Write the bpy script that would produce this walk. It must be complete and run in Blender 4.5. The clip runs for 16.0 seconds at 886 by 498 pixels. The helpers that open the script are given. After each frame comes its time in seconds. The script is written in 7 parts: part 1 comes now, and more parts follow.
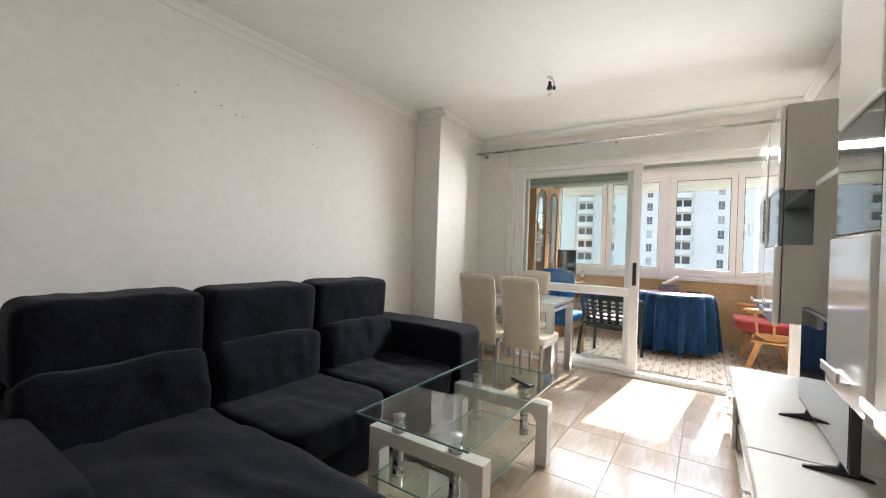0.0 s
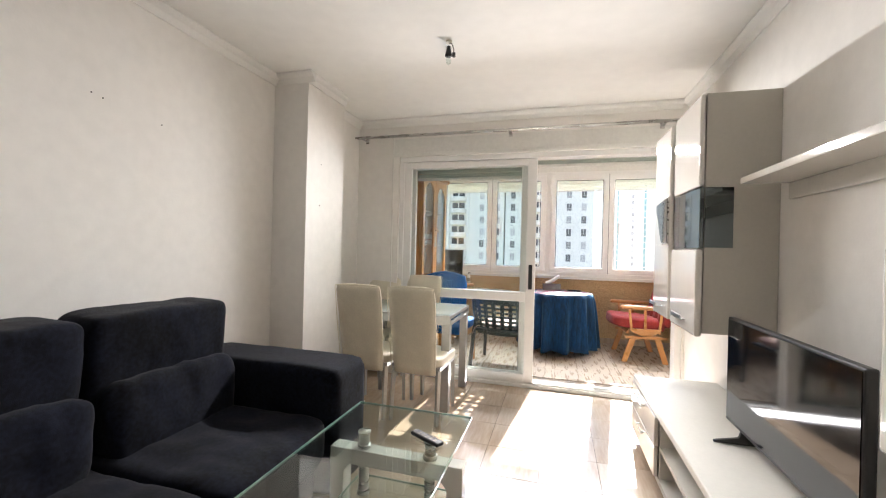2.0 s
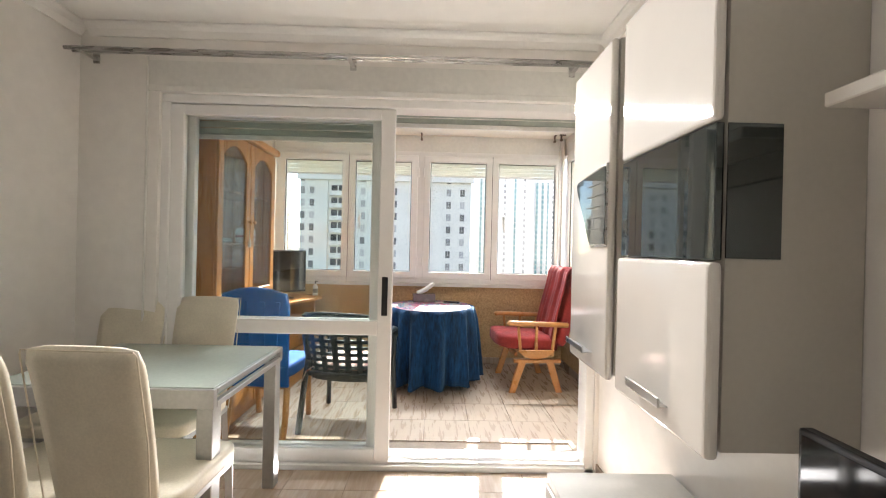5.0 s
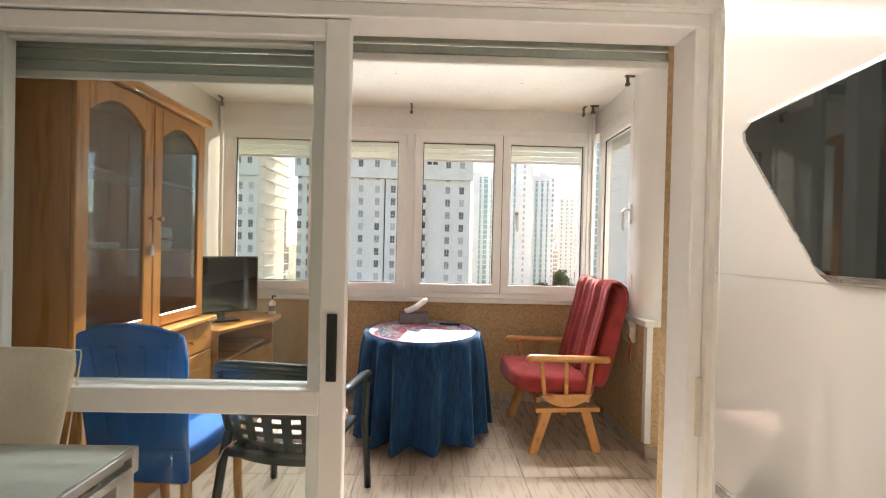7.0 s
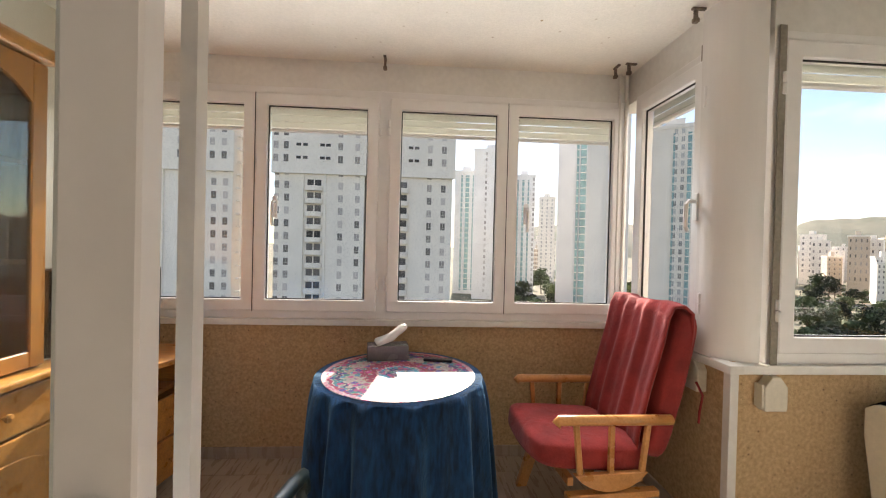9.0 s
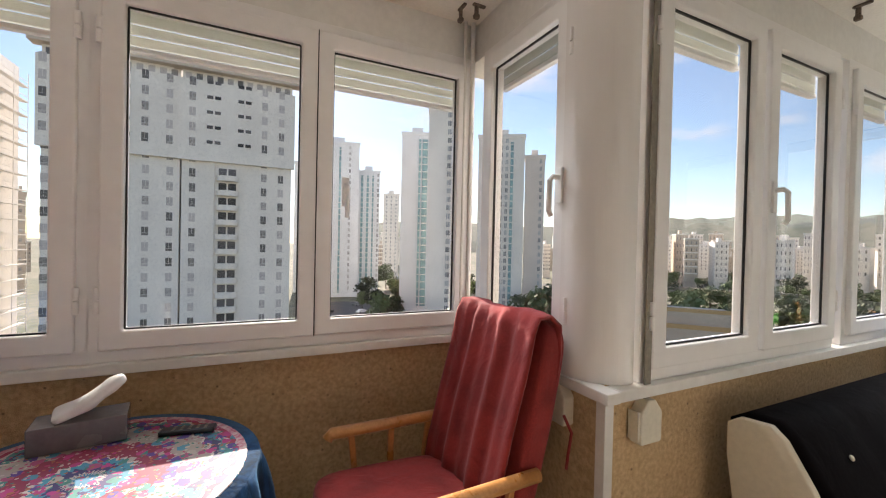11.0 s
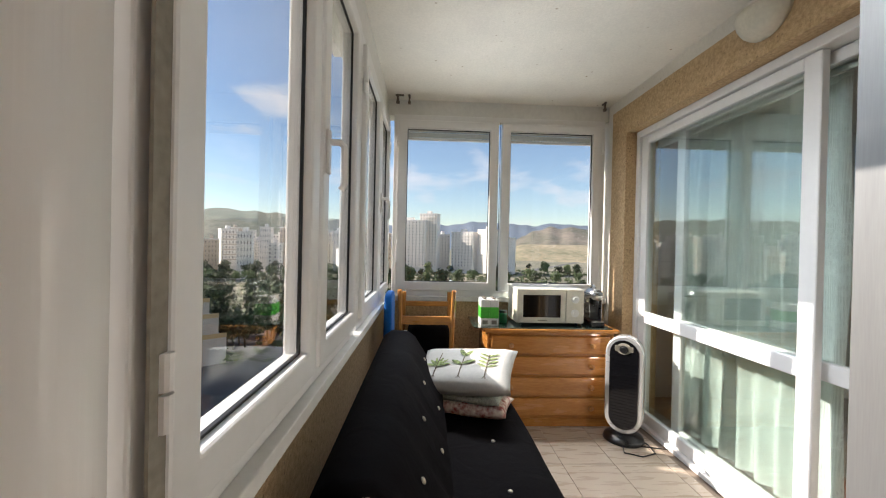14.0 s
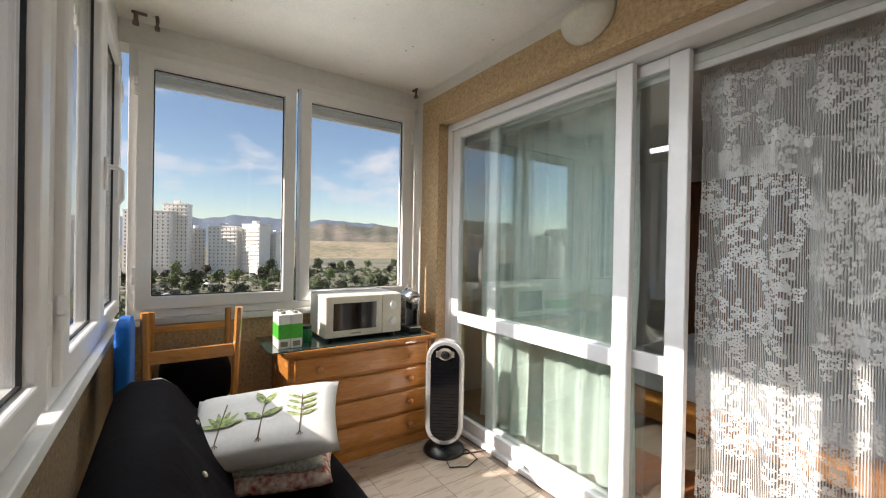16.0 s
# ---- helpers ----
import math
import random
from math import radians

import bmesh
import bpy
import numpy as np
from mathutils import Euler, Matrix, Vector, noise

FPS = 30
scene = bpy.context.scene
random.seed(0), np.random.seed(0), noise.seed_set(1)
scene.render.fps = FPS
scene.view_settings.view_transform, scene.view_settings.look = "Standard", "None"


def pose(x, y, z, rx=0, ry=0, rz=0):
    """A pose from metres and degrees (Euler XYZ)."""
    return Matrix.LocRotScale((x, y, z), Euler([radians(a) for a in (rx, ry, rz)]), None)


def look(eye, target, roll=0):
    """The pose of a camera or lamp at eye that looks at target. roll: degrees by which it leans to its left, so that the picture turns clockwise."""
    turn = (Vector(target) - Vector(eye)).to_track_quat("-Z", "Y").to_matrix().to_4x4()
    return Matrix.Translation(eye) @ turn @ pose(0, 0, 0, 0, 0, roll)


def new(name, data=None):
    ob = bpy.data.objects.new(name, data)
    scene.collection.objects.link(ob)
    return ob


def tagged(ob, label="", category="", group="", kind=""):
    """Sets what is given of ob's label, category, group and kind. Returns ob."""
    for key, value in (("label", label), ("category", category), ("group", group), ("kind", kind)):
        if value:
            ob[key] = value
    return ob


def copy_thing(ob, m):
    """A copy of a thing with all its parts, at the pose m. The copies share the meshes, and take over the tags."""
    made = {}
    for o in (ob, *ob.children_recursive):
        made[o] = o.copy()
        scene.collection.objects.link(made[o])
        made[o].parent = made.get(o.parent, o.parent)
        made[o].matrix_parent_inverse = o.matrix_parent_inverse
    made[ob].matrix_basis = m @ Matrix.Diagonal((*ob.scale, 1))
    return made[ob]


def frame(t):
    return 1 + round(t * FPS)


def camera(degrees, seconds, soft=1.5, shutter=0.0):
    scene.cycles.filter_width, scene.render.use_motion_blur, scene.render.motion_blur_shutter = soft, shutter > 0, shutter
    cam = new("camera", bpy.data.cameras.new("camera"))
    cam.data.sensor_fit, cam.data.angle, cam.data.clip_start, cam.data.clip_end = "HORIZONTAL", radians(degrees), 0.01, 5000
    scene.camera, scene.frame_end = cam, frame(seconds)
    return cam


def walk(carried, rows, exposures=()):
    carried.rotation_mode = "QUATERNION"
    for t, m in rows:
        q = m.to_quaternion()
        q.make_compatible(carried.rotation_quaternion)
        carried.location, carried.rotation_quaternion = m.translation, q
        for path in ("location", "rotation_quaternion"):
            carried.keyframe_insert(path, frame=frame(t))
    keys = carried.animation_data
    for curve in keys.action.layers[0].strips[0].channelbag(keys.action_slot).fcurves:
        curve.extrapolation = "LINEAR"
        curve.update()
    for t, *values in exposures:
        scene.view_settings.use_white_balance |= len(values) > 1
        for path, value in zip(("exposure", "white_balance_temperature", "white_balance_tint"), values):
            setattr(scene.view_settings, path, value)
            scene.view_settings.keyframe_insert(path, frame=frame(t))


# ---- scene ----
cam = camera(96.0, 16.0, soft=1.1)
METRES, EYE, TILT, LEAN, TURN = 6.6, 1.24, 0.0, 0.0, 33.5
ROWS = [
    (0.0, 0.0, 0.0, 0.0, 0.01, -0.22, -1.94),
    (0.5, -0.0034, 0.0215, 0.002, -3.11, -0.1, -1.55),
    (1.0, -0.0087, 0.0482, 0.0024, -6.93, -0.07, -1.5),
    (1.5, -0.0073, 0.075, 0.0038, -12.42, -0.08, -1.45),
    (2.0, 0.0031, 0.1067, 0.0065, -17.61, -0.08, -1.41),
    (2.5, 0.0182, 0.133, 0.0061, -22.97, -0.05, -1.37),
    (3.0, 0.0345, 0.1604, 0.0055, -28.26, -0.01, -1.36),
    (3.5, 0.0527, 0.1893, 0.0081, -31.92, -0.05, -1.24),
    (4.0, 0.0787, 0.2206, 0.0091, -33.8, 0.01, -1.24),
    (6.5, 0.2028, 0.375, 0.0213, -34.49, -0.42, -1.35),
    (7.0, 0.2229, 0.4073, 0.0223, -34.48, -0.42, -1.34),
    (7.5, 0.2406, 0.4402, 0.0267, -34.73, -0.55, -1.3),
    (8.0, 0.2606, 0.4714, 0.0302, -35.2, -0.58, -1.35),
    (10.5, 0.3685, 0.5766, 0.0257, -50.26, -0.64, -1.27),
    (11.0, 0.4, 0.5888, 0.0259, -59.14, -0.65, -1.27),
    (11.5, 0.4288, 0.6025, 0.023, -69.58, -0.51, -1.37),
    (12.0, 0.4541, 0.6125, 0.0258, -82.25, -0.47, -1.41),
    (12.5, 0.4741, 0.612, 0.0242, -95.59, -0.36, -1.3),
    (13.0, 0.5014, 0.6107, 0.0202, -107.33, -0.41, -1.23),
    (13.5, 0.5274, 0.6071, 0.0188, -116.92, -0.43, -1.25),
    (14.0, 0.5531, 0.6038, 0.0182, -125.99, -0.4, -1.26),
    (14.5, 0.5782, 0.6009, 0.0155, -135.57, -0.37, -1.24),
    (15.0, 0.5992, 0.5933, 0.0106, -145.12, -0.39, -1.18),
    (15.5, 0.6189, 0.5776, 0.0127, -152.9, -0.36, -1.08),
    (16.0, 0.6363, 0.5635, 0.0194, -157.73, -0.28, -1.04),
]
walk(cam, [(t, pose(0, 0, EYE, TILT, LEAN, TURN) @ pose(METRES * x, METRES * y, METRES * z, 90 + pitch, roll, yaw)) for t, x, y, z, yaw, pitch, roll in ROWS],
     exposures=[(0.0, 2.36, 6150, 11), (2.0, 2.41, 6350, 13), (4.0, 2.3, 6450, 13), (6.5, 1.88, 6850, 14), (8.0, 1.62, 7300, 16), (10.5, 1.1, 6900, 17), (12.5, 1.02, 6850, 18), (14.5, 0.86, 6500, 13), (16.0, 0.8, 6700, 15)])

# ---- sky, sun and daylight ----
SUN_EL, SUN_AZ = 30.0, 7.0          # degrees above the horizon, and from +y towards +x
world = bpy.data.worlds.new("sky")
scene.world = world
world.use_nodes = True
wn, wl = world.node_tree.nodes, world.node_tree.links
bg = wn["Background"]
sky = wn.new("ShaderNodeTexSky")
sky.sky_type, sky.sun_disc = "NISHITA", False
sky.sun_elevation, sky.sun_rotation = radians(SUN_EL), radians(SUN_AZ)
sky.altitude, sky.air_density, sky.dust_density, sky.ozone_density = 60, 1.0, 0.15, 1.5
tc = wn.new("ShaderNodeTexCoord")
stretch = wn.new("ShaderNodeMapping")
stretch.inputs["Scale"].default_value = (1, 1, 2.6)
stretch.inputs["Location"].default_value = (3.1, 1.7, 0.4)
puff = wn.new("ShaderNodeTexNoise")
puff.inputs["Scale"].default_value, puff.inputs["Detail"].default_value, puff.inputs["Roughness"].default_value = 4.2, 9, 0.55
ramp = wn.new("ShaderNodeValToRGB")
ramp.color_ramp.elements[0].position, ramp.color_ramp.elements[1].position = 0.545, 0.70
mixc = wn.new("ShaderNodeMix")
mixc.data_type = "RGBA"
mixc.inputs["B"].default_value = (5.2, 5.4, 5.8, 1)
wl.new(tc.outputs["Generated"], stretch.inputs["Vector"])
wl.new(stretch.outputs["Vector"], puff.inputs["Vector"])
wl.new(puff.outputs["Fac"], ramp.inputs["Fac"])
wl.new(ramp.outputs["Color"], mixc.inputs["Factor"])
wl.new(sky.outputs["Color"], mixc.inputs["A"])
wl.new(mixc.outputs["Result"], bg.inputs["Color"])
bg.inputs["Strength"].default_value = 0.09

sun = new("sun", bpy.data.lights.new("sun", "SUN"))
sun.data.energy, sun.data.angle, sun.data.color = 5.0, radians(0.53), (1.0, 0.94, 0.85)
el, az = radians(SUN_EL), radians(SUN_AZ)
sun.matrix_world = look((0, 0, 30), (-math.sin(az) * math.cos(el), -math.cos(az) * math.cos(el), 30 - math.sin(el)))


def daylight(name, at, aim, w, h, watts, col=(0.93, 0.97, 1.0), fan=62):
    """An added area lamp at a sill, head or threshold, standing in for daylight, in a limited fan."""
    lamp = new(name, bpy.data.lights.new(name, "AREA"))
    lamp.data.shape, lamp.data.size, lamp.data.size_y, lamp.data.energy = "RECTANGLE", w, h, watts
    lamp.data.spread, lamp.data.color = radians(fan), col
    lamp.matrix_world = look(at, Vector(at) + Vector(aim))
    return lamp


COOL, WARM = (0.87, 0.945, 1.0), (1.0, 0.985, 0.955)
daylight("daylight_bay", (-0.5, 6.585, 0.94), (0, -0.5, 0.87), 3.1, 0.05, 3.6, COOL)
daylight("daylight_bay_top", (-0.5, 6.575, 2.36), (0, -0.6, -0.8), 3.1, 0.05, 9, COOL, 60)
daylight("daylight_strip", (2.6, 5.625, 0.94), (0, -0.5, 0.87), 2.2, 0.05, 1.5, COOL)
daylight("daylight_strip_top", (2.6, 5.62, 2.36), (0, -0.86, -0.5), 2.2, 0.05, 4.8, COOL, 66)
daylight("daylight_end", (4.265, 4.7, 0.94), (-0.5, 0, 0.87), 1.5, 0.05, 1.8, COOL)
daylight("daylight_end_top", (4.26, 4.7, 2.36), (-0.55, 0, -0.83), 1.5, 0.05, 5.6, COOL, 58)
# Two added fill lamps in the inner doorway, brightening the living room.
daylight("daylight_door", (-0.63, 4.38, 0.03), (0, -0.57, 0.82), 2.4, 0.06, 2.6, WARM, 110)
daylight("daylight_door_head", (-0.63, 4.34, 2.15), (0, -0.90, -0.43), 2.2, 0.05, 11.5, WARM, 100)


# ---- materials ----
def mat(name, col, rough=0.5, metal=0.0, vary=0.06, scale=6.0, fine=60.0, bump=0.0, bump_scale=120.0, per_object=0.0,
        stretch=(1, 1, 1), spec=0.5, coat=0.0, sheen=0.0, second=None, rough_vary=0.1):
    m = bpy.data.materials.new(name)
    m.use_nodes = True
    n, l = m.node_tree.nodes, m.node_tree.links
    b = n["Principled BSDF"]
    b.inputs["Roughness"].default_value, b.inputs["Metallic"].default_value = rough, metal
    b.inputs["Specular IOR Level"].default_value, b.inputs["Coat Weight"].default_value = spec, coat
    b.inputs["Coat Roughness"].default_value = 0.05
    b.inputs["Sheen Weight"].default_value = sheen
    co = n.new("ShaderNodeTexCoord")
    mp = n.new("ShaderNodeMapping")
    mp.inputs["Scale"].default_value = stretch
    l.new(co.outputs["Object"], mp.inputs["Vector"])
    big, small = n.new("ShaderNodeTexNoise"), n.new("ShaderNodeTexNoise")
    big.inputs["Scale"].default_value, big.inputs["Detail"].default_value = scale, 4
    small.inputs["Scale"].default_value, small.inputs["Detail"].default_value = fine, 5
    for q in (big, small):
        l.new(mp.outputs["Vector"], q.inputs["Vector"])
    add = n.new("ShaderNodeMath")
    add.operation = "MULTIPLY_ADD"
    add.inputs[1].default_value = 0.5
    l.new(small.outputs["Fac"], add.inputs[0])
    half = n.new("ShaderNodeMath")
    half.operation = "MULTIPLY"
    half.inputs[1].default_value = 0.5
    l.new(big.outputs["Fac"], half.inputs[0])
    l.new(half.outputs[0], add.inputs[2])
    last = add.outputs[0]
    if per_object:
        info, po = n.new("ShaderNodeObjectInfo"), n.new("ShaderNodeMath")
        po.operation = "MULTIPLY_ADD"
        po.inputs[1].default_value = per_object
        l.new(info.outputs["Random"], po.inputs[0])
        l.new(last, po.inputs[2])
        sub = n.new("ShaderNodeMath")
        sub.operation = "SUBTRACT"
        sub.inputs[1].default_value = per_object / 2
        l.new(po.outputs[0], sub.inputs[0])
        last = sub.outputs[0]
    r = n.new("ShaderNodeValToRGB")
    lo = second if second else tuple(max(0, c * (1 - 2.2 * vary)) for c in col)
    hi = col if second else tuple(min(1, c * (1 + 1.6 * vary)) for c in col)
    r.color_ramp.elements[0].position, r.color_ramp.elements[0].color = 0.36, (*lo, 1)
    r.color_ramp.elements[1].position, r.color_ramp.elements[1].color = 0.64, (*hi, 1)
    l.new(last, r.inputs["Fac"])
    l.new(r.outputs["Color"], b.inputs["Base Color"])
    if rough_vary:
        rr = n.new("ShaderNodeMapRange")
        rr.inputs["To Min"].default_value, rr.inputs["To Max"].default_value = max(0.02, rough - rough_vary), min(1, rough + rough_vary)
        l.new(big.outputs["Fac"], rr.inputs["Value"])
        l.new(rr.outputs["Result"], b.inputs["Roughness"])
    if bump:
        bn, bp = n.new("ShaderNodeTexNoise"), n.new("ShaderNodeBump")
        bn.inputs["Scale"].default_value, bn.inputs["Detail"].default_value = bump_scale, 3
        l.new(mp.outputs["Vector"], bn.inputs["Vector"])
        bp.inputs["Strength"].default_value, bp.inputs["Distance"].default_value = bump, 0.004
        l.new(bn.outputs["Fac"], bp.inputs["Height"])
        l.new(bp.outputs["Normal"], b.inputs["Normal"])
    return m


def glass_mat(name, tint=(1, 1, 1), mirror=0.09, rough=0.0, slant=0.6):
    """Thin glazing: clear, with a faint reflection that grows at a slant."""
    m = bpy.data.materials.new(name)
    m.use_nodes = True
    n, l = m.node_tree.nodes, m.node_tree.links
    n.remove(n["Principled BSDF"])
    tr, gl, mx, fr = n.new("ShaderNodeBsdfTransparent"), n.new("ShaderNodeBsdfGlossy"), n.new("ShaderNodeMixShader"), n.new("ShaderNodeLayerWeight")
    tr.inputs["Color"].default_value, gl.inputs["Roughness"].default_value = (*tint, 1), rough
    fr.inputs["Blend"].default_value = 0.5
    pw = n.new("ShaderNodeMath")
    pw.operation = "POWER"
    pw.inputs[1].default_value = 4.0
    sc = n.new("ShaderNodeMath")
    sc.operation = "MULTIPLY_ADD"
    sc.inputs[1].default_value, sc.inputs[2].default_value = slant, mirror
    l.new(fr.outputs["Facing"], pw.inputs[0])
    l.new(pw.outputs[0], sc.inputs[0])
    l.new(sc.outputs[0], mx.inputs["Fac"])
    l.new(tr.outputs["BSDF"], mx.inputs[1])
    l.new(gl.outputs["BSDF"], mx.inputs[2])
    l.new(mx.outputs["Shader"], n["Material Output"].inputs["Surface"])
    return m


def wrinkled(m, scale, strength, depth=0.012, warp=1.2):
    """Adds broad soft creases under the fine weave of a cloth."""
    n, l = m.node_tree.nodes, m.node_tree.links
    b = n["Principled BSDF"]
    fine = b.inputs["Normal"].links[0].from_node
    co, nz, bp = n.new("ShaderNodeTexCoord"), n.new("ShaderNodeTexNoise"), n.new("ShaderNodeBump")
    nz.inputs["Scale"].default_value, nz.inputs["Detail"].default_value, nz.inputs["Distortion"].default_value = scale, 3, warp
    bp.inputs["Strength"].default_value, bp.inputs["Distance"].default_value = strength, depth
    l.new(co.outputs["Object"], nz.inputs["Vector"])
    l.new(nz.outputs["Fac"], bp.inputs["Height"])
    l.new(bp.outputs["Normal"], fine.inputs["Normal"])


M = {}
M["paint"] = mat("wall_paint_white", (0.80, 0.775, 0.735), 0.75, vary=0.02, scale=1.5, fine=14, bump=0.12, bump_scale=90)
M["ceil"] = mat("ceiling_paint", (0.84, 0.825, 0.79), 0.8, vary=0.015, scale=1.2, fine=10, bump=0.06, bump_scale=60)
M["cornice"] = mat("cornice_plaster", (0.80, 0.785, 0.75), 0.6, vary=0.015)
M["stucco"] = mat("terrace_stucco_ochre", (0.68, 0.49, 0.28), 0.85, vary=0.1, scale=55, fine=300, bump=1.0, bump_scale=260, second=(0.40, 0.26, 0.125))
M["tceil"] = mat("terrace_ceiling_plaster", (0.74, 0.70, 0.62), 0.85, vary=0.03, scale=4, fine=70, bump=0.5, bump_scale=120)


def specked(m, scale, size, col):
    """Scatters small stains of a darker colour over a paint."""
    n, l = m.node_tree.nodes, m.node_tree.links
    b = n["Principled BSDF"]
    old = b.inputs["Base Color"].links[0].from_socket
    co, vo, pick, lt, mul, mx = n.new("ShaderNodeTexCoord"), n.new("ShaderNodeTexVoronoi"), n.new("ShaderNodeSeparateColor"), n.new("ShaderNodeMapRange"), n.new("ShaderNodeMath"), n.new("ShaderNodeMix")
    vo.inputs["Scale"].default_value = scale
    l.new(co.outputs["Object"], vo.inputs["Vector"])
    l.new(vo.outputs["Color"], pick.inputs["Color"])
    lt.inputs["From Min"].default_value, lt.inputs["From Max"].default_value = size, size * 0.4
    l.new(vo.outputs["Distance"], lt.inputs["Value"])
    mul.operation = "MULTIPLY"
    pw = n.new("ShaderNodeMath")
    pw.operation, pw.inputs[1].default_value = "POWER", 5.0
    l.new(pick.outputs["Red"], pw.inputs[0])
    l.new(pw.outputs[0], mul.inputs[0]), l.new(lt.outputs["Result"], mul.inputs[1])
    mx.data_type = "RGBA"
    mx.inputs["B"].default_value = (*col, 1)
    l.new(mul.outputs[0], mx.inputs["Factor"])
    l.new(old, mx.inputs["A"])
    l.new(mx.outputs["Result"], b.inputs["Base Color"])


specked(M["tceil"], 14.0, 0.14, (0.30, 0.20, 0.10))
specked(M["stucco"], 45.0, 0.28, (0.16, 0.10, 0.05))
M["alu"] = mat("white_lacquered_aluminium", (0.79, 0.78, 0.76), 0.32, vary=0.015, scale=2, fine=20, rough_vary=0.06)
M["casing"] = mat("glossy_casing_lacquer", (0.79, 0.77, 0.74), 0.2, vary=0.015, scale=2, fine=20, rough_vary=0.04, stretch=(1, 1, 0.05), bump=0.5, bump_scale=26, coat=0.3)
M["silver_alu"] = mat("silver_anodised_aluminium", (0.36, 0.36, 0.355), 0.42, metal=0.75, vary=0.03, scale=3, fine=40, stretch=(8, 8, 0.4))
M["alu_old"] = mat("old_white_aluminium", (0.72, 0.71, 0.67), 0.4, vary=0.03, scale=3, fine=30)
M["gasket"] = mat("black_rubber_gasket", (0.02, 0.02, 0.02), 0.6, vary=0.1)
M["slat"] = mat("shutter_slat_grey_green", (0.42, 0.47, 0.42), 0.45, vary=0.05)
M["slat_white"] = mat("shutter_slat_white", (0.74, 0.74, 0.68), 0.45, vary=0.04)


def backlit(m, share):
    """Lets part of the daylight behind a thin plastic sheet come through it."""
    n, l = m.node_tree.nodes, m.node_tree.links
    tl, mx = n.new("ShaderNodeBsdfTranslucent"), n.new("ShaderNodeMixShader")
    tl.inputs["Color"].default_value, mx.inputs["Fac"].default_value = (0.80, 0.82, 0.76, 1), share
    l.new(n["Principled BSDF"].outputs["BSDF"], mx.inputs[1])
    l.new(tl.outputs["BSDF"], mx.inputs[2])
    l.new(mx.outputs["Shader"], n["Material Output"].inputs["Surface"])


backlit(M["slat_white"], 0.27)
# Pale strip material imitating the daylight seen through open slots.
M["slot"] = mat("pale_slot_strip", (0.85, 0.85, 0.82), 0.4)
backlit(M["slot"], 0.95)
M["tile"] = mat("floor_tile_beige_polished", (0.50, 0.40, 0.31), 0.16, vary=0.12, scale=1.2, fine=7, per_object=0.12, stretch=(6.0, 0.8, 1), second=(0.36, 0.265, 0.19), rough_vary=0.05, bump=0.05, bump_scale=20)
M["tile2"] = mat("terrace_tile_beige", (0.44, 0.355, 0.275), 0.28, vary=0.12, scale=4, fine=30, per_object=0.10, stretch=(8.0, 1.0, 1), second=(0.395, 0.315, 0.242), rough_vary=0.06)
M["grout"] = mat("tile_grout", (0.26, 0.20, 0.15), 0.85, vary=0.1)
M["glass"] = glass_mat("window_glass", (0.985, 0.992, 0.99), 0.022)
M["glass_dirty"] = glass_mat("slider_glass_greenish", (0.96, 0.98, 0.97), 0.018, 0.0, 0.5)
M["glass_double"] = glass_mat("double_slider_glass", (0.91, 0.955, 0.935), 0.12, 0.0, 1.35)
M["navy"] = mat("charcoal_navy_microfibre", (0.0052, 0.0062, 0.0115), 0.85, spec=0.1, vary=0.38, scale=5, fine=60, bump=0.25, bump_scale=300, sheen=0.05)
M["gloss"] = mat("white_gloss_lacquer", (0.68, 0.65, 0.60), 0.07, vary=0.01, scale=1.5, fine=8, rough_vary=0.02, coat=0.6)
M["mattwhite"] = mat("matt_white_melamine", (0.62, 0.60, 0.55), 0.45, vary=0.015)
M["steel"] = mat("brushed_steel", (0.55, 0.54, 0.52), 0.28, metal=1.0, vary=0.05, stretch=(1, 1, 8))
M["greyleg"] = mat("silver_painted_metal", (0.42, 0.42, 0.41), 0.35, metal=0.6, vary=0.04)
M["leather"] = mat("cream_faux_leather", (0.66, 0.61, 0.49), 0.42, vary=0.04, scale=8, fine=120, bump=0.18, bump_scale=420)
M["black"] = mat("black_plastic", (0.012, 0.012, 0.013), 0.3, vary=0.1)
M["screen"] = mat("black_screen_glass", (0.005, 0.005, 0.006), 0.06, vary=0.05, rough_vary=0.01, spec=0.5)
M["tglass"] = glass_mat("table_glass_clear", (0.90, 0.945, 0.93), 0.08, 0.0, 0.9)
M["tedge"] = mat("polished_glass_edge_green", (0.16, 0.27, 0.23), 0.1, vary=0.05, coat=0.5)
M["frost"] = mat("frosted_green_glass", (0.40, 0.465, 0.42), 0.15, vary=0.02, rough_vary=0.02, coat=0.2)
M["white"] = mat("white_plastic", (0.74, 0.73, 0.69), 0.35, vary=0.02)
M["cream"] = mat("aged_cream_plastic", (0.66, 0.62, 0.51), 0.4, vary=0.04)
M["pine"] = mat("honey_pine", (0.60, 0.27, 0.06), 0.3, vary=0.14, scale=2.5, fine=14, stretch=(1.2, 7, 7), second=(0.36, 0.145, 0.033), coat=0.25, bump=0.05, bump_scale=40)
M["pine_dark"] = mat("orange_varnished_pine", (0.56, 0.235, 0.055), 0.25, vary=0.14, scale=2.5, fine=14, stretch=(7, 1.2, 7), second=(0.42, 0.155, 0.03), coat=0.35, bump=0.05, bump_scale=40)
M["pine_up"] = mat("honey_pine_upright", (0.57, 0.25, 0.058), 0.3, vary=0.14, scale=2.5, fine=14, stretch=(9, 9, 1.0), second=(0.36, 0.145, 0.033), coat=0.25, bump=0.05, bump_scale=40)
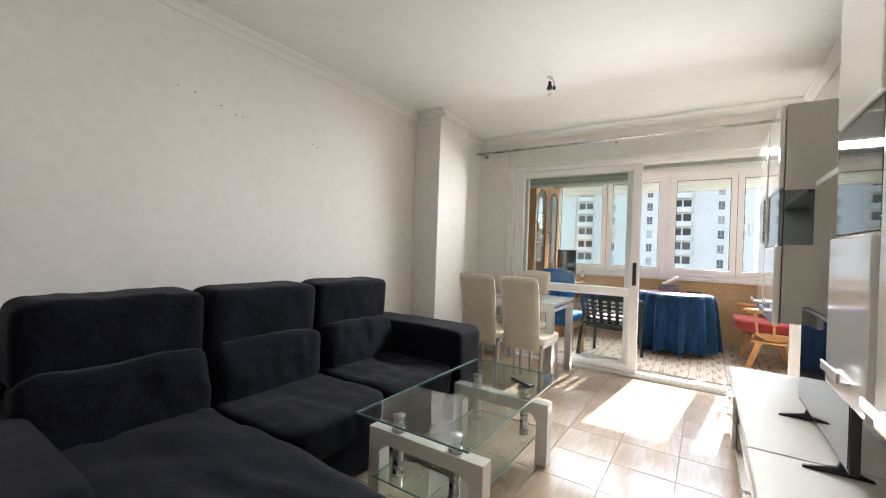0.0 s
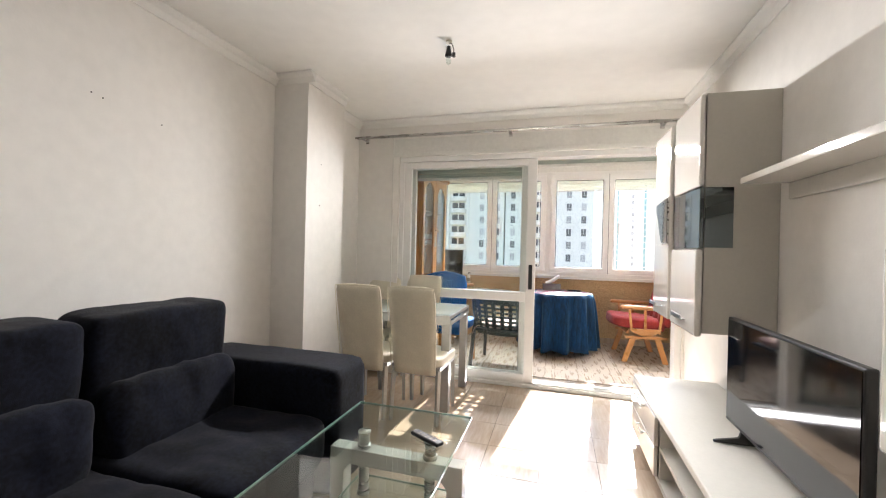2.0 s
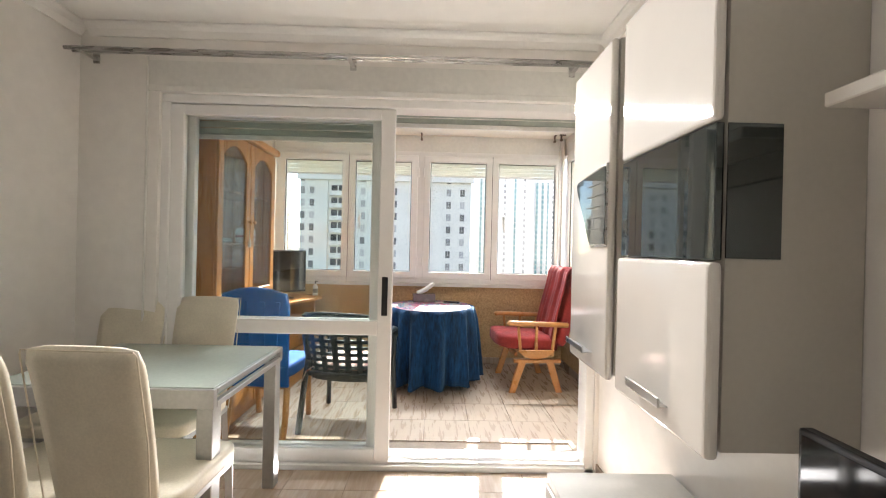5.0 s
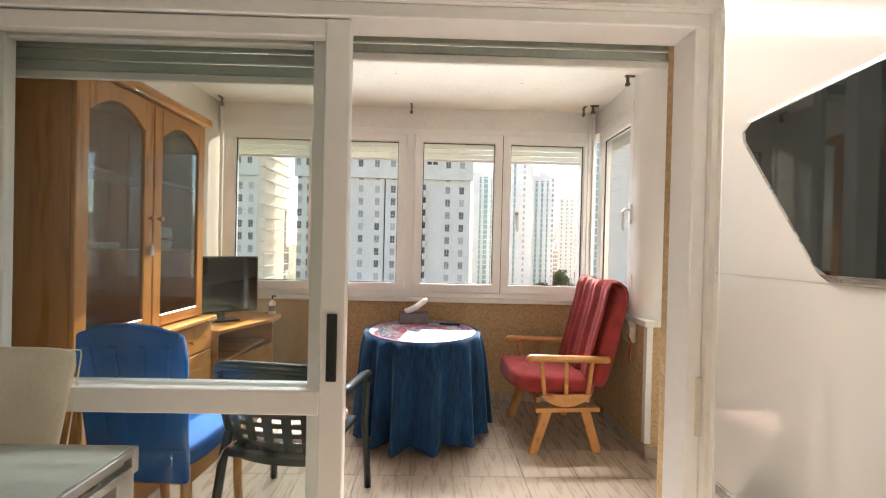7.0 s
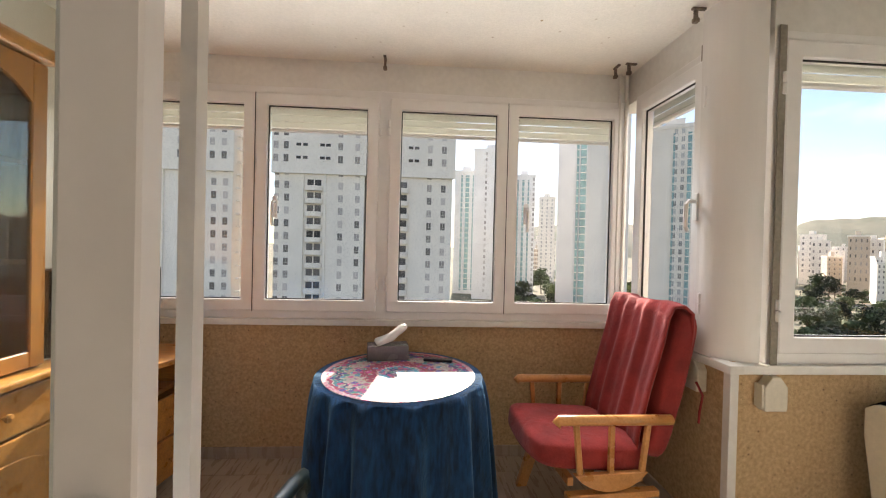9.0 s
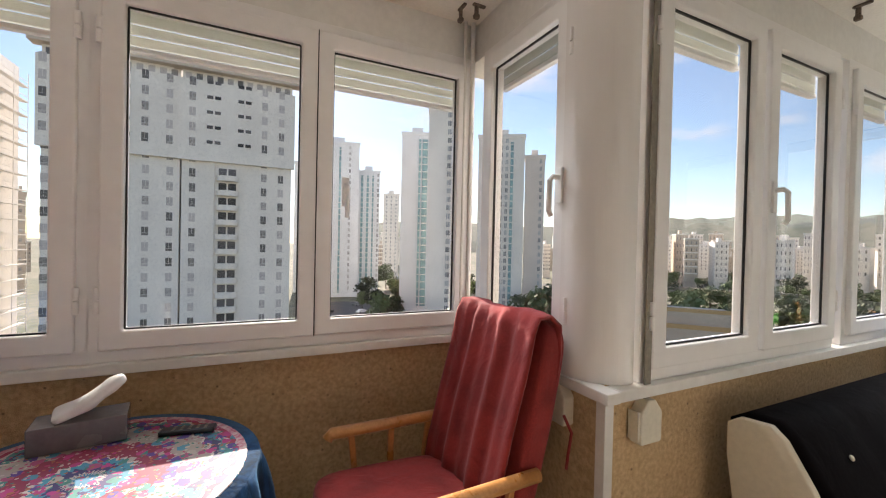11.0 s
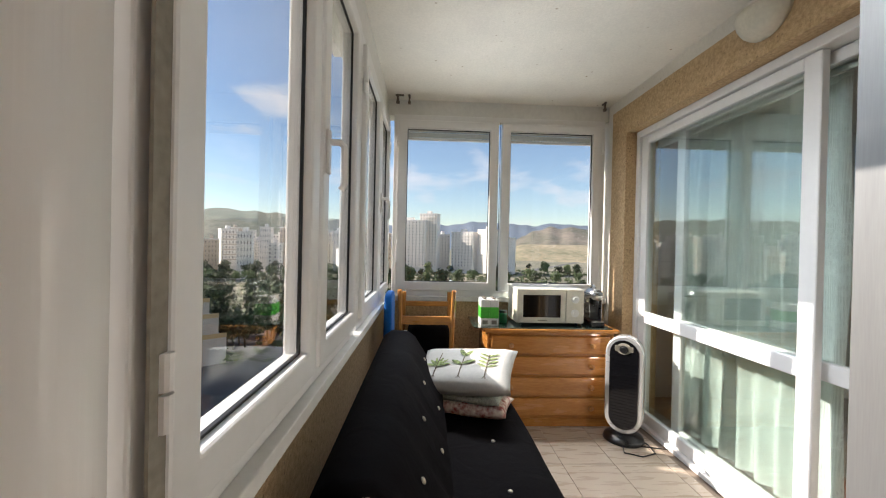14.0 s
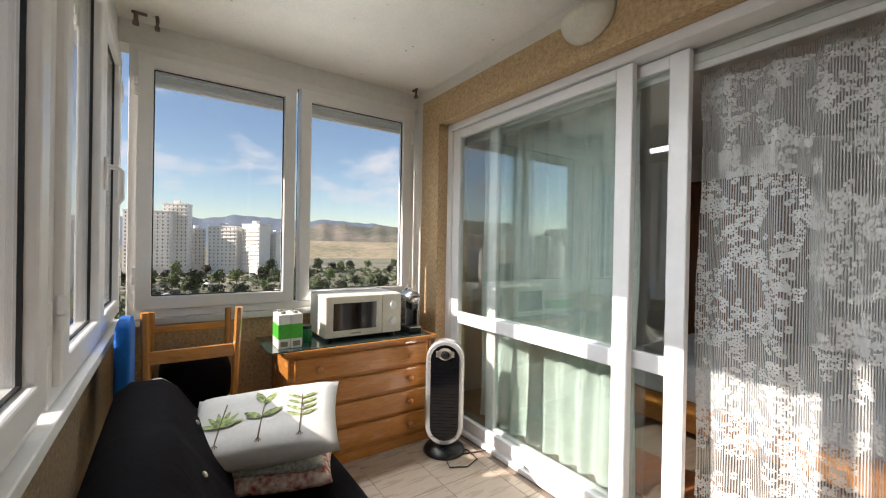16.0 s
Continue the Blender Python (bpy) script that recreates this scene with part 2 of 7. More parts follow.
M["beech"] = mat("varnished_beech", (0.56, 0.27, 0.09), 0.3, vary=0.1, scale=3, fine=18, stretch=(5, 5, 5), second=(0.42, 0.18, 0.05), coat=0.2)
M["red"] = mat("faded_red_cushion_cloth", (0.27, 0.032, 0.030), 0.9, spec=0.25, vary=0.16, scale=9, fine=260, bump=0.3, bump_scale=420, sheen=0.1)
# Upright streaks in the velvet's colour imitate sheen running down the folds.
M["velvet"] = mat("petrol_blue_velvet", (0.003, 0.030, 0.088), 0.7, spec=0.2, vary=0.36, scale=9, fine=60, sheen=0.3, bump=0.12, bump_scale=260, stretch=(1, 1, 0.2))
M["velvet"].node_tree.nodes["Principled BSDF"].inputs["Sheen Tint"].default_value = (0.25, 0.55, 0.85, 1)
M["blue"] = mat("royal_blue_stretch_cover", (0.005, 0.10, 0.36), 0.85, spec=0.2, vary=0.12, scale=8, fine=200, sheen=0.05)
M["darkgreen"] = mat("dark_green_resin", (0.010, 0.019, 0.018), 0.35, vary=0.08)
M["blackcloth"] = mat("black_sofa_bed_cloth", (0.0042, 0.003, 0.0032), 0.8, spec=0.05, vary=0.15, scale=6, fine=240, bump=0.2, bump_scale=380, sheen=0.0)
for key, sc, st in (("navy", 5, 0.4), ("velvet", 9, 0.6), ("red", 11, 0.6), ("blackcloth", 8, 0.5)):
    wrinkled(M[key], sc, st)
M["ivory"] = mat("ivory_faux_leather", (0.66, 0.60, 0.47), 0.5, vary=0.03)
M["cord"] = mat("grey_strap", (0.26, 0.235, 0.19), 0.8, vary=0.1)


# ---- mesh helpers ----
def bx(bm, x0, x1, y0, y1, z0, z1):
    m = Matrix.LocRotScale(((x0 + x1) / 2, (y0 + y1) / 2, (z0 + z1) / 2), None, (abs(x1 - x0), abs(y1 - y0), abs(z1 - z0)))
    return bmesh.ops.create_cube(bm, size=1, matrix=m)["verts"]


def box(x0, x1, y0, y1, z0, z1, bevel=0.0, seg=2):
    bm = bmesh.new()
    bx(bm, x0, x1, y0, y1, z0, z1)
    if bevel:
        bmesh.ops.bevel(bm, geom=bm.edges[:], offset=bevel, segments=seg, profile=0.5, affect="EDGES", clamp_overlap=True)
    return bm


def rod(bm, p0, p1, r0, r1=None, seg=12, caps=True):
    p0, p1 = Vector(p0), Vector(p1)
    d = p1 - p0
    m = Matrix.Translation((p0 + p1) / 2) @ d.to_track_quat("Z", "Y").to_matrix().to_4x4()
    return bmesh.ops.create_cone(bm, cap_ends=caps, segments=seg, radius1=r0, radius2=r0 if r1 is None else r1, depth=d.length, matrix=m)["verts"]


def rods(*items, seg=12):
    bm = bmesh.new()
    for it in items:
        rod(bm, *it, seg=seg)
    return bm


def tube(pts, r, seg=8):
    """A round tube along a line of points."""
    bm = bmesh.new()
    pts = [Vector(p) for p in pts]
    rings, q, last = [], None, None
    for i, p in enumerate(pts):
        d = (pts[min(i + 1, len(pts) - 1)] - pts[max(i - 1, 0)]).normalized()
        q = d.to_track_quat("Z", "Y") if q is None else last.rotation_difference(d) @ q
        last = d
        rings.append([bm.verts.new(p + q @ Vector((r * math.cos(a), r * math.sin(a), 0))) for a in [2 * math.pi * k / seg for k in range(seg)]])
    for a, b in zip(rings, rings[1:]):
        for k in range(seg):
            bm.faces.new((a[k], a[(k + 1) % seg], b[(k + 1) % seg], b[k]))
    bm.faces.new(rings[0][::-1])
    bm.faces.new(rings[-1])
    return bm


def lathe(profile, seg=24, centre=(0, 0, 0)):
    bm = bmesh.new()
    c, rings = Vector(centre), []
    for r, z in profile:
        rings.append([bm.verts.new(c + Vector((r * math.cos(2 * math.pi * k / seg), r * math.sin(2 * math.pi * k / seg), z))) for k in range(seg)])
    for a, b in zip(rings, rings[1:]):
        for k in range(seg):
            bm.faces.new((a[k], a[(k + 1) % seg], b[(k + 1) % seg], b[k]))
    bm.faces.new(rings[0][::-1])
    bm.faces.new(rings[-1])
    return bm


def prism(outline, depth, axis="y", at=0.0, bevel=0.0):
    """An outline of 2D points pushed through by depth along an axis. axis y: points are (x, z); x: (y, z); z: (x, y)."""
    bm = bmesh.new()
    put = {"y": lambda u, v, d: (u, d, v), "x": lambda u, v, d: (d, u, v), "z": lambda u, v, d: (u, v, d)}[axis]
    f = bm.faces.new([bm.verts.new(put(u, v, at)) for u, v in outline])
    ret = bmesh.ops.extrude_face_region(bm, geom=[f])
    bmesh.ops.translate(bm, verts=[g for g in ret["geom"] if isinstance(g, bmesh.types.BMVert)], vec=put(0, 0, depth))
    bmesh.ops.recalc_face_normals(bm, faces=bm.faces[:])
    if bevel:
        bmesh.ops.bevel(bm, geom=bm.edges[:], offset=bevel, segments=2, profile=0.5, affect="EDGES", clamp_overlap=True)
    return bm


def cushion(sx, sy, sz, n=14, puff=0.5, crease=0.0, seed=0, at=(0, 0, 0), square=5.0):
    """A soft padded block about the point at: rounded, bulging and slightly uneven."""
    bm = bmesh.new()
    bmesh.ops.create_cube(bm, size=2)
    bmesh.ops.subdivide_edges(bm, edges=bm.edges[:], cuts=n, use_grid_fill=True)
    for v in bm.verts:
        p = v.co.copy()
        k = (abs(p.x) ** square + abs(p.y) ** square + abs(p.z) ** square) ** (1 / square)
        q = p / k
        bulge = 1 + puff * 0.12 * (1 - q.x ** 2) * (1 - q.y ** 2) * (1 - q.z ** 2)
        w = Vector((q.x * sx / 2, q.y * sy / 2, q.z * sz / 2)) * bulge
        if crease:
            w += Vector((0, 0, 1)) * crease * noise.noise(Vector((w.x * 5 + seed * 7, w.y * 5, w.z * 5)))
            w += Vector((1, 0, 0)) * crease * 0.6 * noise.noise(Vector((w.x * 6, w.y * 6 + seed * 3, w.z * 6 + 9)))
        v.co = w + Vector(at)
    return bm


def merged(*bms):
    out = bmesh.new()
    for b in bms:
        me = bpy.data.meshes.new("tmp")
        b.to_mesh(me)
        b.free()
        out.from_mesh(me)
        bpy.data.meshes.remove(me)
    return out


def ring_frame(x0, x1, z0, z1, t, y0, y1, bevel=0.0):
    """One closed rectangular frame, its outer limits and the width of its members given."""
    bm = bmesh.new()
    rows = []
    for y in (y0, y1):
        o = [bm.verts.new(p) for p in ((x0, y, z0), (x1, y, z0), (x1, y, z1), (x0, y, z1))]
        i = [bm.verts.new(p) for p in ((x0 + t, y, z0 + t), (x1 - t, y, z0 + t), (x1 - t, y, z1 - t), (x0 + t, y, z1 - t))]
        rows.append((o, i))
    (o0, i0), (o1, i1) = rows
    for k in range(4):
        j = (k + 1) % 4
        for q in ((o0[k], o0[j], i0[j], i0[k]), (o1[k], i1[k], i1[j], o1[j]), (o0[k], o1[k], o1[j], o0[j]), (i0[k], i0[j], i1[j], i1[k])):
            bm.faces.new(q)
    bmesh.ops.recalc_face_normals(bm, faces=bm.faces[:])
    if bevel:
        bmesh.ops.bevel(bm, geom=bm.edges[:], offset=bevel, segments=2, profile=0.5, affect="EDGES", clamp_overlap=True)
    return bm


def band(r0, r1, z0, z1, seg=48):
    """A flat ring with no middle."""
    bm = bmesh.new()
    rings = [[bm.verts.new((r * math.cos(2 * math.pi * k / seg), r * math.sin(2 * math.pi * k / seg), z)) for k in range(seg)] for r, z in ((r0, z0), (r1, z0), (r1, z1), (r0, z1))]
    for i in range(4):
        a, b = rings[i], rings[(i + 1) % 4]
        for k in range(seg):
            bm.faces.new((a[k], a[(k + 1) % seg], b[(k + 1) % seg], b[k]))
    bmesh.ops.recalc_face_normals(bm, faces=bm.faces[:])
    return bm


def moved(bm, m):
    bmesh.ops.transform(bm, matrix=m, verts=bm.verts[:])
    return bm


def part(name, bm, material, parent=None, label="", smooth=False):
    me = bpy.data.meshes.new(name)
    bm.normal_update()
    bm.to_mesh(me)
    bm.free()
    me.materials.append(material)
    if smooth:
        me.polygons.foreach_set("use_smooth", [True] * len(me.polygons))
    ob = new(name, me)
    if parent is not None:
        ob.parent = parent
    if label:
        ob["label"] = label
    return ob


def thing(name, m, label, category, group="", kind=""):
    ob = new(name)
    ob.empty_display_size = 0.1
    ob.matrix_basis = m
    return tagged(ob, label, category, group, kind)


def struct(name, bm, material, label, category="", smooth=False):
    return tagged(part(name, bm, material, None, "", smooth), label, category, "", "structure")


# ---- the shell ----
LW, LE, LN, LS = -2.5, 0.68, 4.38, -1.7      # living room: walls in x, door wall and back wall in y
LC, TC = 2.58, 2.62                            # ceilings
BW, BE, BN = -2.2, 1.17, 6.65                 # the bay of the terrace
TN, TE, TS = 5.69, 4.33, 3.74                 # terrace strip
DX0, DX1, DZ = -1.93, 0.66, 2.2               # opening of the living-room slider
BX0, BX1, BZ = 1.5, 4.0, 2.31                # opening of the bedroom slider

struct("floor_living", box(LW - 0.2, LE + 0.2, LS - 0.2, 4.5, -0.2, -0.008), M["grout"], "grouted screed under polished beige floor tiles", "floor")
struct("floor_terrace", merged(box(BW - 0.15, BE + 0.15, 3.45, BN + 0.15, -0.25, -0.009), box(BE + 0.15, TE + 0.15, 3.45, TN + 0.15, -0.25, -0.009)), M["grout"], "grouted screed under beige terrace tiles", "floor")
struct("wall_west", box(LW - 0.2, LW, LS, 4.5, 0, LC + 0.1), M["paint"], "off-white painted wall with nail holes", "wall")
struct("wall_pillar", box(LW + 0.001, -2.2, 3.21, 3.74, 0, LC), M["paint"], "off-white painted pillar standing out of the wall", "pillar")
struct("wall_niche", box(LW + 0.001, -2.39, 3.741, LN, 0, LC), M["paint"], "off-white painted wall beside the glass door", "wall")
struct("wall_east", box(LE, LE + 0.16, LS, 4.52, 0, LC + 0.1), M["paint"], "off-white textured wall behind the television unit", "wall")
struct("wall_back", box(LW - 0.2, LE + 0.16, LS - 0.15, LS, 0, LC + 0.1), M["paint"], "plain off-white wall", "wall")
struct("wall_door", merged(box(LW, DX0, LN, 4.52, 0, LC), box(DX0, DX1, LN, 4.52, DZ, LC), box(DX1, LE, LN, 4.52, 0, LC)), M["paint"], "off-white wall around the sliding glass door", "wall")
struct("wall_door_outside", merged(box(BW, DX0 - 0.12, 4.521, 4.72, 0, TC), box(DX0 - 0.12, 0.76, 4.521, 4.72, 2.24, TC), box(0.76, 0.86, 3.6, 4.72, 0, TC), box(0.7, 0.76, 4.521, 4.72, 0, TC)), M["stucco"], "ochre roughcast stucco round the sliding door", "wall")
struct("ceiling_living", box(LW - 0.2, LE + 0.16, LS - 0.1, 4.52, LC, LC + 0.12), M["ceil"], "smooth off-white ceiling", "ceiling")
struct("ceiling_terrace", merged(box(BW - 0.2, BE + 0.15, 3.4, BN + 0.15, TC, TC + 0.15), box(BE + 0.15, TE + 0.15, 3.4, TN + 0.15, TC, TC + 0.15)), M["tceil"], "off-white plastered terrace ceiling with small stains", "ceiling")
struct("wall_bay_west", box(BW - 0.15, BW, 4.5, BN + 0.15, 0, TC), M["tceil"], "white plastered side wall of the terrace", "wall")
struct("wall_bay_parapet", box(BW, BE + 0.15, BN, BN + 0.15, 0, 0.9), M["stucco"], "ochre roughcast parapet under the bay windows", "wall")
struct("wall_bay_head", box(BW, BE + 0.15, BN - 0.01, BN + 0.15, 2.42, TC), M["alu_old"], "white band above the bay windows", "wall")
struct("wall_side_parapet", box(BE, BE + 0.15, TN, BN, 0, 0.9), M["stucco"], "ochre roughcast parapet", "wall")
struct("wall_side_head", box(BE - 0.01, BE + 0.15, 5.85, BN - 0.011, 2.42, TC), M["alu_old"], "white band above the side window", "wall")
struct("wall_north_parapet", box(BE + 0.15, TE + 0.15, TN, TN + 0.15, 0, 0.9), M["stucco"], "ochre roughcast parapet under the terrace windows", "wall")
struct("wall_north_head", box(BE + 0.15, TE + 0.15, TN - 0.01, TN + 0.15, 2.42, TC), M["alu_old"], "white band above the terrace windows", "wall")
struct("wall_end_parapet", box(TE, TE + 0.15, TS, TN, 0, 0.9), M["stucco"], "ochre roughcast parapet at the terrace end", "wall")
struct("wall_end_head", box(TE - 0.01, TE + 0.15, TS, TN - 0.011, 2.485, TC), M["alu_old"], "white band above the end windows", "wall")
struct("wall_bedroom_front", merged(box(0.86, BX0, 3.45, TS, 0, 2.53), box(BX0, BX1, 3.45, TS, BZ, 2.53), box(BX1, 4.24, 3.45, TS, 0, 2.53)), M["stucco"], "ochre roughcast wall round the bedroom slider", "wall")
struct("wall_bedroom_band", merged(box(0.86, 4.24, 3.45, TS - 0.005, 2.53, TC), box(4.24, TE + 0.15, 3.45, TS - 0.005, 0, TC)), M["tceil"], "white plaster band under the terrace ceiling", "wall")
# bedroom beyond the curtain
struct("floor_bedroom", box(0.84, 4.6, 0.3, 3.45, -0.2, 0), M["tile"], "beige bedroom floor", "floor")
struct("wall_bedroom", merged(box(0.84, 4.6, 0.15, 0.3, 0, 2.5), box(4.45, 4.6, 0.3, 3.45, 0, 2.5), box(0.842, 0.9, 0.3, 3.45, 0, 2.5)), M["paint"], "pale bedroom walls", "wall")
struct("ceiling_bedroom", box(0.84, 4.6, 0.15, 3.45, 2.5, 2.6), M["ceil"], "white bedroom ceiling", "ceiling")


def cornice(name, a, b, side):
    """Plaster cornice from a to b, the room on the side given."""
    a, b, s = Vector((*a, 0)), Vector((*b, 0)), Vector((*side, 0))
    prof = [(0, 0), (0.010, 0), (0.016, 0.014), (0.026, 0.034), (0.048, 0.046), (0.058, 0.058), (0.058, 0.07), (0, 0.07)]
    bm = bmesh.new()
    rings = [[bm.verts.new(p + s * u + Vector((0, 0, LC - 0.07 + v - 0.001))) for u, v in prof] for p in (a, b)]
    for k in range(len(prof)):
        j = (k + 1) % len(prof)
        bm.faces.new((rings[0][k], rings[0][j], rings[1][j], rings[1][k]))
    bm.faces.new(rings[0][::-1]), bm.faces.new(rings[1])
    bmesh.ops.recalc_face_normals(bm, faces=bm.faces[:])
    struct(name, bm, M["cornice"], "white plaster cornice", "cornice")


cornice("trim_cornice_west", (LW, LS), (LW, 3.21), (1, 0))
cornice("trim_cornice_pillar_side", (LW + 0.058, 3.21), (-2.14, 3.21), (0, -1))
cornice("trim_cornice_pillar", (-2.2, 3.21), (-2.2, 3.74), (1, 0))
cornice("trim_cornice_niche", (-2.39, 3.741), (-2.39, LN), (1, 0))
cornice("trim_cornice_door", (-2.33, LN), (LE - 0.058, LN), (0, -1))
cornice("trim_cornice_east", (LE, LS), (LE, LN), (-1, 0))


# ---- windows ----
def casement(name, origin, along, inward, spans, z0, z1, handle_at, label, drop=0.125):
    """A white casement window: outer frame, sashes with glass, half-hidden shutter, handles and hinges. spans: glass limits along the wall."""
    X = Vector((*along, 0))
    Y = Vector((*inward, 0))
    if X.cross(Y).z < 0:
        X, spans, handle_at = -X, [(-q, -p) for p, q in reversed(spans)], [-q for q in handle_at]
    m = Matrix((( X.x, Y.x, 0, origin[0]), (X.y, Y.y, 0, origin[1]), (0, 0, 1, 0), (0, 0, 0, 1)))
    w = thing(name, m, label, "window", "terrace windows", "structure")
    lo, hi, s = spans[0][0] - 0.115, spans[-1][1] + 0.115, 0.075
    fr = ring_frame(lo, hi, z0 - 0.125, z1 + 0.125, 0.048, -0.05, 0.012, 0.004)
    part("window_frame", fr, M["alu"], w)
    for i, (a, b) in enumerate(spans):
        sash = ring_frame(a - s, b + s, z0 - s, z1 + s, s, -0.04, 0.035, 0.007)
        so = part("sash", sash, M["alu"], w)
        g = ring_frame(a, b, z0, z1, 0.006, 0.0, 0.009)
        part("gasket", g, M["gasket"], so, "black rubber gasket")
        pane = part("pane", box(a, b, -0.004, 0.002, z0, z1), M["glass"], so, "clear window glass")
        pane.visible_shadow = False
        for hz in (z0 + 0.12, z1 - 0.12):
            side = a - s - 0.004 if i % 2 == 0 else b + s + 0.004
            part("hinge", rods(((side, 0.03, hz - 0.05), (side, 0.03, hz - 0.002), 0.011), ((side, 0.03, hz + 0.002), (side, 0.03, hz + 0.05), 0.011)), M["alu"], so, smooth=False)
        sh = part("roller_shutter", box(a - 0.05, b + 0.05, -0.085, -0.071, z1 + 0.005, z1 + 0.08, 0.003), M["slat_white"], w, "white roller shutter drawn up")
        for k in range(3 if drop > 0.1 else 2):
            part("slat", moved(box(a - 0.04, b + 0.04, -0.070, -0.060, 0, 0.042, 0.004, 1), Matrix.Translation((0, 0, z1 - drop + 0.002 + k * 0.045))), M["slat_white"], sh)
        if drop > 0.1:
            # No holes are cut: added pale strips imitate the light in them.
            slots = bmesh.new()
            for k in range(int((b - a - 0.06) / 0.034)):
                for z in (z1 - 0.022, z1 - 0.067):
                    bx(slots, a + 0.03 + k * 0.034, a + 0.046 + k * 0.034, -0.0598, -0.059, z, z + 0.005)
            part("light_slots", slots, M["slot"], sh, "rows of pale strips standing in for small light slots")
        part("end_bar", box(a - 0.045, b + 0.045, -0.088, -0.056, z1 - drop - 0.022, z1 - drop - 0.001, 0.004), M["alu"], sh, "white end bar")
    joints = [((p[1] + q[0]) / 2, 0.0118 if q[0] - p[1] > 0.16 else 0.0345) for p, q in zip(spans, spans[1:])]
    if len(spans) == 1 and handle_at:
        joints.append((spans[0][0] - s - 0.003 if abs(handle_at[0] - spans[0][0]) < abs(handle_at[0] - spans[0][1]) else spans[0][1] + s + 0.003, 0.0118))
    for jx, jy in joints:
        part("joint", box(jx - 0.0025, jx + 0.0025, jy, jy + 0.0015, z0 - s, z1 + s), M["gasket"], w, "dark joint between the sashes")
    for hx in handle_at:
        zh = (z0 + z1) / 2 - 0.03
        h = part("handle", merged(box(hx - 0.016, hx + 0.016, 0.034, 0.046, zh - 0.07, zh + 0.07, 0.004),
                                  tube([(hx, 0.04, zh + 0.03), (hx, 0.075, zh + 0.03), (hx, 0.09, zh + 0.015), (hx, 0.092, zh - 0.1), (hx, 0.08, zh - 0.12)], 0.011)), M["alu"], w, "white lever handle")
    return w


GZ0, GZ1 = 1.05, 2.31
casement("window_bay_1", (0, BN), (1, 0), (0, -1), [(-2.05, -1.40), (-1.25, -0.61)], GZ0, GZ1, [-1.19], "white aluminium casement window with half-drawn shutter")
casement("window_bay_2", (0, BN), (1, 0), (0, -1), [(-0.39, 0.25), (0.395, 1.05)], GZ0, GZ1, [0.455], "white aluminium casement window with half-drawn shutter")
casement("window_side", (BE, 0), (0, 1), (-1, 0), [(5.94, 6.42)], GZ0, GZ1, [5.9], "narrow white aluminium casement beside the column", 0.07)
casement("window_north_1", (0, TN), (1, 0), (0, -1), [(1.435, 1.97), (2.16, 2.66)], GZ0, GZ1, [2.12], "white aluminium casement window over the sofa bed", 0.07)
casement("window_north_2", (0, TN), (1, 0), (0, -1), [(2.98, 3.52), (3.68, 4.2)], GZ0, GZ1, [3.63], "white aluminium casement window over the sofa bed", 0.07)
casement("window_end", (TE, 0), (0, 1), (-1, 0), [(3.885, 4.615), (4.795, 5.515)], GZ0, 2.37, [], "white aluminium casement window with mountain view", 0.05)
# sills run under all windows
struct("trim_sill_bay", box(BW, BE - 0.001, BN - 0.045, BN + 0.02, 0.885, 0.925, 0.004), M["alu_old"], "white window sill", "sill")
struct("trim_sill_side", box(BE - 0.045, BE + 0.02, TN - 0.05, BN - 0.046, 0.885, 0.925, 0.004), M["alu_old"], "white window sill", "sill")
struct("trim_sill_north", box(BE + 0.021, TE - 0.046, TN - 0.045, TN + 0.02, 0.885, 0.925, 0.004), M["alu_old"], "white window sill", "sill")
struct("trim_sill_end", box(TE - 0.045, TE + 0.02, TS, TN - 0.002, 0.885, 0.925, 0.004), M["alu_old"], "white window sill", "sill")
# rounded corner casing between side window and strip windows
col = bmesh.new()
pts = [(BE + 0.13, TN - 0.005)] + [(BE + 0.135 + 0.16 * math.cos(a) - 0.01, TN + 0.155 + 0.16 * math.sin(a)) for a in [math.pi * 1.5 - math.pi / 2 * k / 36 for k in range(37)]] + [(BE - 0.035, TN + 0.2), (BE + 0.13, TN + 0.2)]
struct("trim_corner_casing", prism(pts, TC - 0.925, "z", 0.925), M["casing"], "glossy white rounded corner casing", "column", False)
struct("trim_corner_bead", box(BE - 0.012, BE + 0.03, TN - 0.012, TN + 0.03, 0.1, 0.885, 0.003), M["alu_old"], "white corner bead of the parapet", "trim")


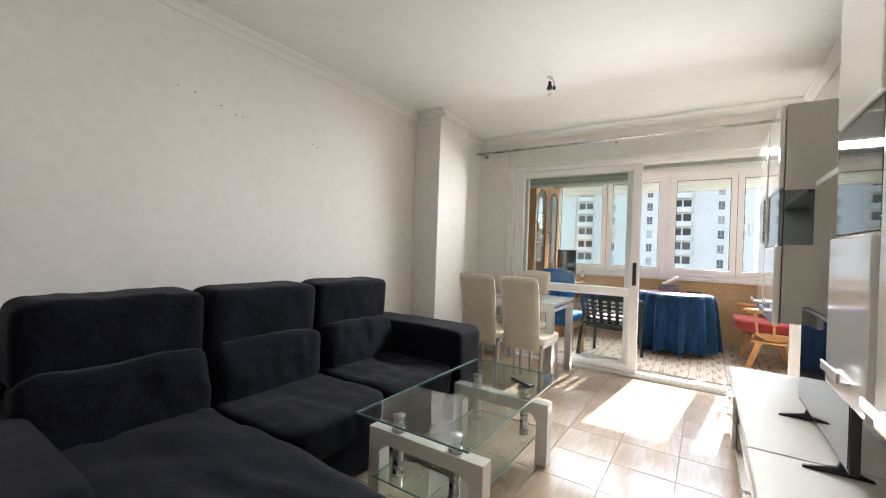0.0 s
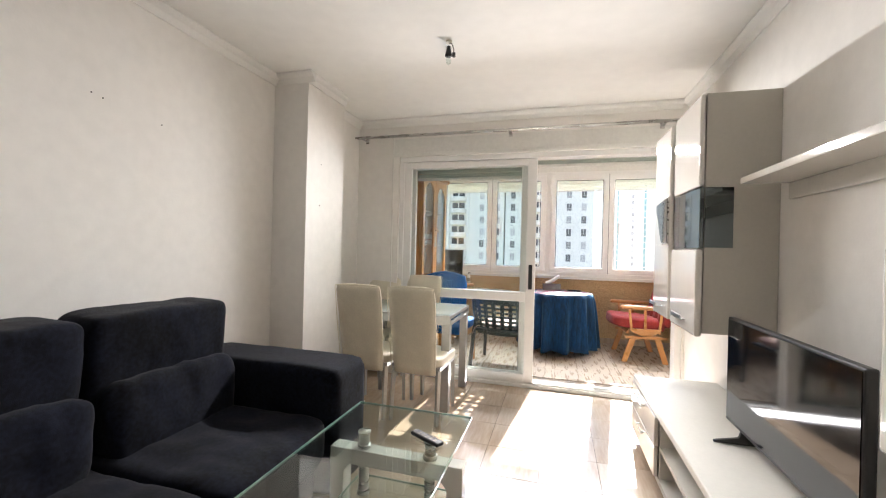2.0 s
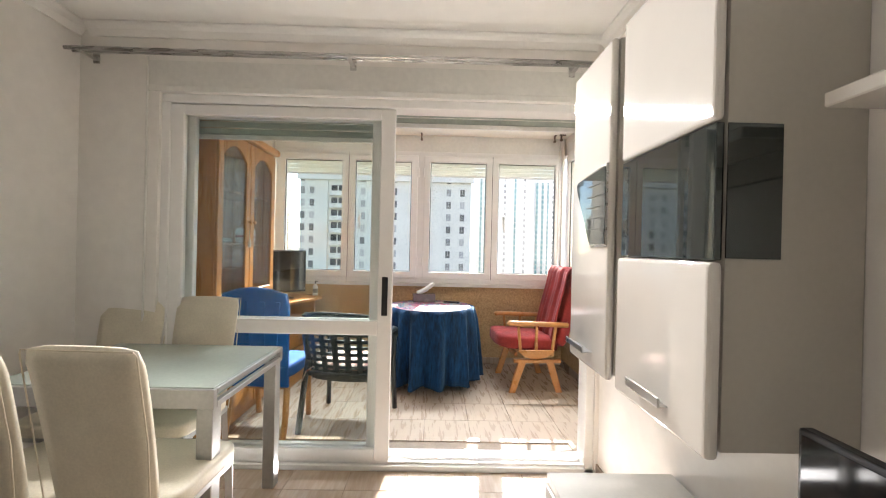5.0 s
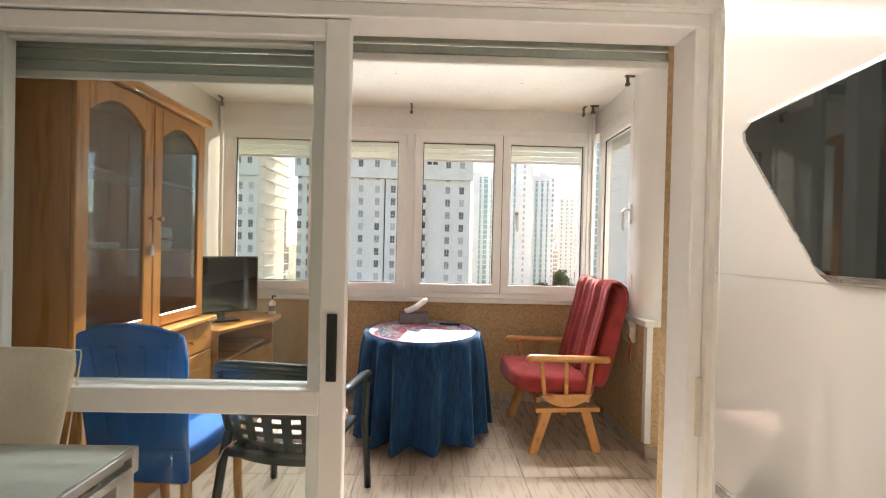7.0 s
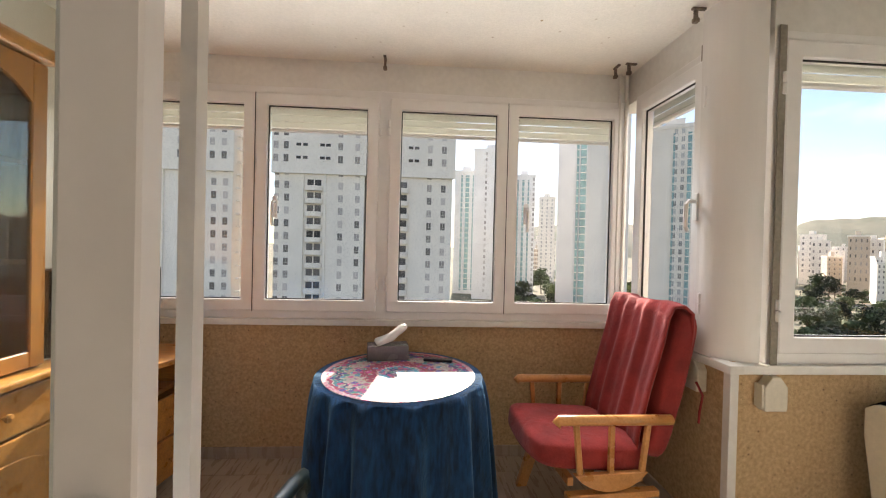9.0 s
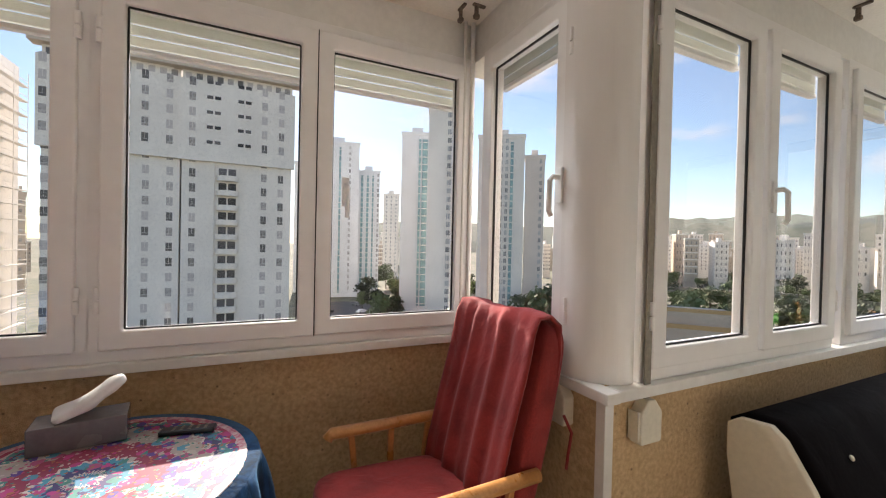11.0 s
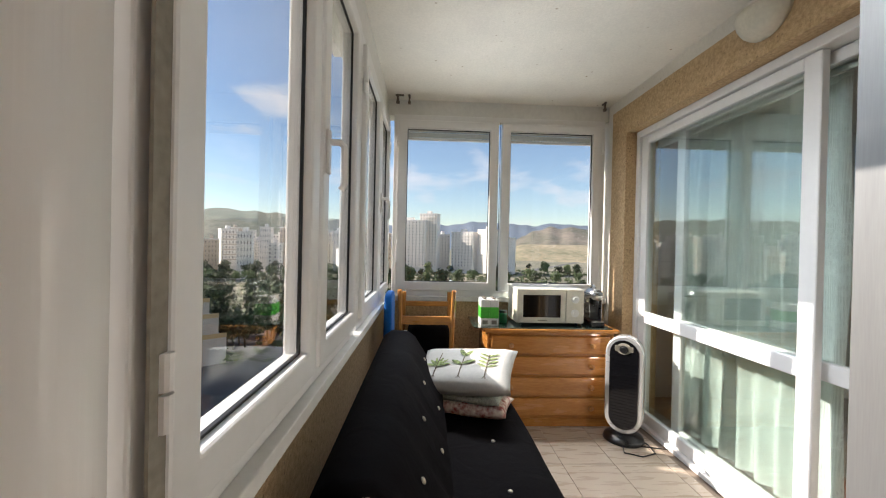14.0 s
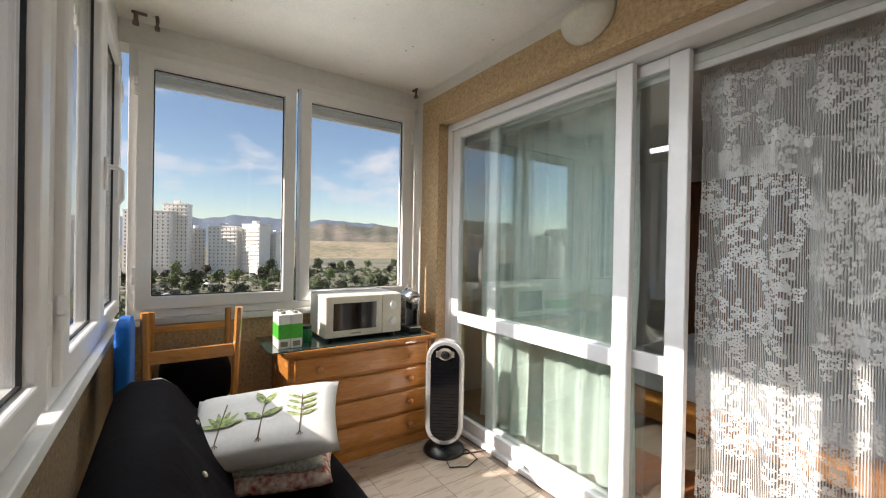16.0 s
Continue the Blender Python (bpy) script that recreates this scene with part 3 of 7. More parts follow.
def slider(name, x0, x1, y, z1, leaves, label, glazing="glass_dirty"):
    """Old sliding glass door. leaves: (x from, x to, offset in y)."""
    d = thing(name, pose(0, y, 0), label, "sliding door", "", "structure")
    part("door_frame", merged(box(x0, x1, -0.06, 0.07, z1 - 0.05, z1, 0.004, 1), box(x0, x0 + 0.05, -0.06, 0.07, 0, z1 - 0.05, 0.004, 1),
                              box(x1 - 0.05, x1, -0.06, 0.07, 0, z1 - 0.05, 0.004, 1), box(x0, x1, -0.06, 0.07, 0, 0.03, 0.003, 1), box(x0, x1, -0.035, -0.028, 0.03, 0.045), box(x0, x1, 0.03, 0.037, 0.03, 0.045)), M["alu"], d)
    for a, b, o in leaves:
        s = 0.085
        lf = part("door_leaf", merged(box(a, a + s, o - 0.02, o + 0.02, 0.045, z1 - 0.055, 0.004, 1), box(b - s, b, o - 0.02, o + 0.02, 0.045, z1 - 0.055, 0.004, 1),
                                      ), M["alu"], d)
        for r0, r1 in ((0.045, 0.12), (0.80, 0.885), (z1 - 0.115, z1 - 0.055)):
            part("rail", box(a + s, b - s, o - 0.019, o + 0.019, r0, r1, 0.004, 1), M["alu"], lf)
        for p0, p1 in ((0.12, 0.80), (0.885, z1 - 0.115)):
            pn = part("pane", box(a + s, b - s, o - 0.003, o + 0.003, p0, p1), M[glazing], lf, "slightly green door glass")
            pn.visible_shadow = False
    return d


door = slider("door_living", DX0, DX1, 4.46, 2.2, [(-1.89, -0.56, -0.03), (-1.86, -0.62, 0.035)], "white aluminium sliding glass door standing half open")
part("latch", box(-0.62, -0.585, -0.062, -0.05, 0.92, 1.15, 0.004), M["black"], door, "black flush latch")
door2 = slider("door_bedroom", BX0, BX1, 3.585, 2.31, [(2.51, 3.95, 0.03), (2.29, 3.6, -0.035)], "white aluminium sliding glass door with lace curtain behind", "glass_double")

# glazed panel standing out from the wall end into the strip, seen at its free edge
leaf = thing("door_panel", pose(0, 4.54, 0), "silver aluminium framed panel standing beside the bedroom door", "door panel", "", "structure")
part("stile", box(1.465, 1.54, -0.022, 0.022, 0.0, 2.6, 0.004, 1), M["silver_alu"], leaf)
part("stile", box(0.865, 0.94, -0.022, 0.022, 0.0, 2.6, 0.004, 1), M["silver_alu"], leaf)
part("gasket", merged(box(1.452, 1.4648, -0.012, 0.012, 0.1, 2.5), box(0.9402, 0.953, -0.012, 0.012, 0.1, 2.5)), M["gasket"], leaf)
for r0, r1 in ((0.0, 0.1), (2.5, 2.6)):
    part("rail", box(0.9402, 1.4648, -0.02, 0.02, r0, r1, 0.003, 1), M["silver_alu"], leaf)
part("panel", box(0.9532, 1.4518, -0.008, 0.008, 0.1002, 2.4998), M["alu_old"], leaf, "white infill panel")


def shutter_band(name, x0, x1, y, z0, z1, n, material, label):
    s = thing(name, pose(0, y, z0), label, "roller shutter", "", "structure")
    h = (z1 - z0) / n
    for k in range(n):
        part("slat", moved(box(x0, x1, -0.006, 0.006, 0, h - 0.004, 0.004, 1), Matrix.Translation((0, 0, k * h))), material, s)
    part("end_bar", box(x0, x1, -0.009, 0.009, -0.03, -0.002, 0.003), M["alu_old"], s)
    return s


shutter_band("roller_shutter_living_1", DX0 - 0.1, -0.62, 4.60, 2.02, 2.24, 5, M["slat"], "grey-green roller shutter almost fully raised")
shutter_band("roller_shutter_living_2", -0.6, DX1 - 0.03, 4.60, 2.125, 2.24, 3, M["slat"], "grey-green roller shutter fully raised")
shutter_guide = box(-0.622, -0.598, 4.585, 4.615, 0.0, 2.24)
struct("trim_shutter_guide", shutter_guide, M["alu_old"], "white shutter guide post", "trim")
shutter_band("roller_shutter_bedroom", BX0 + 0.05, BX1 - 0.05, 3.50, 2.2, 2.3, 2, M["slat_white"], "white roller shutter fully raised")
struct("trim_shutter_box", merged(box(-1.99, LE - 0.002, LN - 0.014, LN - 0.001, 2.2, 2.235, 0.003), box(-1.99, LE - 0.002, LN - 0.006, LN - 0.001, 2.235, 2.38)), M["alu_old"], "white shutter box cover above the door", "trim")
struct("trim_shutter_edge", rods(((-1.995, LN - 0.008, 0.1), (-1.995, LN - 0.008, 2.4), 0.006)), M["alu_old"], "thin cable cover", "trim")


# ---- living room ----
def rot(bm, deg, axis, centre):
    bmesh.ops.rotate(bm, verts=bm.verts[:], cent=centre, matrix=Matrix.Rotation(radians(deg), 3, axis))
    return bm


def creased(bm, seed, amp):
    """Pulls a padded shape into soft ridges and puckers, stronger towards its seams."""
    bm.normal_update()
    for v in bm.verts:
        p = v.co
        a = noise.noise(Vector((p.x * 3.2 + seed, p.y * 9, p.z * 4)))
        b = noise.noise(Vector((p.x * 11, p.y * 5 + seed, p.z * 12)))
        v.co = p + v.normal * amp * ((0.5 - abs(a) * 2.2) + 0.5 * (0.4 - abs(b) * 2))
    return bm


def slumped(bm, c, top, drop, k):
    """Narrows a cushion towards its lower corners."""
    for v in bm.verts:
        t = min(1, max(0, (top - v.co.z) / drop))
        v.co.y = c + (v.co.y - c) * (1 - k * t ** 1.6)
    return bm


def corner_sofa():
    s = thing("corner_sofa", pose(-1.9, 1.3, 0), "charcoal microfibre corner sofa with chaise against the wall", "sofa")
    n = M["navy"]
    part("base", merged(box(-0.5, 0.42, -0.85, 1.02, 0.04, 0.27, 0.03), box(-0.5, 1.17, -0.94, -0.30, 0.05, 0.27, 0.03)), n, s)
    for y0, y1, z in ((1.04, 1.36, 0.67), (-1.25, -0.92, 0.60)):
        arm = cushion(1.0 if y0 > 0 else 1.14, y1 - y0, z - 0.03, 12, 0.15, 0.006, 3 + y0, (0.01 if y0 > 0 else 0.08, (y0 + y1) / 2, 0.03 + (z - 0.03) / 2), 16)
        part("arm", arm, n, s, smooth=True)
    spans = ((-0.97, -0.29), (-0.29, 0.38), (0.38, 1.04))
    for i, (a, b) in enumerate(spans):
        w, c = b - a, (a + b) / 2
        ln = 1.62 if i == 0 else 0.92
        seat = cushion(ln, w * 1.0, 0.21, 26, 0.55, 0.014, i + 1, (-0.42 + ln / 2, c, 0.345), 7)
        seat = creased(seat, i * 3.1, 0.011 if i == 0 else 0.007)
        part("seat_cushion", seat, n, s, smooth=True)
        lum = rot(creased(cushion(0.24, w * 0.99, 0.36, 24, 0.8, 0.012, i + 5, (-0.165, c, 0.535), 6), i * 2.3 + 1, 0.009), -9, "Y", (-0.165, c, 0.5))
        lum = slumped(lum, c, 0.7, 0.34, 0.02 if i == 0 else 0.16)
        part("lumbar_cushion", lum, n, s, smooth=True)
        hd = rot(creased(cushion(0.25, w * 0.985, 0.34, 24, 0.5, 0.007, i + 9, (-0.275, c, 0.82), 9), i * 1.7 + 4, 0.0045), 2, "Y", (-0.275, c, 0.7))
        part("headrest", hd, n, s, smooth=True)
        part("back_panel", box(-0.52, -0.36, a + 0.004, b - 0.004, 0.27, 0.86, 0.02), n, s)
    for fx, fy in ((-0.42, 1.0), (0.34, 1.0), (1.0, -0.8), (1.0, -0.34), (-0.42, -0.8)):
        part("foot", rods(((fx, fy, 0), (fx, fy, 0.06), 0.022, 0.028)), M["black"], s)


corner_sofa()


def plan_rim(x0, x1, y0, y1, t, z0, z1):
    """A thin band round a rectangle that lies flat."""
    return merged(box(x0, x1, y0, y0 + t, z0, z1), box(x0, x1, y1 - t, y1, z0, z1), box(x0, x0 + t, y0 + t, y1 - t, z0, z1), box(x1 - t, x1, y0 + t, y1 - t, z0, z1))


def coffee_table():
    t = thing("coffee_table", pose(-1.045, 1.9, 0), "two-tier clear glass coffee table with white gloss legs and steel posts", "coffee table")
    g = part("glass_top", box(-0.33, 0.285, -0.525, 0.665, 0.432, 0.441), M["tglass"], t, "clear glass top")
    part("glass_edge", plan_rim(-0.332, 0.287, -0.527, 0.667, 0.003, 0.4318, 0.4412), M["tedge"], g, "polished green glass edge")
    sf = part("glass_shelf", box(-0.24, 0.24, -0.5, 0.5, 0.15, 0.157), M["tglass"], t, "clear glass lower shelf")
    part("glass_edge", plan_rim(-0.242, 0.242, -0.502, 0.502, 0.003, 0.1498, 0.1572), M["tedge"], sf, "polished green glass edge")
    for y in (-0.41, 0.38):
        out = [(-0.315, 0), (-0.245, 0), (-0.245, 0.25), (-0.215, 0.285), (0.215, 0.285), (0.245, 0.25), (0.245, 0), (0.315, 0), (0.315, 0.355), (-0.315, 0.355)]
        part("leg_frame", prism(out, 0.075, "y", y - 0.0375, 0.004), M["gloss"], t)
        for x in (-0.16, 0.16):
            part("post", merged(lathe([(0.027, 0.143), (0.03, 0.146), (0.03, 0.156), (0.024, 0.16), (0.024, 0.42), (0.03, 0.424), (0.03, 0.4319), (0.0, 0.4319)], 20, (x, y, 0)),
                                lathe([(0.031, 0.3552), (0.032, 0.37), (0.025, 0.374)], 20, (x, y, 0))), M["steel"], t, "brushed steel post", True)


coffee_table()


def remote(name, m, label):
    r = thing(name, m, label, "remote control")
    part("shell", box(-0.022, 0.022, -0.085, 0.085, 0, 0.017, 0.006), M["black"], r)
    for i in range(5):
        for j in range(3):
            part("button", box(-0.015 + j * 0.012, -0.008 + j * 0.012, -0.06 + i * 0.024, -0.05 + i * 0.024, 0.0165, 0.0185, 0.001, 1), M["cord"], r)


remote("remote_control", pose(-0.9, 2.27, 0.4412, 0, 0, 62), "black television remote on the glass coffee table")


def dining_table():
    t = thing("dining_table", pose(-1.6, 3.94, 0), "extending dining table with frosted glass top and silver frame", "table")
    part("tabletop", box(-0.44, 0.44, -0.33, 0.33, 0.752, 0.762, 0.002, 1), M["frost"], t, "frosted pale green glass")
    part("apron", merged(box(-0.45, 0.45, -0.345, -0.32, 0.68, 0.757, 0.003, 1), box(-0.45, 0.45, 0.32, 0.345, 0.68, 0.757, 0.003, 1),
                         box(-0.45, -0.425, -0.32, 0.32, 0.68, 0.757, 0.003, 1), box(0.425, 0.45, -0.32, 0.32, 0.68, 0.705, 0.003, 1), box(0.425, 0.45, -0.32, 0.32, 0.735, 0.757, 0.003, 1)), M["greyleg"], t)
    part("leaf", box(-0.42, 0.43, -0.31, 0.31, 0.715, 0.728), M["frost"], t, "folded-in glass leaf")
    for x in (-0.41, 0.41):
        for y in (-0.305, 0.305):
            part("leg", box(x - 0.032, x + 0.032, y - 0.032, y + 0.032, 0, 0.68, 0.003, 1), M["greyleg"], t)


dining_table()


def dining_chair():
    c = thing("dining_chair", pose(-1.76, 3.55, 0), "cream faux-leather high-back dining chair with grey metal legs", "chair", "chairs round the dining table")
    bm = bmesh.new()
    cols, rows = 8, 14
    grid = {}
    for side in (0, 1):
        for i in range(cols + 1):
            for j in range(rows + 1):
                v = j / rows
                u = i / cols - 0.5
                wid = 0.355 - 0.06 * (1 - v) ** 2 * 0.6 - (0.015 if v > 0.96 else 0)
                y = -0.2 - 0.085 * v - 0.035 * v * v + (0.022 if side else -0.022) * (1 - (2 * u) ** 8 * 0.6) * (1 - (max(0, v - 0.94) / 0.06) ** 2 * 0.7)
                grid[side, i, j] = bm.verts.new((u * wid, y, 0.36 + v * 0.65 - 0.012 * (2 * u) ** 4 * (v > 0.9)))
    for side in (0, 1):
        for i in range(cols):
            for j in range(rows):
                q = [grid[side, i, j], grid[side, i + 1, j], grid[side, i + 1, j + 1], grid[side, i, j + 1]]
                bm.faces.new(q if side == 0 else q[::-1])
    edge = [(i, 0) for i in range(cols)] + [(cols, j) for j in range(rows)] + [(i, rows) for i in range(cols, 0, -1)] + [(0, j) for j in range(rows, 0, -1)]
    for a, b in zip(edge, edge[1:] + edge[:1]):
        bm.faces.new((grid[0, a[0], a[1]], grid[1, a[0], a[1]], grid[1, b[0], b[1]], grid[0, b[0], b[1]]))
    bmesh.ops.recalc_face_normals(bm, faces=bm.faces[:])
    back = part("backrest", bm, M["leather"], c, smooth=True)
    pts = [(-0.165, -0.245, 0.38), (-0.18, -0.285, 0.7), (-0.178, -0.335, 0.985), (-0.17, -0.34, 1.0), (0.17, -0.34, 1.0), (0.178, -0.335, 0.985), (0.18, -0.285, 0.7), (0.165, -0.245, 0.38)]
    part("seam", tube(pts, 0.0025, 5), M["ivory"], back, "cream piping")
    part("seat", cushion(0.41, 0.42, 0.075, 8, 0.5, 0.0, 0, (0, 0.01, 0.445), 7), M["leather"], c, smooth=True)
    part("seat_frame", merged(box(-0.19, 0.19, -0.19, -0.165, 0.385, 0.415), box(-0.19, 0.19, 0.165, 0.19, 0.385, 0.415), box(-0.19, -0.165, -0.165, 0.165, 0.385, 0.415), box(0.165, 0.19, -0.165, 0.165, 0.385, 0.415)), M["greyleg"], c)
    for x in (-0.175, 0.175):
        for y, b in ((-0.18, -0.215), (0.18, 0.195)):
            leg = bmesh.new()
            rod(leg, (x * 1.03, b, 0), (x, y, 0.39), 0.016, 0.021, 4)
            part("leg", leg, M["greyleg"], c)
    return c


ch = dining_chair()
copy_thing(ch, pose(-1.345, 3.57, 0, 0, 0, -2))
copy_thing(ch, pose(-2.06, 4.10, 0, 0, 0, 181))
copy_thing(ch, pose(-1.65, 4.11, 0, 0, 0, 179))


def tv_unit(name, y0, y1, label):
    L = y1 - y0
    u = thing(name, pose(0.42, (y0 + y1) / 2, 0), label, "tv unit", "low television units")
    h = L / 2
    w = M["mattwhite"]
    part("bottom", box(-0.24, 0.25, -h, h, 0.05, 0.08), w, u)
    part("top", box(-0.255, 0.25, -h, h, 0.405, 0.44, 0.004, 1), w, u)
    part("side", box(-0.24, 0.25, -h, -h + 0.02, 0.08, 0.405), w, u)
    part("side", box(-0.24, 0.25, h - 0.02, h, 0.08, 0.405), w, u)
    part("back", box(0.23, 0.25, -h + 0.02, h - 0.02, 0.08, 0.405), w, u)
    part("divider", box(-0.235, 0.23, h - 0.66, h - 0.64, 0.08, 0.405), w, u)
    part("niche_shelf", box(-0.235, 0.23, -h + 0.02, h - 0.66, 0.23, 0.25), w, u)
    part("plinth", box(-0.2, 0.23, -h + 0.02, h - 0.02, 0, 0.05), M["mattwhite"], u)
    for k, z in ((0, 0.085), (1, 0.246)):
        d = part("drawer", box(-0.263, -0.242, h - 0.65, h - 0.004, z, z + 0.157, 0.005), M["gloss"], u, "white gloss drawer front")
        part("handle", merged(box(-0.285, -0.28, h - 0.42, h - 0.24, z + 0.12, z + 0.13, 0.002, 1), box(-0.281, -0.262, h - 0.4, h - 0.39, z + 0.121, z + 0.129), box(-0.281, -0.262, h - 0.27, h - 0.26, z + 0.121, z + 0.129)), M["steel"], d, "slim steel handle")
    return u


tv_unit("tv_unit", 2.14, 3.63, "low white television unit with gloss drawers, in the sun")
tv_unit("tv_unit", 0.62, 2.132, "low white television unit with an open niche")


def television(name, m, w, h, label, foot=True):
    t = thing(name, m, label, "television")
    part("housing", merged(box(0.0, 0.03, -w / 2, w / 2, 0.06, 0.06 + h, 0.006), box(0.03, 0.06, -w * 0.35, w * 0.35, 0.08, 0.06 + h * 0.55, 0.012)), M["black"], t)
    part("screen", box(-0.003, 0.001, -w / 2 + 0.012, w / 2 - 0.012, 0.078, 0.06 + h - 0.012), M["screen"], t, "switched-off glossy black screen")
    if foot:
        for y in (-w * 0.34, w * 0.34):
            part("foot", merged(prism([(-0.10, 0), (-0.095, 0.008), (0.0, 0.03), (0.012, 0.07), (0.028, 0.07), (0.034, 0.03), (0.1, 0.008), (0.105, 0)], 0.018, "y", y - 0.009, 0.003)), M["black"], t)
    else:
        part("foot", merged(box(-0.07, 0.09, -0.12, 0.12, 0, 0.012, 0.004), box(0.0, 0.03, -0.03, 0.03, 0.012, 0.08)), M["black"], t)
    return t


television("television", pose(0.43, 2.375, 0.4405, 0, 0, 0), 0.89, 0.49, "large flat television, switched off, on the low white unit")

M["mirror_dark"] = mat("smoked_mirror_glass", (0.10, 0.115, 0.115), 0.03, vary=0.02, rough_vary=0.01, metal=0.85)
M["greige"] = mat("greige_cabinet_side", (0.47, 0.445, 0.39), 0.5, vary=0.015)


def wall_cabinet(name, y0, y1, inset, label):
    """A wall cabinet with three gloss fronts; inset: 'window' (a smoked glass corner) or 'slant' (a slanted smoked panel)."""
    c = thing(name, pose(0.5, (y0 + y1) / 2, 0.86), label, "cabinet", "gloss wall cabinets")
    h = (y1 - y0) / 2
    part("body", box(-0.145, 0.178, -h, h, 0.02, 1.25), M["greige"], c, "greige matt carcass")
    if inset == "slant":
        d = part("door", box(-0.176, -0.148, -h, h, 0.0, 1.25, 0.012, 3), M["gloss"], c, "tall white high-gloss door")
        a, b = 0.487, 0.797

        def slanted(g):
            """Outline of the inset, drawn in by g: upright towards the sofa, leaning with rounded corners towards the terrace."""
            lean = [(h - 0.245, a + g), (h - 0.228, a + 0.012 + g), (h - 0.074 - g, b - 0.062), (h - 0.072 - g, b - 0.042), (h - 0.085 - g, b - 0.026 - g * 0.5)]
            return [(-h + 0.012 + g * 0.4, a + g)] + lean + [(-h + 0.012 + g * 0.4, b - g)]
        part("inset_frame", prism(slanted(0), 0.008, "x", -0.1835, 0.002), M["steel"], d, "silver edge of the inset")
        part("inset", prism(slanted(0.011), 0.006, "x", -0.186), M["mirror_dark"], d, "slanted smoked glass inset")
        part("seam", box(-0.1765, -0.175, -h + 0.002, h - 0.002, a - 0.003, a - 0.001), M["greige"], d, "fine joint between the doors")
        part("handle", merged(box(-0.218, -0.211, -0.075, 0.125, 0.068, 0.092, 0.002, 1), box(-0.213, -0.176, -0.07, 0.12, 0.068, 0.072)), M["steel"], d, "steel bar handle")
        return c
    for k, (a, b, o) in enumerate(((0.0, 0.452, 0.012), (0.457, 0.772, 0.0), (0.777, 1.25, 0.004))):
        if inset == "window" and k == 1:
            d = part("door", box(-0.168, -0.148, -h + 0.005, h, a, b, 0.002, 1), M["mirror_dark"], c, "smoked glass door")
            part("side_glass", box(-0.146, -0.02, -h - 0.004, -h - 0.0005, a + 0.004, b - 0.004), M["mirror_dark"], c, "smoked glass side")
            continue
        d = part("door", box(-0.17 - o, -0.148, -h - 0.003 * (k == 0), h, a, b, 0.012, 3), M["gloss"], c, "white high-gloss door")
        if k == 0:
            part("handle", merged(box(-0.212, -0.205, -0.09, 0.09, 0.062, 0.09, 0.002, 1), box(-0.207, -0.182, -0.085, 0.085, 0.062, 0.066)), M["steel"], d, "steel bar handle")
    return c


wall_cabinet("wall_cabinet", 2.93, 3.392, "window", "white gloss wall cabinet with smoked glass middle, greige side")
wall_cabinet("wall_cabinet", 3.476, 3.872, "slant", "white gloss wall cabinet with slanted smoked inset beside the terrace door")
wall_cabinet("wall_cabinet", 1.32, 1.71, "window", "white gloss wall cabinet over the end of the television unit")
wall_cabinet("wall_cabinet", 0.88, 1.30, "slant", "white gloss wall cabinet at the sofa end of the wall")

sh = thing("wall_shelf", pose(0.58, 2.27, 1.64), "white wall shelf above the television", "shelf")
part("board", box(-0.115, 0.099, -0.55, 0.55, -0.014, 0.016, 0.003, 1), M["gloss"], sh)
part("back_strip", box(0.078, 0.099, -0.55, 0.55, -0.09, -0.0142, 0.003, 1), M["mattwhite"], sh)

rodt = thing("curtain_rod", pose(-0.93, 4.26, 2.385), "bare metal double curtain rod on brackets above the door", "curtain rod")
part("rod", rods(((-1.44, 0, 0), (1.5, 0, 0), 0.011)), M["steel"], rodt, smooth=True)
part("back_rod", rods(((-1.44, 0.05, 0.004), (1.5, 0.05, 0.004), 0.008)), M["steel"], rodt, smooth=True)
for x in (-1.36, 0.12, 1.4):
    part("bracket", merged(box(x - 0.012, x + 0.012, -0.012, 0.118, -0.018, -0.011, 0.002, 1), box(x - 0.018, x + 0.018, 0.108, 0.118, -0.035, 0.03, 0.002, 1)), M["steel"], rodt)

lamp = thing("ceiling_lamp_socket", pose(-1.05, 3.0, 2.5795), "bare ceiling lamp holder hanging on its wires with an unlit bulb", "lamp")
part("rose", lathe([(0.02, 0), (0.02, -0.012), (0.0, -0.012)], 14), M["cream"], lamp)
part("wire", tube([(0, 0, -0.01), (0.02, 0, -0.02), (0.03, 0.01, -0.045), (0.03, 0.01, -0.07)], 0.003, 6), M["black"], lamp)
part("holder", lathe([(0.006, -0.03), (0.012, -0.034), (0.015, -0.06), (0.022, -0.085), (0.022, -0.095), (0.0, -0.095)], 16), M["black"], lamp, smooth=True)
part("connector", box(0.022, 0.042, 0.0, 0.018, -0.1, -0.07, 0.004), M["black"], lamp)
part("bulb", lathe([(0.008, -0.096), (0.012, -0.106), (0.017, -0.122), (0.014, -0.138), (0.005, -0.147), (0.0005, -0.148)], 16), M["tglass"], lamp, "clear glass bulb", True)

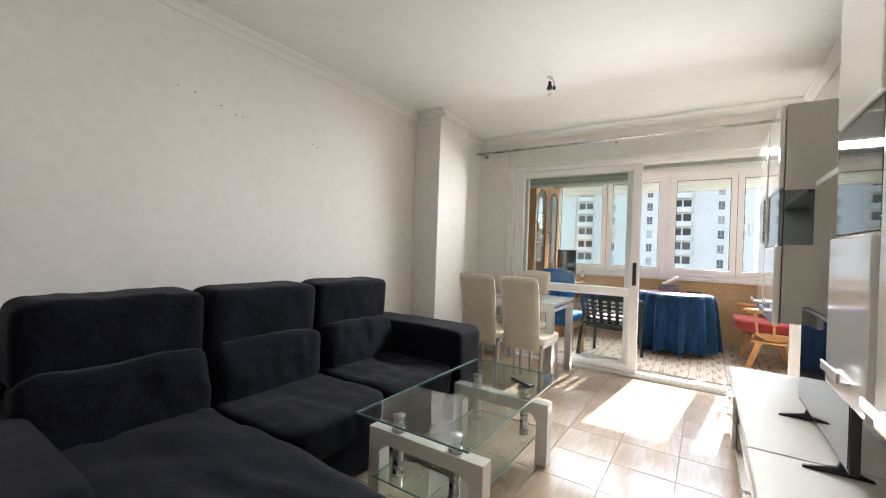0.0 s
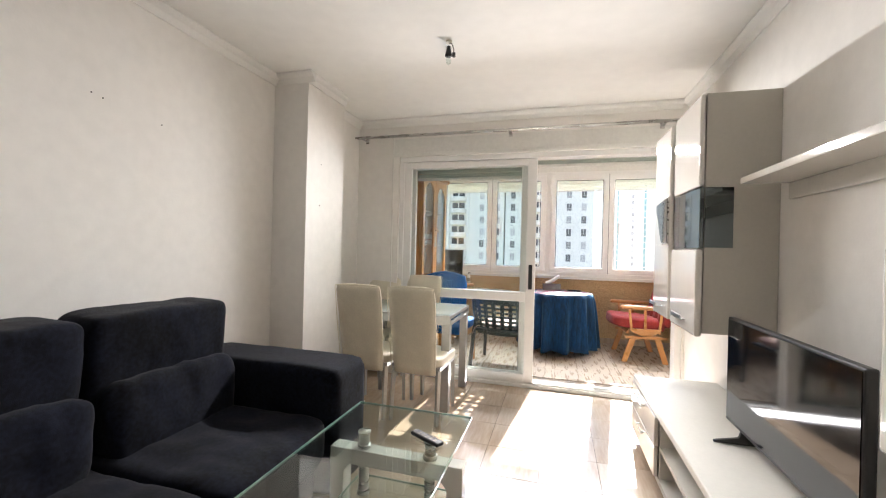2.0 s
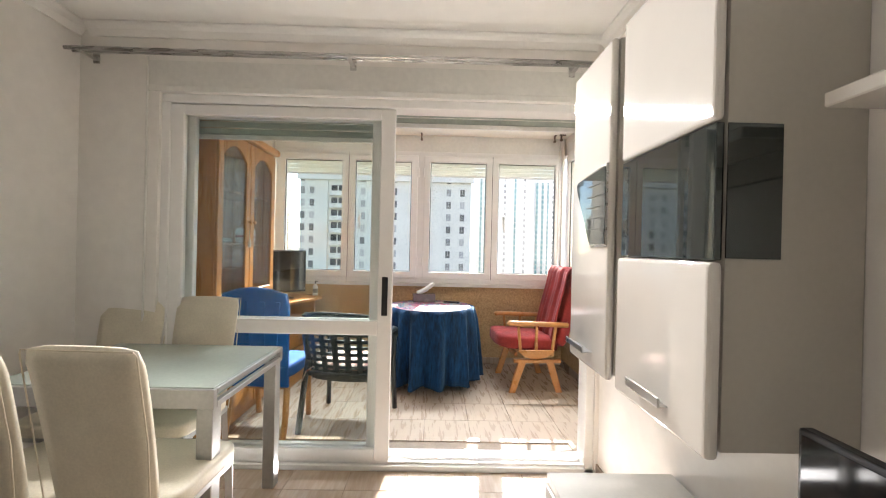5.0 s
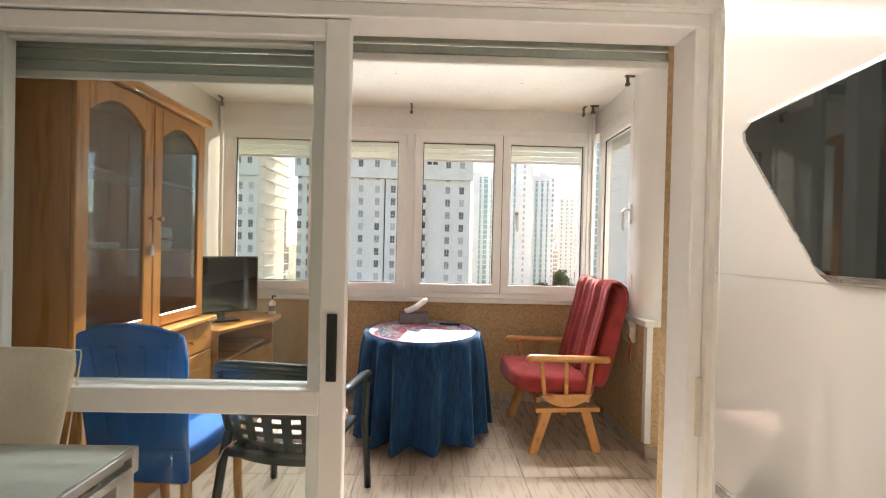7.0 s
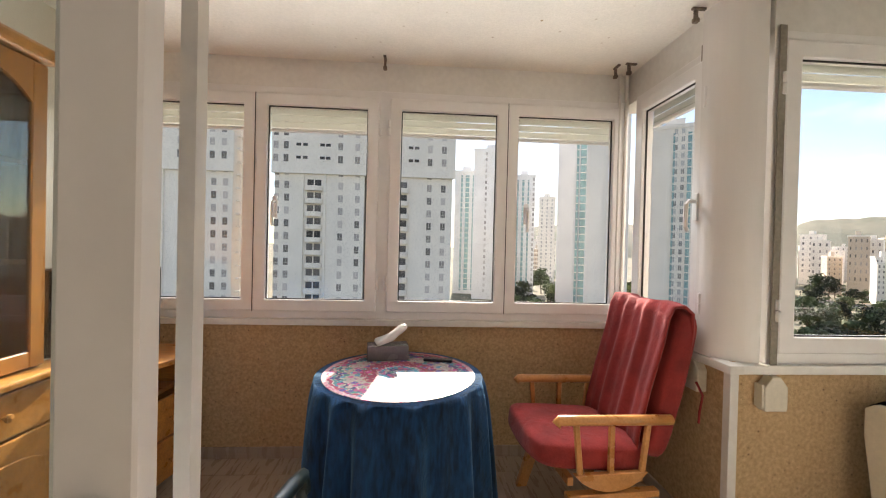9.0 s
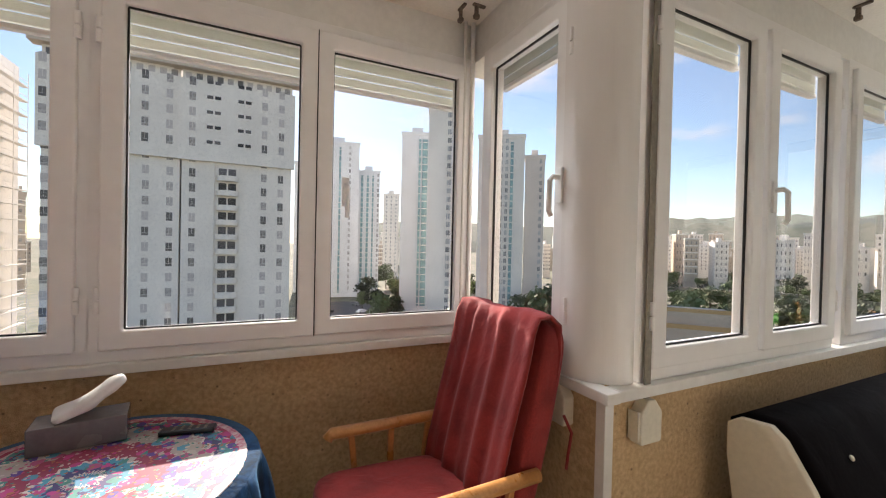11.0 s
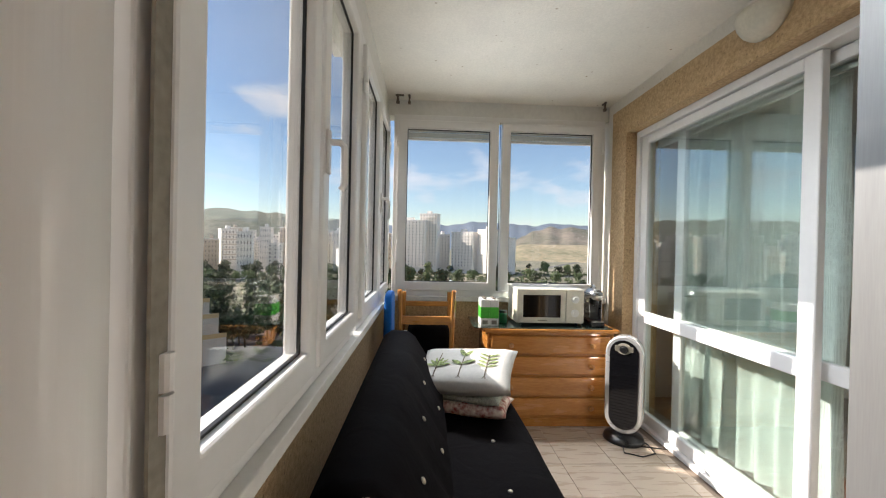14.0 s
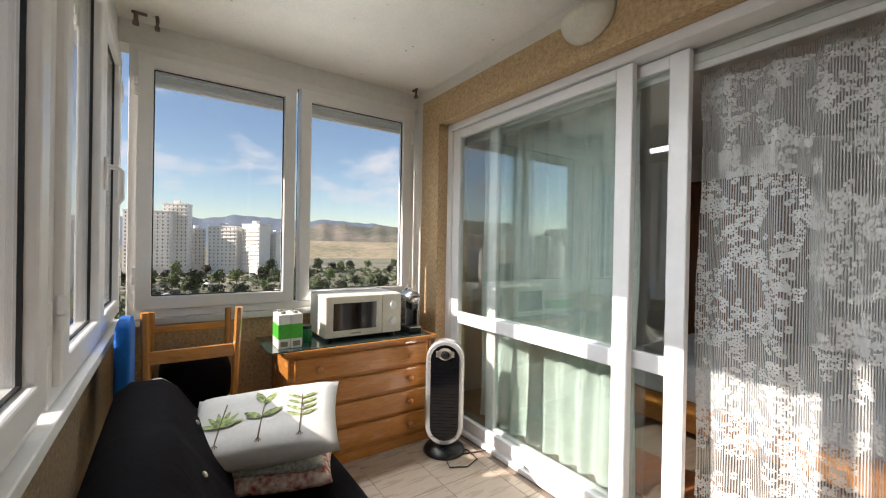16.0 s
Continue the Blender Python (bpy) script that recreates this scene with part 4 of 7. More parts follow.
M["dark_hole"] = mat("plug_hole_dark", (0.03, 0.025, 0.02), 0.9, vary=0.1)
for x, y, z, ax in ((-2.5, 1.03, 2.1, 0), (-2.5, 1.12, 2.09, 0), (-2.5, 1.27, 2.06, 0), (-2.5, 1.36, 2.03, 0), (-2.5, 1.405, 2.03, 0), (-2.5, 1.95, 1.98, 0), (-2.5, 2.0, 1.97, 0), (-2.5, 2.3, 1.93, 0), (-2.2, 3.4, 1.93, 0), (-2.2, 3.39, 1.6, 0)):
    nail = thing("wall_plug", pose(x + 0.001, y, z), "small dark plug hole in the painted wall", "wall plug", "plug holes in the wall")
    part("rim", rods(((-0.004, 0, 0), (0.0015, 0, 0), 0.0035), seg=8), M["dark_hole"], nail)

ext = thing("extension_lead", pose(-1.98, 3.3, 0), "white extension lead with its cable lying on the tiles", "extension lead")
part("block", box(-0.03, 0.03, -0.07, 0.07, 0, 0.035, 0.008), M["white"], ext)
part("cable", tube([(0.0, 0.07, 0.02)] + [(0.06 + 0.09 * math.sin(a * 0.9), 0.12 + 0.05 * a - 0.04 * math.sin(a * 1.7), 0.006) for a in [k * 0.4 for k in range(12)]], 0.0035, 6), M["white"], ext)


# ---- the bay of the terrace ----
def sideboard():
    s = thing("display_cabinet", pose(-1.97, 5.25, 0), "honey pine display cabinet with arched glass doors", "cabinet")
    p, u = M["pine"], M["pine_up"]
    part("base", merged(box(-0.2, 0.21, -0.5, 0.5, 0.06, 0.86), box(-0.2, 0.19, -0.48, 0.48, 0, 0.06)), p, s)
    part("counter", box(-0.2, 0.25, -0.515, 0.515, 0.86, 0.89, 0.008), p, s)
    for y0, y1 in ((-0.49, -0.005), (0.005, 0.49)):
        d = part("drawer", box(0.211, 0.228, y0, y1, 0.68, 0.85, 0.006), p, s)
        part("knob", lathe([(0.006, 0), (0.008, 0.012), (0.016, 0.018), (0.015, 0.028), (0.0, 0.031)], 12), p, d).matrix_basis = pose(0.228, (y0 + y1) / 2, 0.765, 0, 90, 0)
        d = part("cupboard_door", box(0.211, 0.228, y0, y1, 0.08, 0.67, 0.006), p, s)
        arch = [(y0 + 0.08, 0.15), (y1 - 0.08, 0.15)] + [((y0 + y1) / 2 + ((y1 - y0) / 2 - 0.08) * math.cos(a), 0.53 + 0.06 * math.sin(a)) for a in [math.pi * k / 8 for k in range(9)]]
        part("panel", prism(arch, 0.01, "x", 0.227, 0.004), p, d)
    # upper case
    part("side_panel", box(-0.2, 0.15, -0.47, -0.448, 0.89, 2.13), u, s)
    part("side_panel", box(-0.2, 0.15, 0.448, 0.47, 0.89, 2.13), u, s)
    part("back_panel", box(-0.2, -0.19, -0.448, 0.448, 0.89, 2.13), u, s)
    part("top_panel", box(-0.19, 0.15, -0.448, 0.448, 2.10, 2.13), p, s)
    part("crown", box(-0.205, 0.205, -0.51, 0.51, 2.131, 2.19, 0.018), p, s)
    for z in (1.31, 1.71):
        part("shelf", box(-0.19, 0.12, -0.448, 0.448, z, z + 0.02, 0.003, 1), p, s)
    for y0, y1, k in ((-0.47, -0.003, 1), (0.003, 0.47, -1)):
        w, zb, zt = 0.065, 0.90, 2.12
        n = 10
        inner = [(y0 + w + (y1 - y0 - 2 * w) * i / n, zt - 0.075 - 0.09 * (2 * i / n - 1) ** 2) for i in range(n + 1)]
        frame_bm = merged(box(0.151, 0.173, y0, y0 + w, zb, zt, 0.004, 1), box(0.151, 0.173, y1 - w, y1, zb, zt, 0.004, 1), box(0.151, 0.173, y0 + w, y1 - w, zb, zb + w, 0.004, 1),
                          prism([(y1 - w, zt), (y0 + w, zt)] + inner, 0.021, "x", 0.1515))
        d = part("glass_door", frame_bm, u, s)
        pn = part("pane", box(0.16, 0.163, y0 + w, y1 - w, zb + w, zt - 0.075), M["cab_glass"], d, "cabinet glass")
        pn.visible_shadow = False
        part("knob", lathe([(0.006, 0), (0.008, 0.012), (0.015, 0.018), (0.014, 0.03), (0.0, 0.033)], 12), p, d).matrix_basis = pose(0.173, (y1 if k == 1 else y0) - 0.03 * k, 1.5, 0, 90, 0)
    part("key_tassel", merged(tube([(0.18, -0.03, 1.44), (0.185, -0.03, 1.36)], 0.003, 5), lathe([(0.004, 0.03), (0.012, 0.0), (0.013, -0.04), (0.0, -0.04)], 8, (0.186, -0.03, 1.34))), M["cream"], s)


M["cab_glass"] = glass_mat("cabinet_glass", (0.86, 0.86, 0.84), 0.10)
sideboard()
box_g = thing("green_tray", pose(-1.98, 5.05, 0.8905), "green tray lying inside the display cabinet", "tray")
part("tray", box(-0.13, 0.11, -0.17, 0.17, 0, 0.035, 0.008), mat("green_plastic", (0.02, 0.22, 0.09), 0.4), box_g)
bowl = thing("white_pot", pose(-1.95, 5.5, 1.3305), "white enamel pot with red trim on the cabinet shelf", "pot")
part("pot", lathe([(0.05, 0), (0.075, 0.01), (0.08, 0.1), (0.07, 0.13), (0.0, 0.135)], 18), M["white"], bowl, smooth=True)
part("stripe", lathe([(0.0812, 0.05), (0.0816, 0.058), (0.0812, 0.066)], 18), mat("red_trim", (0.4, 0.03, 0.03), 0.4), bowl)
plate = thing("folded_napkins", pose(-1.95, 5.03, 1.3305), "pile of folded cloth napkins on the cabinet shelf", "napkins")
part("cloth", cushion(0.18, 0.2, 0.035, 6, 0.5, 0.01, 2, (0, 0, 0.018)), M["cream"], plate, smooth=True)


def corner_desk():
    d = thing("corner_cabinet", pose(-1.93, 6.1, 0), "low honey pine corner cabinet with a curved top", "cabinet")
    p = M["pine"]
    top = [(-0.26, -0.325), (0.22, -0.325), (0.30, -0.1), (0.38, 0.12), (0.40, 0.26), (0.36, 0.38), (0.26, 0.44), (-0.26, 0.44)]
    part("top", prism(top, 0.03, "z", 0.75, 0.006), p, d)
    part("carcass", merged(box(-0.26, 0.2, -0.32, -0.3, 0, 0.75), box(-0.26, 0.28, 0.40, 0.43, 0, 0.75), box(-0.26, -0.24, -0.3, 0.40, 0, 0.75), box(-0.24, 0.22, -0.3, 0.40, 0.54, 0.56), box(-0.24, 0.22, -0.3, 0.40, 0.04, 0.06)), p, d)
    for z0, z1 in ((0.31, 0.535), (0.07, 0.30)):
        dr = part("drawer", rot(box(0.2, 0.222, -0.3, 0.385, z0, z1, 0.006), -7, "Z", (0.2, -0.3, 0)), p, d)
        for y in (-0.1, 0.2):
            part("knob", lathe([(0.006, 0), (0.008, 0.012), (0.015, 0.018), (0.014, 0.028), (0.0, 0.031)], 10), p, dr).matrix_basis = pose(0.235 + (y + 0.3) * 0.12, y, (z0 + z1) / 2, 0, 90, -7)


corner_desk()
television("small_television", pose(-1.88, 6.1, 0.7805, 0, 0, 130), 0.53, 0.43, "small black flat television on the corner cabinet", False)
bot = thing("soap_bottle", pose(-1.62, 6.42, 0.7805), "white pump bottle with a dark label", "bottle")
part("bottle", lathe([(0.025, 0), (0.027, 0.005), (0.027, 0.1), (0.012, 0.115), (0.011, 0.125), (0.0, 0.125)], 16), M["white"], bot, smooth=True)
part("pump", merged(rods(((0, 0, 0.125), (0, 0, 0.15), 0.006)), box(-0.006, 0.03, -0.006, 0.006, 0.15, 0.16, 0.002)), M["black"], bot, "black pump")
part("label", lathe([(0.0275, 0.03), (0.0277, 0.031), (0.0277, 0.075), (0.0275, 0.076)], 16), M["cord"], bot)


def blue_chair():
    c = thing("covered_chair", pose(-1.49, 4.98, 0, 0, 0, -3), "wooden chair with a royal blue stretch cover", "chair")
    back = [(-0.215, 0.5), (0.215, 0.5), (0.235, 0.9), (0.22, 1.0), (0.1, 1.035), (0.0, 1.045), (-0.1, 1.035), (-0.22, 1.0), (-0.235, 0.9)]
    b = part("backrest", rot(prism(back, 0.035, "y", -0.235, 0.012), 6, "X", (0, -0.22, 0.5)), M["blue"], c)
    for x in (-0.12, -0.045, 0.045, 0.12):
        part("splat_fold", rot(prism([(x - 0.02, 0.55), (x + 0.02, 0.55), (x * 1.4 + 0.012, 0.95), (x * 1.4 - 0.02, 0.95)], 0.012, "y", -0.243, 0.004), 6, "X", (0, -0.22, 0.5)), M["blue"], b)
    part("skirt", prism([(-0.22, 0.36), (0.22, 0.36), (0.215, 0.52), (-0.215, 0.52)], 0.03, "y", -0.23, 0.008), M["blue"], c)
    part("seat", cushion(0.47, 0.47, 0.09, 8, 0.4, 0.006, 4, (0, 0.0, 0.46), 6), M["blue"], c, smooth=True)
    part("seat_rail", merged(box(-0.21, 0.21, -0.2, -0.17, 0.34, 0.42), box(-0.21, 0.21, 0.17, 0.2, 0.34, 0.42), box(-0.21, -0.18, -0.17, 0.17, 0.34, 0.42), box(0.18, 0.21, -0.17, 0.17, 0.34, 0.42)), M["beech"], c)
    for x in (-0.2, 0.2):
        for y, k in ((-0.2, -0.06), (0.2, 0.02)):
            part("leg", tube([(x, y, 0.42), (x, y, 0.28), (x, y + k * 0.3, 0.12), (x, y + k, 0)], 0.022, 8), M["beech"], c, smooth=True)


blue_chair()


def resin_chair():
    c = thing("garden_armchair", pose(-0.94, 5.1, 0, 0, 0, -8), "dark green resin garden armchair with a pierced back", "chair")
    g = M["darkgreen"]
    # moulded back: a curved shell pierced by rows of small square holes under a solid top band
    def pt(u, v):
        a = u * 0.95
        return Vector((0.275 * math.sin(a) * (1 + 0.12 * v), -0.22 + 0.10 * (1 - math.cos(a)) - 0.10 * v, 0.42 + 0.395 * v))
    shell = bmesh.new()
    us = [-1.1 + 2.2 * k / 26 for k in range(27)]
    vs = [-0.16 + k / 20 * 1.22 for k in range(21)]
    grid = [[shell.verts.new(pt(u, v)) for u in us] for v in vs]
    for jv in range(20):
        for iu in range(26):
            hole = iu % 4 in (1, 2) and 2 <= iu <= 23 and jv % 2 == 1 and 2 < jv < 14
            if not hole:
                shell.faces.new((grid[jv][iu], grid[jv][iu + 1], grid[jv + 1][iu + 1], grid[jv + 1][iu]))
    bmesh.ops.recalc_face_normals(shell, faces=shell.faces[:])
    bmesh.ops.solidify(shell, geom=shell.faces[:], thickness=0.008)
    part("backrest", shell, g, c)
    part("top_rim", tube([pt(-1.12, 0.2), pt(-1.1, 0.6), pt(-1.0, 0.98)] + [pt(-0.85 + 1.7 * k / 10, 1.06 + 0.03 * math.sin(math.pi * k / 10)) for k in range(11)] + [pt(1.0, 0.98), pt(1.1, 0.6), pt(1.12, 0.2)], 0.022, 8), g, c, smooth=True)
    part("seat", box(-0.23, 0.23, -0.24, 0.24, 0.395, 0.425, 0.01), g, c)
    for sgn in (-1, 1):
        x = 0.27 * sgn
        part("armrest", tube([(x * 0.95, -0.22, 0.66), (x * 1.05, -0.05, 0.68), (x * 1.08, 0.15, 0.68), (x * 1.05, 0.24, 0.66), (x * 1.04, 0.26, 0.6)], 0.024, 8), g, c, smooth=True)
        part("leg", tube([(x * 1.04, 0.25, 0.66), (x * 1.0, 0.25, 0.4), (x * 1.06, 0.28, 0)], 0.02, 8), g, c, smooth=True)
        part("leg", tube([(x * 0.9, -0.2, 0.5), (x * 0.95, -0.22, 0.38), (x * 1.0, -0.29, 0)], 0.022, 8), g, c, smooth=True)
    return c


resin_chair()
M["floral"] = mat("floral_cushion_cloth", (0.75, 0.66, 0.56), 0.9, scale=22, fine=45, second=(0.32, 0.06, 0.05))
cu = thing("seat_cushion_floral", pose(-0.94, 5.12, 0.4265, 0, 0, -8), "flowered seat cushion tied on the garden armchair", "cushion")
part("pad", cushion(0.42, 0.42, 0.06, 8, 0.6, 0.006, 3, (0, 0, 0.03)), M["floral"], cu, smooth=True)
part("tie", tube([(-0.2, -0.2, 0.03), (-0.24, -0.26, 0.0), (-0.25, -0.3, -0.06)], 0.004, 5), M["floral"], cu)


def round_table():
    t = thing("round_table", pose(-0.345, 6.09, 0), "round table hidden under a floor-length cloth", "table")
    part("tabletop", lathe([(0.0, 0.715), (0.43, 0.715), (0.43, 0.737), (0.0, 0.737)], 40), M["beech"], t)
    for k in range(4):
        a = math.pi / 4 + k * math.pi / 2
        part("leg", rods(((0.27 * math.cos(a), 0.27 * math.sin(a), 0), (0.24 * math.cos(a), 0.24 * math.sin(a), 0.715), 0.02, 0.026)), M["beech"], t)
    cloth = thing("velvet_tablecloth", pose(-0.345, 6.09, 0), "petrol blue velvet tablecloth falling in deep folds", "tablecloth")
    bm = bmesh.new()
    seg, rows, rings = 240, 16, []
    for j in range(rows + 1):
        v = j / rows
        z = 0.742 - 0.68 * v
        ring = []
        for k in range(seg):
            a = 2 * math.pi * k / seg
            fold = math.cos(a * 14 + 1.4 * math.sin(a * 3)) * 0.62 + 0.25 * math.sin(a * 23 + 1.3) + 0.13 * math.sin(a * 9)
            r = 0.437 + 0.012 * min(1, v * 6) + (0.03 * v + 0.08 * v ** 0.6 * fold)
            ring.append(bm.verts.new((r * math.cos(a), r * math.sin(a), z - 0.014 * fold * v)))
        rings.append(ring)
    for a, b in zip(rings, rings[1:]):
        for k in range(seg):
            bm.faces.new((a[k], b[k], b[(k + 1) % seg], a[(k + 1) % seg]))
    bm.faces.new(rings[0])
    part("drape", bm, M["velvet"], cloth, smooth=True)
    line = []
    for k in range(241):
        a = 2 * math.pi * k / 240
        fold = math.cos(a * 14 + 1.4 * math.sin(a * 3)) * 0.62 + 0.25 * math.sin(a * 23 + 1.3) + 0.13 * math.sin(a * 9)
        r = 0.437 + 0.012 + 0.03 + 0.08 * fold
        line.append((r * math.cos(a), r * math.sin(a), 0.064 - 0.014 * fold))
    part("hem", tube(line, 0.006, 5), M["velvet"], cloth, "stitched velvet hem")


round_table()


def mandala_material():
    """Printed cloth: rings of pink, turquoise and purple flowers round a centre."""
    m = bpy.data.materials.new("printed_mandala_cloth")
    m.use_nodes = True
    n, l = m.node_tree.nodes, m.node_tree.links
    b = n["Principled BSDF"]
    b.inputs["Roughness"].default_value, b.inputs["Coat Weight"].default_value, b.inputs["Coat Roughness"].default_value = 0.6, 0.12, 0.15
    co = n.new("ShaderNodeTexCoord")
    ln = n.new("ShaderNodeVectorMath")
    ln.operation = "LENGTH"
    l.new(co.outputs["Object"], ln.inputs[0])
    sp, at, wave, ring = n.new("ShaderNodeSeparateXYZ"), n.new("ShaderNodeMath"), n.new("ShaderNodeMath"), n.new("ShaderNodeMath")
    l.new(co.outputs["Object"], sp.inputs[0])
    at.operation = "ARCTAN2"
    l.new(sp.outputs["X"], at.inputs[0]), l.new(sp.outputs["Y"], at.inputs[1])
    times = n.new("ShaderNodeMath")
    times.operation, times.inputs[1].default_value = "MULTIPLY", 28.0
    l.new(at.outputs[0], times.inputs[0])
    wave.operation = "SINE"
    l.new(times.outputs[0], wave.inputs[0])
    ring.operation, ring.inputs[1].default_value = "MULTIPLY_ADD", 0.007
    l.new(wave.outputs[0], ring.inputs[0]), l.new(ln.outputs["Value"], ring.inputs[2])
    rad = ring.outputs[0]
    wob = n.new("ShaderNodeTexNoise")
    wob.inputs["Scale"].default_value = 30
    l.new(co.outputs["Object"], wob.inputs["Vector"])

    def ramp(stops, fac):
        r = n.new("ShaderNodeValToRGB")
        r.color_ramp.interpolation = "CONSTANT"
        e = r.color_ramp.elements
        e[0].position, e[0].color = stops[0][0], (*stops[0][1], 1)
        e[1].position, e[1].color = stops[1][0], (*stops[1][1], 1)
        for p, c in stops[2:]:
            e.new(p).color = (*c, 1)
        l.new(fac, r.inputs["Fac"])
        return r.outputs["Color"]

    def mixed(fac, a, c):
        q = n.new("ShaderNodeMix")
        q.data_type = "RGBA"
        l.new(fac, q.inputs["Factor"])
        for key, v in (("A", a), ("B", c)):
            if isinstance(v, tuple):
                q.inputs[key].default_value = (*v, 1)
            else:
                l.new(v, q.inputs[key])
        return q.outputs["Result"]

    def motif(scale, stops, limit):
        vo, sc, lt = n.new("ShaderNodeTexVoronoi"), n.new("ShaderNodeSeparateColor"), n.new("ShaderNodeMath")
        vo.inputs["Scale"].default_value = scale
        mv = n.new("ShaderNodeVectorMath")
        mv.operation = "MULTIPLY_ADD"
        mv.inputs[1].default_value = (0.03, 0.03, 0.0)
        l.new(wob.outputs["Color"], mv.inputs[0]), l.new(co.outputs["Object"], mv.inputs[2])
        l.new(mv.outputs[0], vo.inputs["Vector"])
        l.new(vo.outputs["Color"], sc.inputs["Color"])
        lt.operation, lt.inputs[1].default_value = "LESS_THAN", limit
        l.new(vo.outputs["Distance"], lt.inputs[0])
        return ramp(stops, sc.outputs["Red"]), lt.outputs[0]
    ground = ramp([(0.0, (0.02, 0.16, 0.26)), (0.03, (0.42, 0.36, 0.30)), (0.04, (0.03, 0.02, 0.10)), (0.08, (0.03, 0.22, 0.30)), (0.105, (0.50, 0.44, 0.38)), (0.115, (0.20, 0.012, 0.04)),
                   (0.20, (0.30, 0.26, 0.22)), (0.29, (0.48, 0.42, 0.36)), (0.30, (0.03, 0.03, 0.09)), (0.325, (0.04, 0.20, 0.20)), (0.345, (0.48, 0.42, 0.36)), (0.353, (0.30, 0.02, 0.06)), (0.372, (0.45, 0.40, 0.36))], rad)
    c1, f1 = motif(26, [(0.0, (0.40, 0.03, 0.16)), (0.22, (0.03, 0.18, 0.15)), (0.36, (0.30, 0.05, 0.13)), (0.5, (0.36, 0.31, 0.26)), (0.66, (0.07, 0.03, 0.20)), (0.82, (0.04, 0.20, 0.28))], 0.46)
    c2, f2 = motif(70, [(0.0, (0.42, 0.36, 0.30)), (0.3, (0.36, 0.03, 0.11)), (0.55, (0.03, 0.15, 0.11)), (0.75, (0.30, 0.10, 0.04))], 0.34)
    l.new(mixed(f2, mixed(f1, ground, c1), c2), b.inputs["Base Color"])
    return m


M["mandala"] = mandala_material()
top = thing("printed_table_cover", pose(-0.345, 6.09, 0.7432), "printed pink and turquoise mandala cover under clear plastic", "table cover")
part("cloth", lathe([(0.398, 0.0), (0.4, 0.001), (0.398, 0.003)], 56), M["mandala"], top)
part("edge_band", band(0.377, 0.398, 0.0, 0.0036), mat("print_edge_band", (0.60, 0.50, 0.46), 0.45, coat=0.5, scale=45, fine=90, second=(0.45, 0.06, 0.14)), top)

tb = thing("tissue_box", pose(-0.43, 6.36, 0.7465, 0, 0, 8), "grey tissue box with a tissue pulled out", "tissue box")
part("box", box(-0.12, 0.12, -0.06, 0.06, 0, 0.085, 0.004), mat("smoky_box", (0.16, 0.15, 0.15), 0.25, coat=0.4), tb)
tis = creased(cushion(0.20, 0.12, 0.035, 20, 0.3, 0.02, 3, (0.045, 0, 0.0), 4), 2.0, 0.014)
for v in tis.verts:
    v.co.y *= 1 - 2.2 * (v.co.x - 0.045)
part("tissue", moved(tis, pose(-0.02, 0, 0.112, 0, -28, 0)), M["white"], tb, "white paper tissue", True)
remote("remote_control", pose(-0.13, 6.30, 0.7465, 0, 0, 80), "black remote control on the printed table cover")


